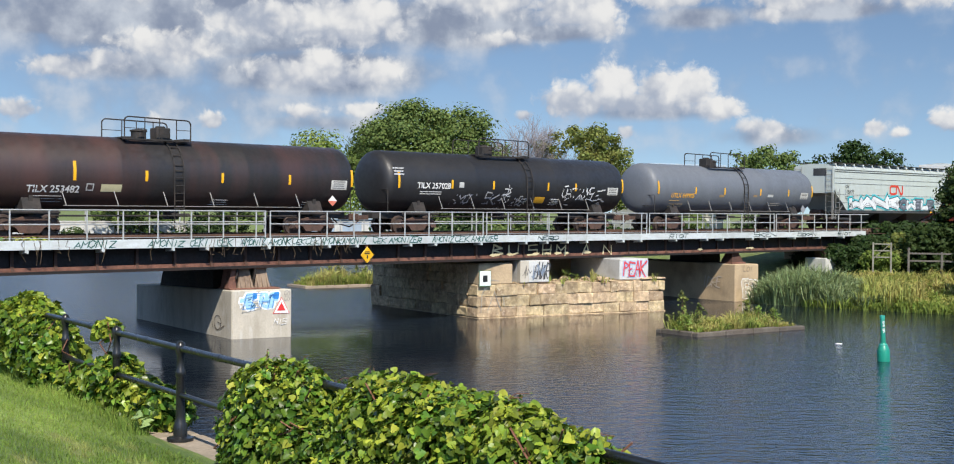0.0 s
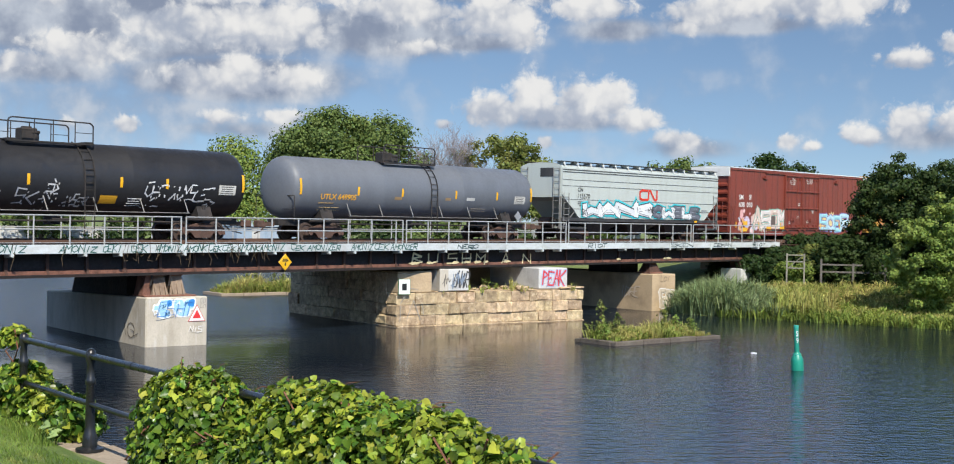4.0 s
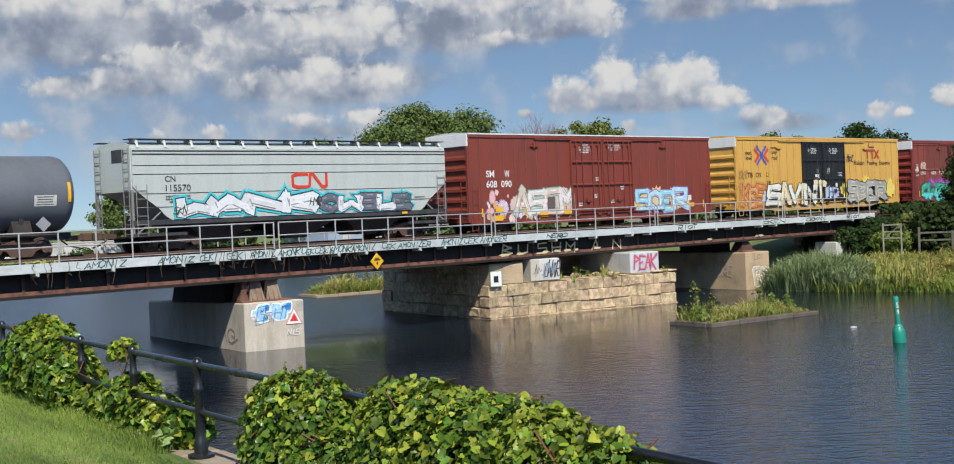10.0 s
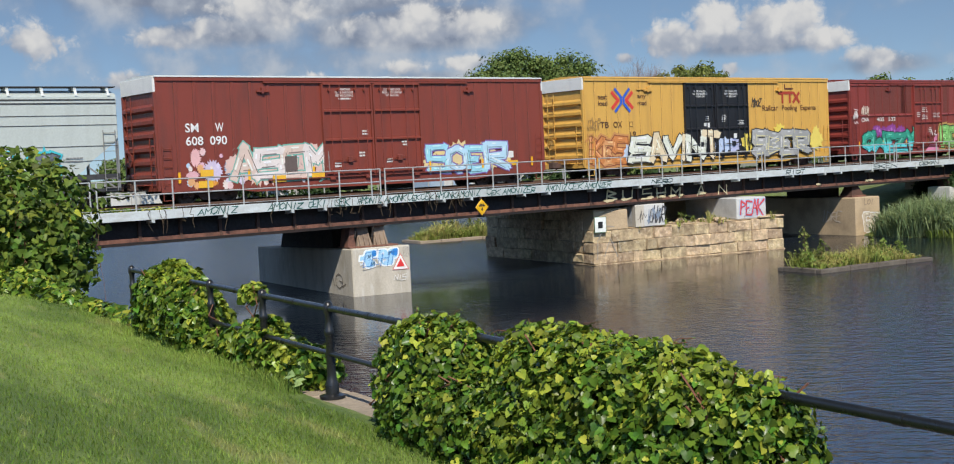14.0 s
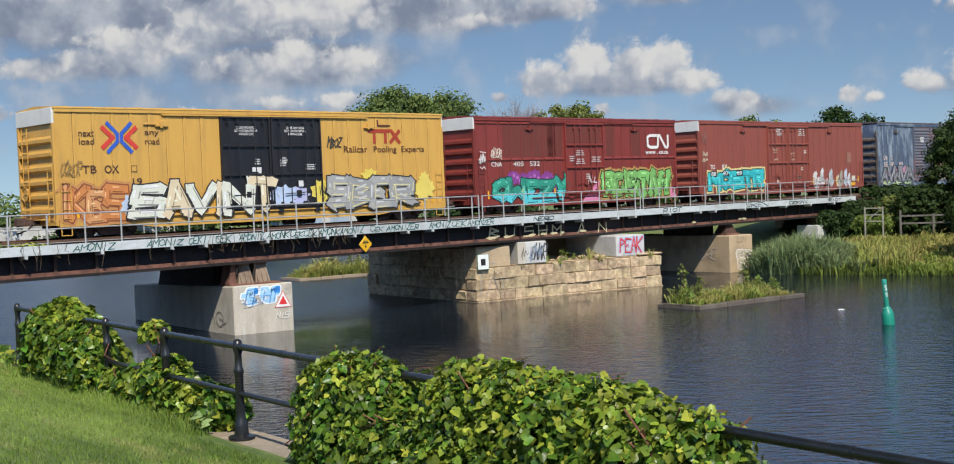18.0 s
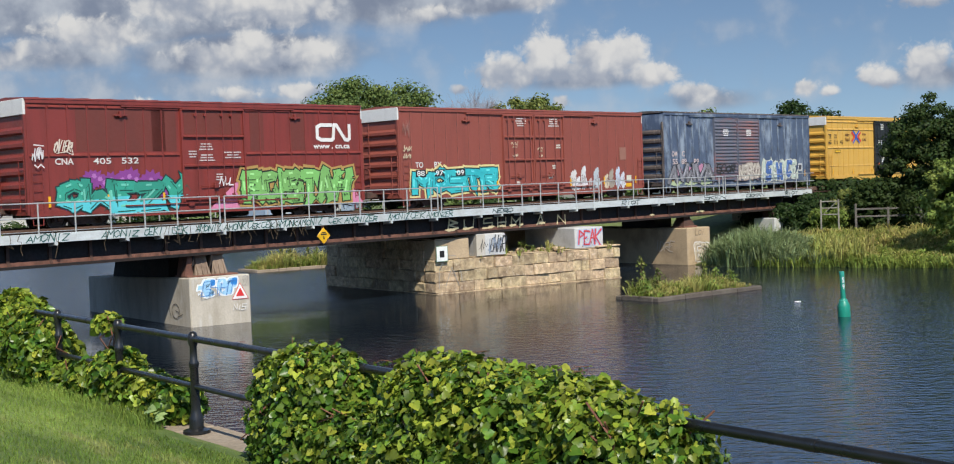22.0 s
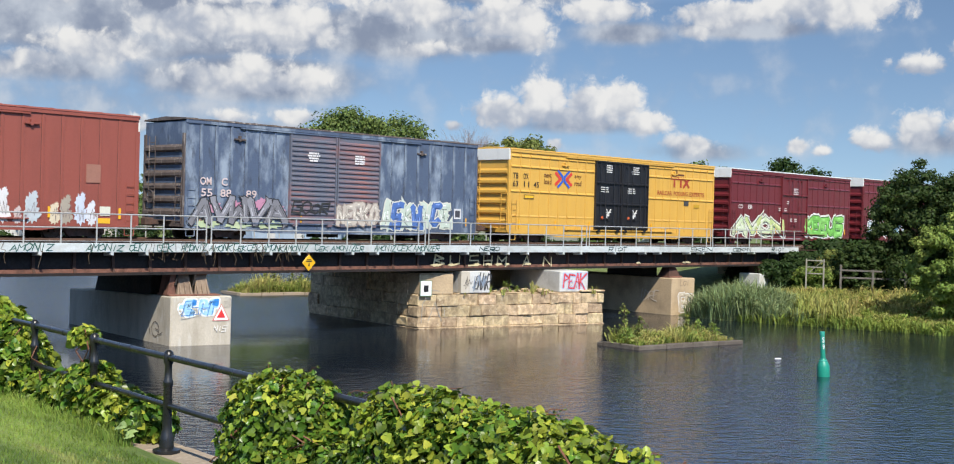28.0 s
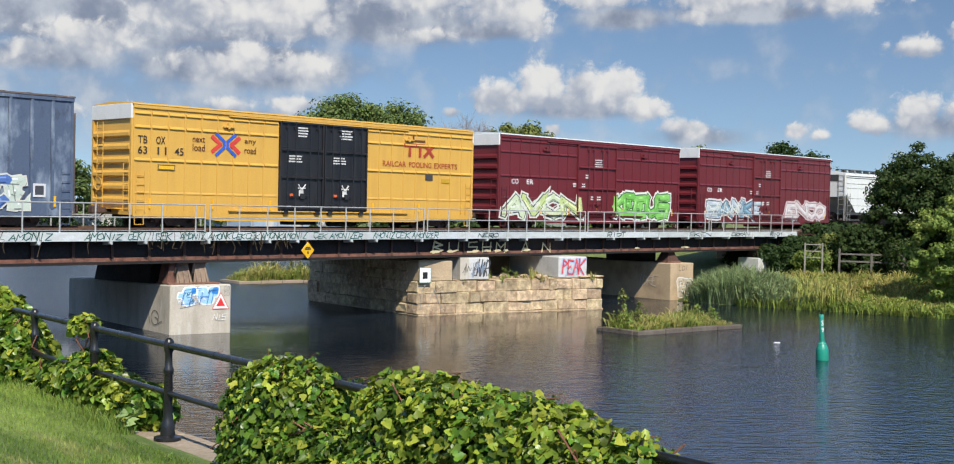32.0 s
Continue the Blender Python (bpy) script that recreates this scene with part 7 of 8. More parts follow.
def vine_mass(name, label, lumps, count, size, m=FENCE, yellow=0.03, stems=14, mat_=None):
    """A mass of climbing vine; lumps: (along, out, height, half length, half width, half height)."""
    ob = thing(name, m, label, "vine")
    lumps = np.array(lumps, float)
    vol = lumps[:, 3] * lumps[:, 4] + lumps[:, 3] * lumps[:, 5] + lumps[:, 4] * lumps[:, 5]
    pick = RN.choice(len(lumps), count, p=vol / vol.sum())
    u = unit(count)
    u[:, 2] = np.where(u[:, 2] < -0.5, -u[:, 2], u[:, 2])
    rad = 1 - np.abs(RN.normal(0, 0.22, count))
    rad = np.where(RN.random(count) < 0.06, 1 + RN.random(count) * 0.09, rad)
    wob = 1 + 0.18 * np.sin(u[:, 0] * 11 + pick) * np.sin(u[:, 2] * 9 + 2 * pick)
    c = lumps[pick, :3] + u * lumps[pick, 3:] * np.minimum(rad * wob, 1.07)[:, None]
    c[:, 2] = np.maximum(c[:, 2], -0.05 + RN.random(count) * 0.15)
    nn = u / lumps[pick, 3:] * lumps[pick, 3:].min(1, keepdims=True) + 1.0 * unit(count) + np.array([.1, -.25, .45])
    tip = unit(count) + np.array([0, 0, -.5]) + 0.4 * u
    sz = size * RN.uniform(0.45, 1.25, count)
    # yellowed leaves thicken towards the top, which also brightens the sunlit crest
    y = RN.random(count) < yellow * np.clip(1.2 + 2.2 * u[:, 2], .1, 3)
    # lighter copy of the leaves near the top, where sunlight falls
    sunlit = ~y & (RN.random(count) < np.clip((c[:, 2] / c[:, 2].max() - .5) * 1.5, .04, .6)) & (rad > .85) & (mat_ is None)
    if sunlit.any():
        part("young_leaves", leaf_mesh("young_leaves", c[sunlit], nn[sunlit], tip[sunlit], sz[sunlit] * .85, VINE_CREST), VINE_CREST, ob, "yellow-green leaves along the crest, sunlight in their colour", smooth=True, kind="stuff")
    y_ = y | sunlit
    part("leaves", leaf_mesh("leaves", c[~y_], nn[~y_], tip[~y_], sz[~y_], VINE), mat_ or VINE, ob, "dense lobed green leaves", smooth=True, kind="stuff")
    if y.any():
        part("yellow_leaves", leaf_mesh("yellow_leaves", c[y], nn[y], tip[y], sz[y], VINE_Y), VINE_Y, ob, "scattered yellowed leaves", smooth=True, kind="stuff")
    g = G()
    r = random.Random(count)
    for _ in range(stems):
        l = lumps[r.randrange(len(lumps))]
        x, o = l[0] + r.uniform(-.8, .8) * l[3], l[1] + r.uniform(-.6, .3) * l[4]
        p = [(x, o, -0.05)]
        top = l[2] + l[5] * r.uniform(.5, 1.02)
        for k in range(5):
            p.append((x + r.uniform(-.18, .18), o + r.uniform(-.12, .12), top * (k + 1) / 5))
        g.pipe(p, .007 if size < .2 else .02, 5)
    part("stem_work", g, STEM, ob, "thin brown climbing stems", kind="stuff")
    return ob


def shoots(ob, spots, m_size):
    """Young shoots that stand out of the mass."""
    cs, ns, ts, ss = [], [], [], []
    g = G()
    r = random.Random(5)
    for x, o, z, dx, do, dz in spots:
        p0, p1 = Vector((x, o, z)), Vector((x + dx, o + do, z + dz))
        g.pipe([p0, (p0 + p1) / 2 + Vector((0, 0, .03)), p1], .003, 5)
        for k in range(7):
            cs.append(p0.lerp(p1, (k + 1) / 7))
            ns.append((r.uniform(-.6, .6), r.uniform(-1, .2), r.uniform(.1, 1)))
            ts.append((r.uniform(-1, 1), r.uniform(-1, 1), r.uniform(-1, .3)))
            ss.append(m_size * (1 - k / 9))
    part("shoot_leaves", leaf_mesh("shoot_leaves", cs, ns, ts, ss, VINE), VINE, ob, kind="stuff")
    part("shoot_stem", g, STEM, ob, kind="stuff")


hedge = vine_mass("vine_hedge", "thick bright green grape vine smothering the quay railing", [
    (1.66, -.05, .1, .3, .22, .3), (2.0, -.08, .46, .4, .34, .46), (2.4, -.1, .56, .45, .38, .46), (2.76, -.08, .48, .34, .36, .48), (2.6, -.18, .25, .75, .42, .42), (3.3, -.2, .25, .55, .4, .42),
    (3.98, -.1, .6, .38, .4, .48), (4.5, -.12, .62, .6, .45, .48), (5.1, -.12, .6, .6, .45, .48), (5.65, -.1, .56, .5, .42, .48), (6.1, -.05, .46, .35, .38, .5), (4.4, -.22, .28, .9, .5, .46), (5.4, -.22, .26, .9, .5, .46)], 46000, .056, yellow=.03, stems=110)
shoots(hedge, [(1.9, 0, .92, -.08, .05, .12), (2.5, 0, .98, .12, .05, .1), (2.9, .1, .88, .18, .1, .04), (4.1, .1, 1.02, .15, .1, .08), (3.7, 0, .98, -.1, .05, .1), (5.2, 0, 1.0, .15, .1, .08), (5.0, .2, 1.0, .15, .12, .06), (5.9, .1, .9, .2, .1, .04), (6.2, .1, .8, .2, .1, .03)], .06)
vine_mass("vine_clump", "green and yellowing vine around the fence posts", [(-.85, .15, .12, .42, .28, .26), (-1.45, .12, .16, .46, .28, .27), (-2.05, .08, .26, .4, .3, .34), (-2.7, .1, .16, .46, .3, .28), (-2.1, 0, .87, .2, .14, .12), (-3.35, .1, .1, .45, .28, .28)], 9500, .075, yellow=.05)
vine_mass("vine_mound", "rounded mound of dense green vine on the railing", [(-4.5, .02, .4, .4, .4, .5), (-5.2, .04, .5, .5, .42, .58), (-5.8, .04, .44, .48, .42, .54), (-6.4, .15, .14, .42, .36, .34), (-3.9, .0, .3, .3, .36, .42)], 16000, .082, yellow=.025)
vine_mass("low_creeper", "low creeping vine and weeds at the lawn edge", [(-8.2, .15, -.05, 1.2, .3, .16), (-10.2, .1, -.05, 1.4, .35, .22), (-12.2, -.1, .0, 1.7, .5, .3), (-14, -.5, .1, 1.8, .8, .45)], 3000, .12, yellow=.04)
vine_mass("vine_thicket", "tall dark green thicket of vine and shrubs at the bridge end", [(-16.8, -.4, .9, 2.2, 1.8, 1.5), (-18.5, .2, 1.3, 2.4, 2.0, 1.7), (-20.5, -2.0, 1.3, 3.0, 2.4, 1.9), (-23, -.8, 1.6, 3, 2.4, 2.1), (-24, -4.5, 1.6, 3.5, 3.3, 2.2), (-17.0, .8, .5, 2.0, .9, 1.2), (-15.7, .2, .3, 1.5, .9, .8), (-28, -8, 1.6, 4, 4, 2.4)], 23000, .16, yellow=.012, stems=60, mat_=VINE_D)
vine_mass("deck_creeper", "straggling creeper hanging over the bridge deck", [(13.2, .5, 4.05, 2.6, .5, .22), (16.5, .55, 4.02, 2.4, .4, .16), (19, .6, 4.02, 1.2, .3, .12)], 1500, .16, m=BR, yellow=.12, stems=4)
g = G()
r_ = random.Random(77)
for k in range(60):
    s = 8 + abs(r_.gauss(0, 1)) * 9 if k < 36 else r_.uniform(26, 34)
    p = [(s, -.03, 4.1)]
    for j in range(4):
        p.append((s + r_.uniform(-.12, .12), -.05 + r_.uniform(-.05, .06), 4.05 - (j + 1) * r_.uniform(.08, .22)))
    g.pipe(p, .009, 4)
dead = thing("dead_tendril", BR, "dead grey tendrils hanging over the bridge edge", "vine")
part("tendril_tangle", g, DRY_STEM, dead, kind="stuff")


def blades(count, place, height, width, lean, material, name="blades"):
    """Grass or reed blades of two segments; place(k) gives the foot."""
    g = G()
    r = random.Random(count)
    for k in range(count):
        x, y, z = place(r)
        h, a = height(r), r.uniform(0, 6.28)
        l = r.uniform(.2, 1) * lean * h
        dx, dy = math.cos(a), math.sin(a)
        b = r.uniform(0, 6.28)
        wx, wy = width * math.cos(b), width * math.sin(b)
        n = len(g.v)
        g.v += [(x - wx, y - wy, z), (x + wx, y + wy, z), (x + dx * l * .35 + wx * .7, y + dy * l * .35 + wy * .7, z + h * .6), (x + dx * l * .35 - wx * .7, y + dy * l * .35 - wy * .7, z + h * .6), (x + dx * l, y + dy * l, z + h)]
        g.f += [(n, n + 1, n + 2, n + 3), (n + 3, n + 2, n + 4)]
    return g


def lawn_foot(r):
    d = r.random() ** 1.6
    w, o = 3.2 - 20 * d + r.uniform(-1, 1), -.36 - r.random() ** 1.3 * 7.5
    return w, o, lawn_z(w, o) - .004


grass = solo("lawn_grass", blades(85000, lawn_foot, lambda r: r.uniform(.02, .055), .0045, .9, BLADE), BLADE, FENCE, "short mown grass blades on the lawn", "grass", kind="stuff")
edge = solo("edge_weeds", blades(5200, lambda r: (r.uniform(-12, -.3), -.2 - abs(r.gauss(0, .08)), .0), lambda r: r.uniform(.06, .17), .005, .6, BLADE), BLADE, FENCE, "longer grass along the stone coping", "grass", kind="stuff")
PALE_LEAF = mat("pale_weed_leaf", (0.27, 0.37, 0.14), 0.6, fine=12, vary=0.15, bump=0, leaf=0.2)
pale = thing("burdock", FENCE, "pale broad-leaved weed beside the coping", "weed")
for k in range(6):
    a = k * 1.05
    part("leaf", leaf_mesh("leaf", [(-.42 + .05 * math.cos(a), -.24 + .05 * math.sin(a), .1 + .02 * k)], [(.3 * math.cos(a), -.6 + .3 * math.sin(a), .8)], [(math.cos(a), math.sin(a), .9)], [.09], VINE), PALE_LEAF, pale)


def bank_point(along, inland):
    """A point of the right bank by metres along its shore and inland."""
    d = Vector((.82, -.575, 0))
    p = Vector((15.6, 71.8, 0)) + d * along + Vector((.575, .82, 0)) * inland
    return p.x, p.y, ground_z(p.x, p.y)


def tufts(count, per, place, height, spread, width, name="blades"):
    """Tufts of arching blades; each tuft leans out from its own middle."""
    g = G()
    r = random.Random(count * 7 + per)
    for _ in range(count):
        x, y, z, k = place(r)
        h0 = height(r) * k
        for _ in range(per):
            a, q = r.uniform(0, 6.28), r.random() ** .7
            h, l = h0 * r.uniform(.55, 1.1), h0 * spread * q
            dx, dy = math.cos(a), math.sin(a)
            fx, fy = x + dx * l * .25, y + dy * l * .25
            b = r.uniform(0, 6.28)
            wx, wy = width * math.cos(b), width * math.sin(b)
            n = len(g.v)
            g.v += [(fx - wx * .6, fy - wy * .6, z - .1), (fx + wx * .6, fy + wy * .6, z - .1), (fx + dx * l * .3 + wx, fy + dy * l * .3 + wy, z + h * .62), (fx + dx * l * .3 - wx, fy + dy * l * .3 - wy, z + h * .62), (fx + dx * l, fy + dy * l, z + h * (1 - .35 * q))]
            g.f += [(n, n + 1, n + 2, n + 3), (n + 3, n + 2, n + 4)]
    return g


def reed_place(r):
    u = r.betavariate(1.5, 1.7) * 7.6 - 1.0
    x, y, z = bank_point(u, r.uniform(-.4, 3.2))
    return x, y, z, .5 + .5 * math.sin(max(0, min(1, (u + 1.6) / 6.2)) * math.pi) ** .6


def meadow_place(r):
    u, v = r.uniform(3.5, 26), abs(r.gauss(0, 1)) * 4.2
    x, y, z = bank_point(u, v)
    return x, y, z, .55 + .75 * abs(noise.noise((u * .35, v * .5, 7)) * 1.6)


solo("reeds", tufts(420, 26, reed_place, lambda r: r.uniform(1.3, 2.15), .8, .03), REED, Matrix(), "tall bluish green reeds at the water's edge", "reeds", kind="stuff")
solo("dry_reeds", tufts(60, 18, lambda r: (*bank_point(r.uniform(5.2, 8.2), r.uniform(-.3, 2)), 1), lambda r: r.uniform(1.2, 1.9), .4, .03), DRY, Matrix(), "straw-coloured dry reeds beside the green reeds", "reeds", kind="stuff")
solo("bank_grass", tufts(1300, 16, meadow_place, lambda r: r.uniform(.4, .85), .9, .035), DRY, Matrix(), "tall yellowing grass on the far bank", "grass", kind="stuff")
solo("bank_grass", tufts(1300, 18, lambda r: (*bank_point(r.uniform(3.0, 26), abs(r.gauss(0, 1)) * 4 - .2), 1), lambda r: r.uniform(.25, .55), 1.0, .05), MEADOW, Matrix(), "rough green grass on the far bank", "grass", kind="stuff")
solo("bank_grass", tufts(520, 14, lambda r: (*bank_point(r.uniform(1.0, 14), r.uniform(4.5, 8.2)), r.uniform(.6, 1.2)), lambda r: r.uniform(.4, .75), 1.1, .03), DRY, Matrix(), "tall seeding grass before the bank fence", "grass", kind="stuff")
solo("shore_grass", tufts(520, 14, lambda r: (*bank_point(r.uniform(2.5, 27), r.uniform(-.75, .4)), r.uniform(.5, 1.1)), lambda r: r.uniform(.35, .9), 1.0, .034), MEADOW, Matrix(), "ragged green grass hanging over the shore", "grass", kind="stuff")


# weeds and rubble on the stone ledge
LEDGE = BR @ pose(41.6, 0.5, 0, 0, 0, -12.5)
solo("ledge_weeds", tufts(60, 9, lambda r: (r.uniform(2.4, 11), r.uniform(.1, 1.6), 1.69, r.uniform(.3, 1) ** 2), lambda r: r.uniform(.3, .75), .7, .02), DRY, LEDGE, "dry weeds along the stone ledge", "weeds", kind="stuff")
for x_, y_, h_ in ((5.2, .6, .6), (6.1, .9, .35)):
    w_ = thing("ledge_sapling", LEDGE @ Matrix.Translation((x_, y_, 1.7)), "small leafy sapling growing on the stone ledge", "weed")
    part("leaves", leaf_mesh("leaves", np.c_[RN.normal(0, .1, 60), RN.normal(0, .1, 60), RN.random(60) * h_], unit(60) + np.array([0, -.3, .5]), unit(60), RN.uniform(.03, .08, 60), TREE_D), TREE_D, w_, kind="stuff")
    part("stem", G().rod((0, 0, 0), (0, 0, h_), .012, 5, .004), STEM, w_)
for k_ in range(9):
    q_ = random.Random(k_)
    s_ = q_.uniform(.1, .28)
    g_ = G().cbox(-s_, s_, -s_ * .7, s_ * .7, 0, s_ * .9, s_ * .3)
    g_.v = [(a + q_.uniform(-.03, .03), b + q_.uniform(-.03, .03), c) for a, b, c in g_.v]
    solo("rubble_stone", g_, STONE, LEDGE @ pose(4.4 + k_ * .48, .35 + q_.uniform(0, 1.2), 1.69, 0, 0, q_.uniform(0, 90)), "broken stone lying on the pier ledge", "stone", "rubble on the ledge")


KERB = mat("wet_dark_kerb", (0.10, 0.082, 0.065), 0.85, col2=(0.17, 0.15, 0.12), amount=0.6, scale=2, fine=14, vary=0.25, bump=0.4, rand=0.15)


def island(name, corner, ax, lx, ly, count, label, tall, KERB=KERB, lush=1.0):
    m = pose(corner[0], corner[1], 0, 0, 0, ax)
    ob = thing(name, m, label, "island", kind="structure")
    for a, b, c, d in ((0, lx, 0, .32), (0, lx, ly - .32, ly), (0, .32, .33, ly - .33), (lx - .32, lx, .33, ly - .33)):
        nseg = max(1, round(max(b - a, d - c) / 1.7))
        for k in range(nseg):
            if b - a > d - c:
                e0, e1 = a + (b - a) * k / nseg, a + (b - a) * (k + 1) / nseg
                part("kerb_slab", G().cbox(e0 + .01, e1 - .01, c, d, -1, .17 + r_.uniform(-.03, .02), .03), KERB, ob)
            else:
                e0, e1 = c + (d - c) * k / nseg, c + (d - c) * (k + 1) / nseg
                part("kerb_slab", G().cbox(a, b, e0 + .01, e1 - .01, -1, .17 + r_.uniform(-.03, .02), .03), KERB, ob)
    part("fill", G().box(.32, lx - .32, .32, ly - .32, -1, .12), SOIL, ob)
    def wild(r):
        x, y = r.uniform(.3, lx - .4), r.uniform(.35, ly - .4)
        k = .25 + 1.1 * max(0, .35 + noise.noise((x * .8 + corner[0], y * .8, 2))) + .35 * math.sin(math.pi * x / lx)
        return x, y, .12, k * lush

    solo("island_grass", tufts(count // 16, 16, wild, lambda r: r.uniform(.35, .8), 1.0, .016 * lush), DRY, m, "wild yellow-green grass on the small island", "grass", kind="stuff")
    solo("island_grass", tufts(count // 14, 14, wild, lambda r: r.uniform(.3, .55), 1.1, .024 * lush), MEADOW, m, "low green weeds on the small island", "grass", kind="stuff")
    for x, y, h in tall:
        t = thing("tall_weed", m @ Matrix.Translation((x, y, .1)), "tall leafy weed on the small island", "weed")
        n = 80
        zz = RN.random(n) ** .8
        c = np.c_[RN.normal(0, .16, n) * (1.15 - zz) * 2, RN.normal(0, .16, n) * (1.15 - zz) * 2, zz * h]
        part("leaves", leaf_mesh("leaves", c, unit(n) + np.array([0, -.3, .5]), unit(n), RN.uniform(.07, .14, n), TREE_B), TREE_B if h > .9 else TREE_D, t, kind="stuff")
        part("stem", G().rod((0, 0, 0), (0, 0, h), .015, 5, .005), STEM, t)


island("grass_island", (8.55, 52.4), 37, 6.9, 2.55, 3600, "low kerbed island with wild grass", ((.9, 1.8, 1.7), (1.4, 1.3, 1.2), (4.9, 1.7, 1.15), (5.2, 1.3, .9), (.5, 1.2, .8), (5.9, 1.0, .8)))
island("back_island", (-12.8, 81.67), 34, 6.3, 3.0, 2600, "low kerbed island behind the bridge", ((2.5, 1.5, 1.4), (4.5, 1.4, 1.3), (3.4, 1.8, 1.5), (5.2, 1.4, 1.2)), COPING, 1.6)


def tree(name, az_, dist, top, width, material, count, leaf, label, base=None, trunk=True, deep=None, low=0.22, n=22, fine=0):
    """A tree by bearing and distance from the quay; its crown is built of overlapping lobes of leaves."""
    x, y = dist * math.sin(radians(az_)), dist * math.cos(radians(az_))
    z0 = ground_z(x, y) if base is None else base
    ob = thing(name, pose(x, y, z0), label, "tree")
    h = top - z0
    r = random.Random(int(az_ * 10) + int(dist))
    lobes = []
    spray_n = fine or 0
    zc, hz = h * (low + (1 - low) * .42), h * (1 - low) * .53
    for k in range(spray_n):
        # many small sprays through a dome, the outer ones uneven
        u_ = Vector((r.gauss(0, 1), r.gauss(0, 1), r.gauss(0, 1))).normalized()
        a = math.atan2(u_.y, u_.x)
        bump_ = 1 + .05 * math.sin(3 * a + az_) + .05 * math.sin(5 * a + 6 * u_.z) + r.uniform(-.08, .05)
        q = r.uniform(.3, 1) ** .5 * .9 * bump_
        s = width * r.uniform(.045, .085)
        zz = max(zc + u_.z * hz * q, low * h)
        lobes.append((u_.x * width / 2 * q, u_.y * width / 2 * q * (deep or .8), zz, s * 1.3, s * 1.2, s * .85))
    for k in range(0 if spray_n else n):
        a, q = r.uniform(0, 6.28), r.uniform(0, 1)
        zz = low * h + (1 - low) * h * (.12 + .76 * q)
        rr = width / 2 * (math.sin(math.pi * (.22 + .62 * q)) ** .8) * r.uniform(.4, .86)
        s = width * r.uniform(.12, .25) * (22 / n) ** .5
        lobes.append((rr * math.cos(a), rr * math.sin(a) * (deep or .8), zz, s * 1.15, s * 1.1, min(s, h * .2)))
    if not spray_n:
        lobes.append((0, 0, h - width * .16, width * .2, width * .2, width * .16))
    lobes = np.array(lobes)
    lobes[:, 2] = np.minimum(lobes[:, 2], h - lobes[:, 5])
    pick = RN.integers(0, len(lobes), count)
    u = unit(count)
    rad = 1 - np.abs(RN.normal(0, .45 if spray_n else .2, count)) + np.where(RN.random(count) < .08, RN.random(count) * .15, 0)
    c = lobes[pick, :3] + u * lobes[pick, 3:] * rad[:, None]
    part("crown", leaf_mesh("crown", c, u + .42 * unit(count) + np.array([0, 0, .3]), unit(count), leaf * RN.uniform(.5, 1.3, count), material, .2, "clump"), material, ob, kind="stuff")
    if trunk:
        g = G().rod((0, 0, -.3), (r.uniform(-.3, .3), 0, h * .45), width * .028, 8, width * .018)
        for k in range(7):
            l = lobes[r.randrange(len(lobes))]
            g.rod((0, 0, h * r.uniform(.2, .45)), (l[0] * .8, l[1] * .8, l[2]), width * .012, 6, width * .004)
        part("trunk", g, BARK, ob)
    return ob


tree("maple_tree", -3.75, 138, 18.6, 20.0, TREE_A, 80000, .25, "broad green maple behind the railway", fine=420)
tree("small_tree", -8.8, 134, 14.0, 11.5, TREE_D, 16000, .25, "yellow-green tree behind the railway")
tree("small_tree", -12.6, 192, 11.5, 14, TREE_A, 9000, .34, "olive green tree on the far shore", fine=120)
tree("small_tree", -0.2, 139, 9.5, 9, TREE_A, 8000, .28, "low green tree behind the railway")
tree("small_tree", -16.8, 188, 13.9, 15, TREE_A, 14000, .34, "light green tree on the far shore", fine=150)
tree("small_tree", -21.8, 186, 8.2, 10, TREE_A, 3500, .4, "green tree on the far shore")
tree("poplar_tree", 3.8, 138, 16.2, 13.0, TREE_B, 16000, .26, "thin-crowned tree with yellowing leaves", fine=150)
tree("conifer", -0.75, 136, 11.6, 2.6, TREE_C, 1300, .3, "narrow dark conifer behind the railway")
tree("distant_tree", 12.0, 150, 14.2, 11, TREE_A, 9000, .3, "rounded green tree in the distance", fine=170)
tree("distant_tree", 15.8, 150, 14.2, 14, TREE_C, 12000, .3, "dark green tree in the distance", fine=170)
tree("distant_tree", 8.4, 150, 9.2, 7, TREE_A, 2600, .4, "low green tree in the distance")
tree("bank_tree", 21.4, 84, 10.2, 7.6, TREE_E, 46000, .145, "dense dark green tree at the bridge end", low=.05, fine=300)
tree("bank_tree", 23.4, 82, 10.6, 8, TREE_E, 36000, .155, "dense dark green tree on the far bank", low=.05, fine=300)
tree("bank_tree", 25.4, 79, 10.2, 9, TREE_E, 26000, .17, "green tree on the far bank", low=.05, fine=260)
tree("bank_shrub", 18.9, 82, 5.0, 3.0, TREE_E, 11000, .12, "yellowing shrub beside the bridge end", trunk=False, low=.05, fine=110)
tree("bank_shrub", 17.8, 83, 4.2, 2.2, TREE_B, 3200, .16, "olive shrub beside the bridge end", trunk=False, low=.05, n=52)
tree("bank_shrub", 22.9, 72, 7.6, 5.4, TREE_D, 26000, .12, "light green shrub on the far bank", low=.03, trunk=False, fine=140)
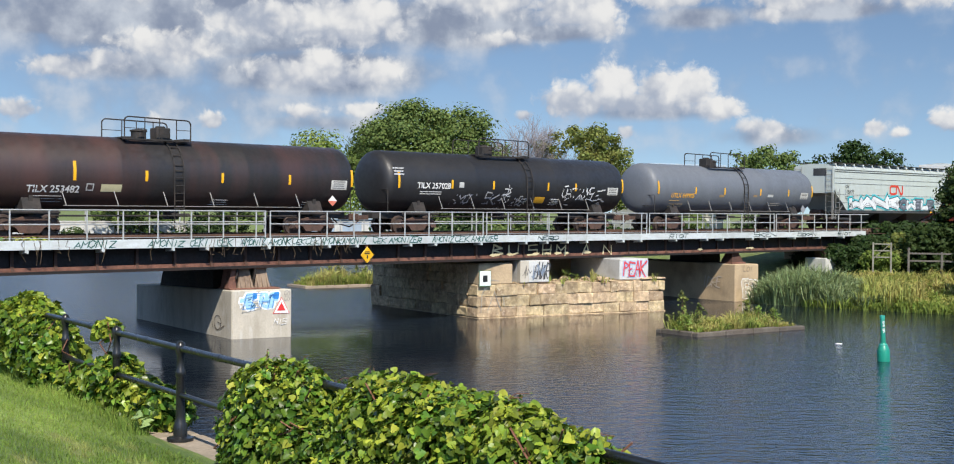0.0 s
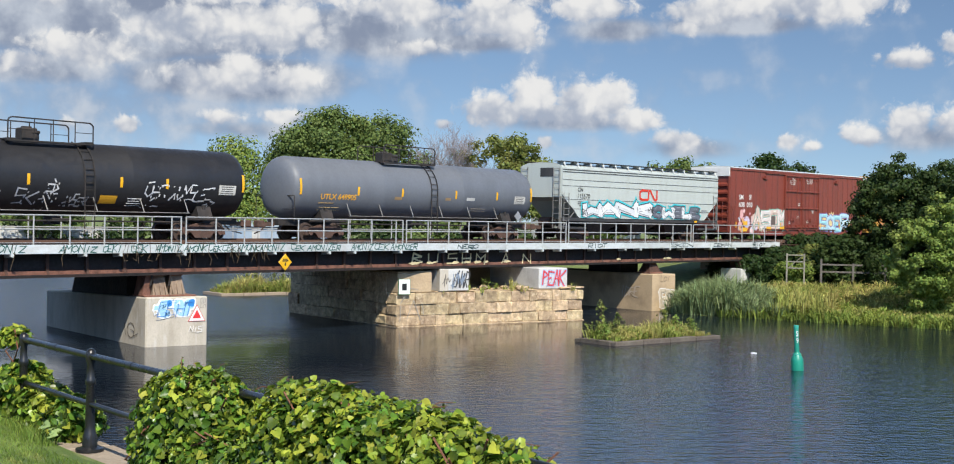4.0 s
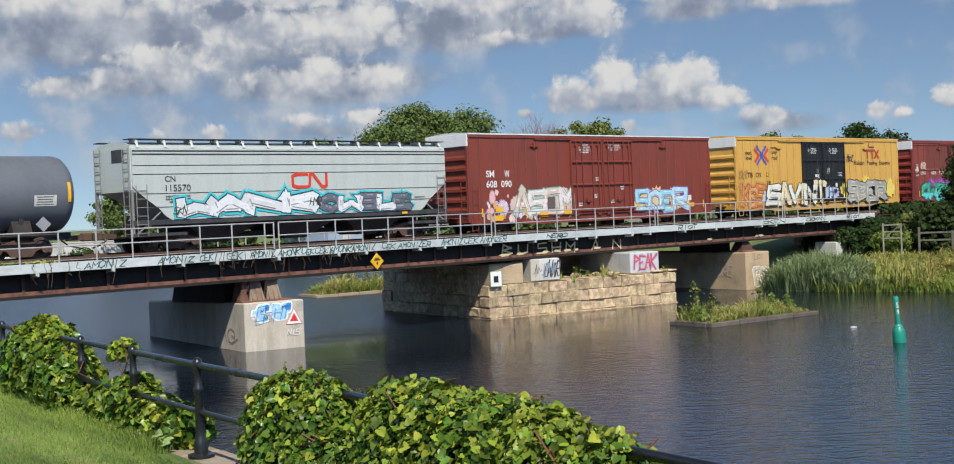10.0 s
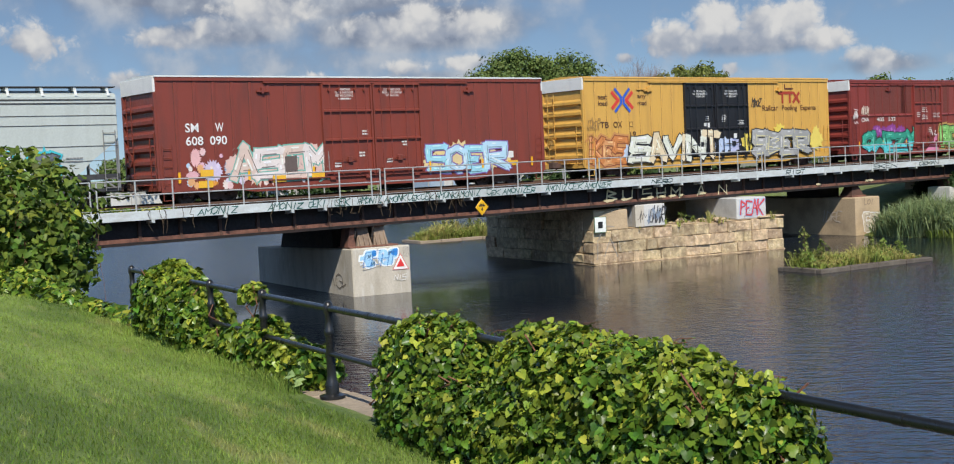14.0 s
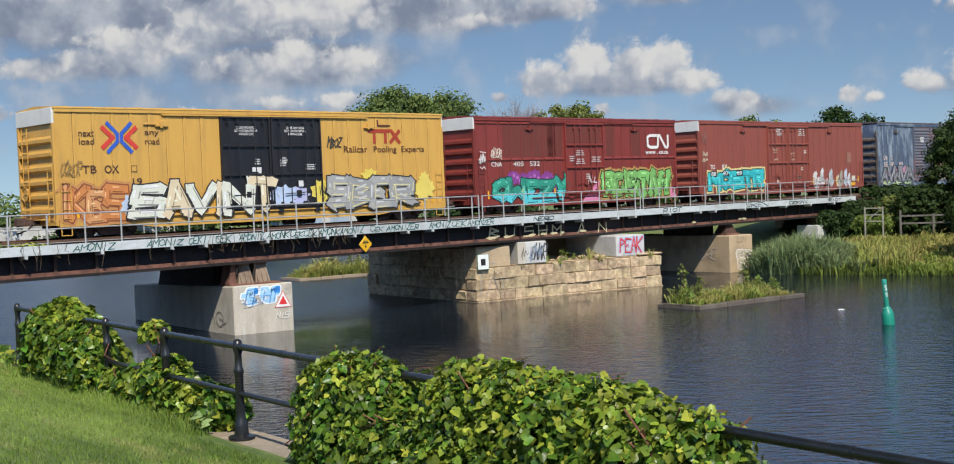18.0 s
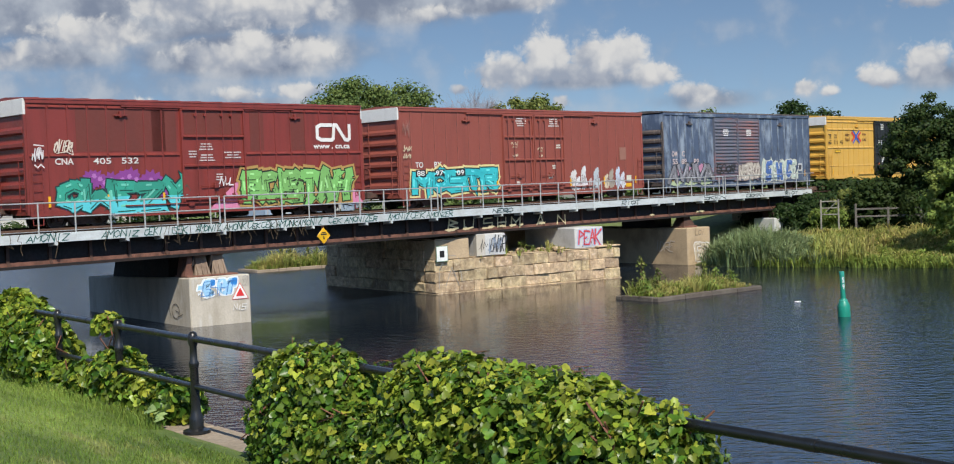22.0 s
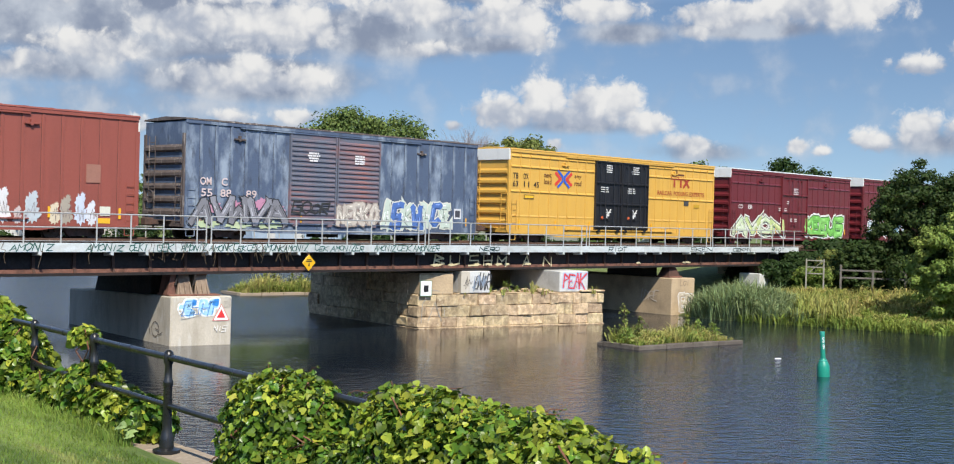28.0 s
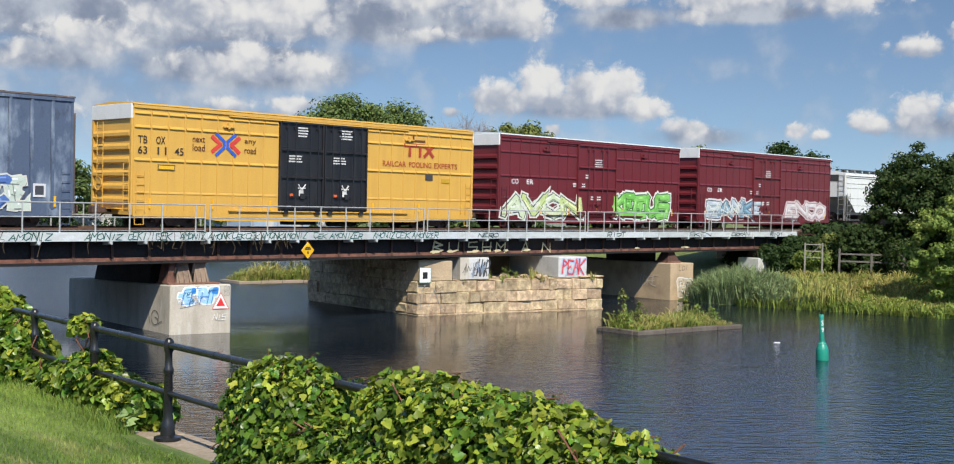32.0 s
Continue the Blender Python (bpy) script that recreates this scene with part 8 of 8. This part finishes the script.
# TREE_C shrubs added where the bank is only in shade, their dark leaves stand for it
tree("bank_shrub", 16.6, 92, 4.8, 5.0, TREE_C, 3500, .24, "dark green shrub added for the shade behind the bridge", trunk=False, low=.02, n=52)
tree("bank_shrub", 18.4, 92, 4.8, 5.0, TREE_C, 3500, .24, "dark green shrub added for the shade behind the bridge end", trunk=False, low=.02, n=52)
tree("bank_shrub", 14.4, 88.7, 2.75, 4.2, TREE_C, 2600, .2, "low dark-leaved shrub added for the shade under the bridge", trunk=False, low=.02, n=52)
tree("bank_shrub", 16.5, 86.5, 3.9, 3.6, TREE_C, 3000, .2, "dark green shrub added for the shade beside the bridge", trunk=False, low=.02, n=52)
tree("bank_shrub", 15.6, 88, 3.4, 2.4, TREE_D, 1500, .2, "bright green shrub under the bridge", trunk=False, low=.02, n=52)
# TREE_C leaves here hold the shade of trees and bridge in their colour
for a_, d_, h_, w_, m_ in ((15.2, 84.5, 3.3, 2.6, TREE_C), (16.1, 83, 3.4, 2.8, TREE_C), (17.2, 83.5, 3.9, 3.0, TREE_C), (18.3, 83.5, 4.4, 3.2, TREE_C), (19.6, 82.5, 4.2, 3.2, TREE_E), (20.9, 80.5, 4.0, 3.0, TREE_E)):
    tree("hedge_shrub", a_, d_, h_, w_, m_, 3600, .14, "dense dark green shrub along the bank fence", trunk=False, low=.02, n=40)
for a_, h_ in ((16.6, 3.0), (17.3, 2.9)):
    tree("low_hedge", a_, 81.5, h_, 1.6, TREE_D, 1800, .1, "small bright green hedge behind the gate", trunk=False, low=.02, n=26)
for a in range(-26, 18, 2):
    tree("shore_bush", a + .4 * math.sin(a * 3.1), (131 - .35 * a if a > -8 else 190) + 4 * math.sin(a), (4.2 if a > -8 else 3.0) + 1.0 * math.sin(a * 1.7), 6.2 if a > -8 else 8.5, (TREE_A, TREE_C, TREE_E, TREE_C)[a // 2 % 4], 1500, .36, "leafy bush on the far shore", trunk=False, low=.02)

bare = thing("bare_tree", pose(138 * math.sin(radians(1.1)), 138 * math.cos(radians(1.1)), 1.6), "bare twiggy tree with pinkish branches", "tree")


def branch(g, p, d, l, r, depth, rnd):
    q = p + d * l
    g.rod(p, q, r, 4, r * .65)
    if depth:
        for _ in range(6):
            e = (d + Vector((rnd.uniform(-.8, .8), rnd.uniform(-.8, .8), rnd.uniform(-.1, .6)))).normalized()
            branch(g, p.lerp(q, rnd.uniform(.5, 1)), e, l * rnd.uniform(.5, .75), r * .5, depth - 1, rnd)


g = G()
for x_, y_, s_ in ((0, 0, 3), (1.3, .4, 8), (-1.2, .2, 12)):
    branch(g, Vector((x_, y_, 0)), Vector((x_ * .1, 0, 1)), 5.7, .13, 4, random.Random(s_))
part("branch_work", g, TWIG, bare, kind="stuff")

# ---- far shore ----
SHED = mat("pale_blue_cladding", (0.30, 0.38, 0.46), 0.6, col2=(0.42, 0.46, 0.5), amount=0.6, scale=0.3, stretch=(4, 4, 0.2), fine=3, vary=0.1, bump=0.05)
WALLW = mat("whitewashed_wall", (0.55, 0.54, 0.5), 0.85, col2=(0.35, 0.34, 0.3), amount=0.6, scale=0.4, fine=3, vary=0.1, bump=0.1)
shed = thing("far_shed", pose(-13.5, 131, 0.6, 0, 0, 44), "long pale blue shed on the far shore", "building")
part("wall_block", G().box(-7, 7, 0, 8, 0, 3.6), SHED, shed)
part("roof", G().prism([(-.3, 3.6), (4, 4.6), (8.3, 3.6)], -7.2, 7.2), SHED, shed)
for k in range(8):
    part("cladding_panel", G().box(-6.9 + k * 1.74, -5.9 + k * 1.74, -.05, 0, .2, 3.4), WALLW if k % 2 else SHED, shed)
low_wall = thing("far_wall", pose(-70, 168, 1.0, 0, 0, 42), "low whitewashed wall beyond the railway", "wall")
for k in range(11):
    part("wall_panel", G().cbox(k * 3, k * 3 + 2.95, 0, .3, 0, 2.3, .03), WALLW, low_wall)
far_roof = thing("distant_building", pose(152 * math.sin(radians(8.6)), 152 * math.cos(radians(8.6)), 1.5, 0, 0, 30), "pale flat-roofed building far behind the train", "building")
part("wall_block", G().box(-6, 5, 0, 8, 0, 8.9), WALLW, far_roof)
part("parapet", G().cbox(-6.2, 5.2, -.2, 8.2, 8.9, 9.5, .05), SHED, far_roof)
for k in range(5):
    part("window", G().box(-5.4 + k * 2.1, -4.1 + k * 2.1, -.06, .05, 5.5, 7.2), UNDER, far_roof)

# ---- right bank fence ----
OLD_WOOD = mat("weathered_grey_wood", (0.13, 0.12, 0.105), 0.9, col2=(0.07, 0.06, 0.05), amount=0.7, scale=2, fine=14, vary=0.25, bump=0.3)
bf = thing("bank_fence", pose(25.0, 76.2, 1.95, 0, 0, -18), "weathered pale rail fence on the far bank", "fence")
for k in range(9):
    part("post", G().cbox(k * 1.9 - .07, k * 1.9 + .07, -.07, .07, -.6, 1.25 - (.25 if k % 3 else 0), .02), OLD_WOOD, bf)
for z, nm in ((.85, "upper_rail"), (.4, "lower_rail")):
    part(nm, G().cbox(0, 15.2, -.04, .02, z, z + .11, .01), OLD_WOOD, bf)

gate = thing("field_gate", pose(23.05, 76.9, 2.0, 0, 0, -18), "small pale weathered wooden gate on the far bank", "gate")
PALE_WOOD = mat("pale_weathered_wood", (0.27, 0.26, 0.21), 0.9, col2=(0.15, 0.14, 0.11), amount=0.6, scale=2, fine=14, vary=0.2, bump=0.3)
for x in (0, 1.05):
    part("post", G().cbox(x - .05, x + .05, -.05, .05, -.8, 1.5, .015), PALE_WOOD, gate)
for z in (.55, .95, 1.36):
    part("rail", G().cbox(.06, .99, -.03, .02, z, z + .07, .01), PALE_WOOD, gate)
part("brace", G().rod((.07, -.035, .55), (.98, -.035, 1.4), .022, 6), PALE_WOOD, gate)

# ---- on the water ----
buoy = thing("channel_buoy", pose(14.0, 44.65, 0, 0, -5, 0), "bright green channel buoy leaning in the water", "buoy")
GREEN = mat("green_buoy_plastic", (0.012, 0.25, 0.17), 0.4, col2=(0.01, 0.15, 0.11), amount=0.5, scale=3, fine=12, vary=0.1, bump=0.05)
part("float", G().lathe([(.02, -.5), (.2, -.45), (.225, -.3), (.225, .36), (.21, .43), (.135, .6), (.1, .66)], 18), GREEN, buoy, smooth=True)
part("collar", G().lathe([(.115, .5), (.15, .52), (.15, .6), (.115, .62)], 16), spray((.05, .35, .27)), buoy, smooth=True)
for k in range(6):
    a = k * 1.047
    part("lug", G().cbox(.13 * math.cos(a) - .025, .13 * math.cos(a) + .025, .13 * math.sin(a) - .025, .13 * math.sin(a) + .025, .46, .58, .008), spray((.01, .12, .09)), buoy)
part("tube", G().lathe([(.095, .6), (.09, .9), (.085, 1.62), (.07, 1.64), (.02, 1.64)], 14), GREEN, buoy, smooth=True)
part("top_band", G().lathe([(.088, 1.5), (.092, 1.51), (.092, 1.63), (.088, 1.64)], 14), spray((.03, .33, .25)), buoy, smooth=True)
letter(buoy, "S", -.03, 1.24, .075, .2, spray(WHITE), -.096, .02)
letter(buoy, "9", -.03, 1.0, .075, .18, spray(WHITE), -.1, .02)
solo("white_float", G().lathe([(.02, -.1), (.18, -.06), (.24, .03), (.18, .1), (.05, .14)], 12), spray((.75, .75, .72)), pose(13.9, 50.25, .0) @ Matrix.Diagonal((.6, .5, .3, 1)), "small white float drifting on the water", "float", smooth=True)


# ---- what moves ----
def motions():
    for car, u in CARS:
        walk(car, [(t, BR @ pose(u - x, CAR_Y, CAR_Z)) for t, x in TRAVEL])
    ts, xs = [p[0] for p in TRAVEL], [p[1] for p in TRAVEL]
    turns = []
    for k in range(321):
        x = float(np.interp(k / 10, ts, xs))
        turns.append((k / 10, -math.degrees(x / 0.42)))
    for wh, dx in WHEELS:
        walk(wh, [(t, pose(dx, 0, 0.70, 0, a, 0)) for t, a in turns])
    walk(buoy, [(t, pose(14.0, 44.65, 0.02 * math.sin(t), 1.0 * math.sin(t * 0.7), -a, 0)) for t, a in ((0, 2.4), (3, 3.0), (6, 2.6), (9, 2.9), (12, 3.6), (15, 3.0), (17, 3.8), (19, 4.5), (21, 3.0), (23, 1.9), (24.5, 3.4), (26, 4.4), (29, 3.2), (32, 2.9))])


motions()
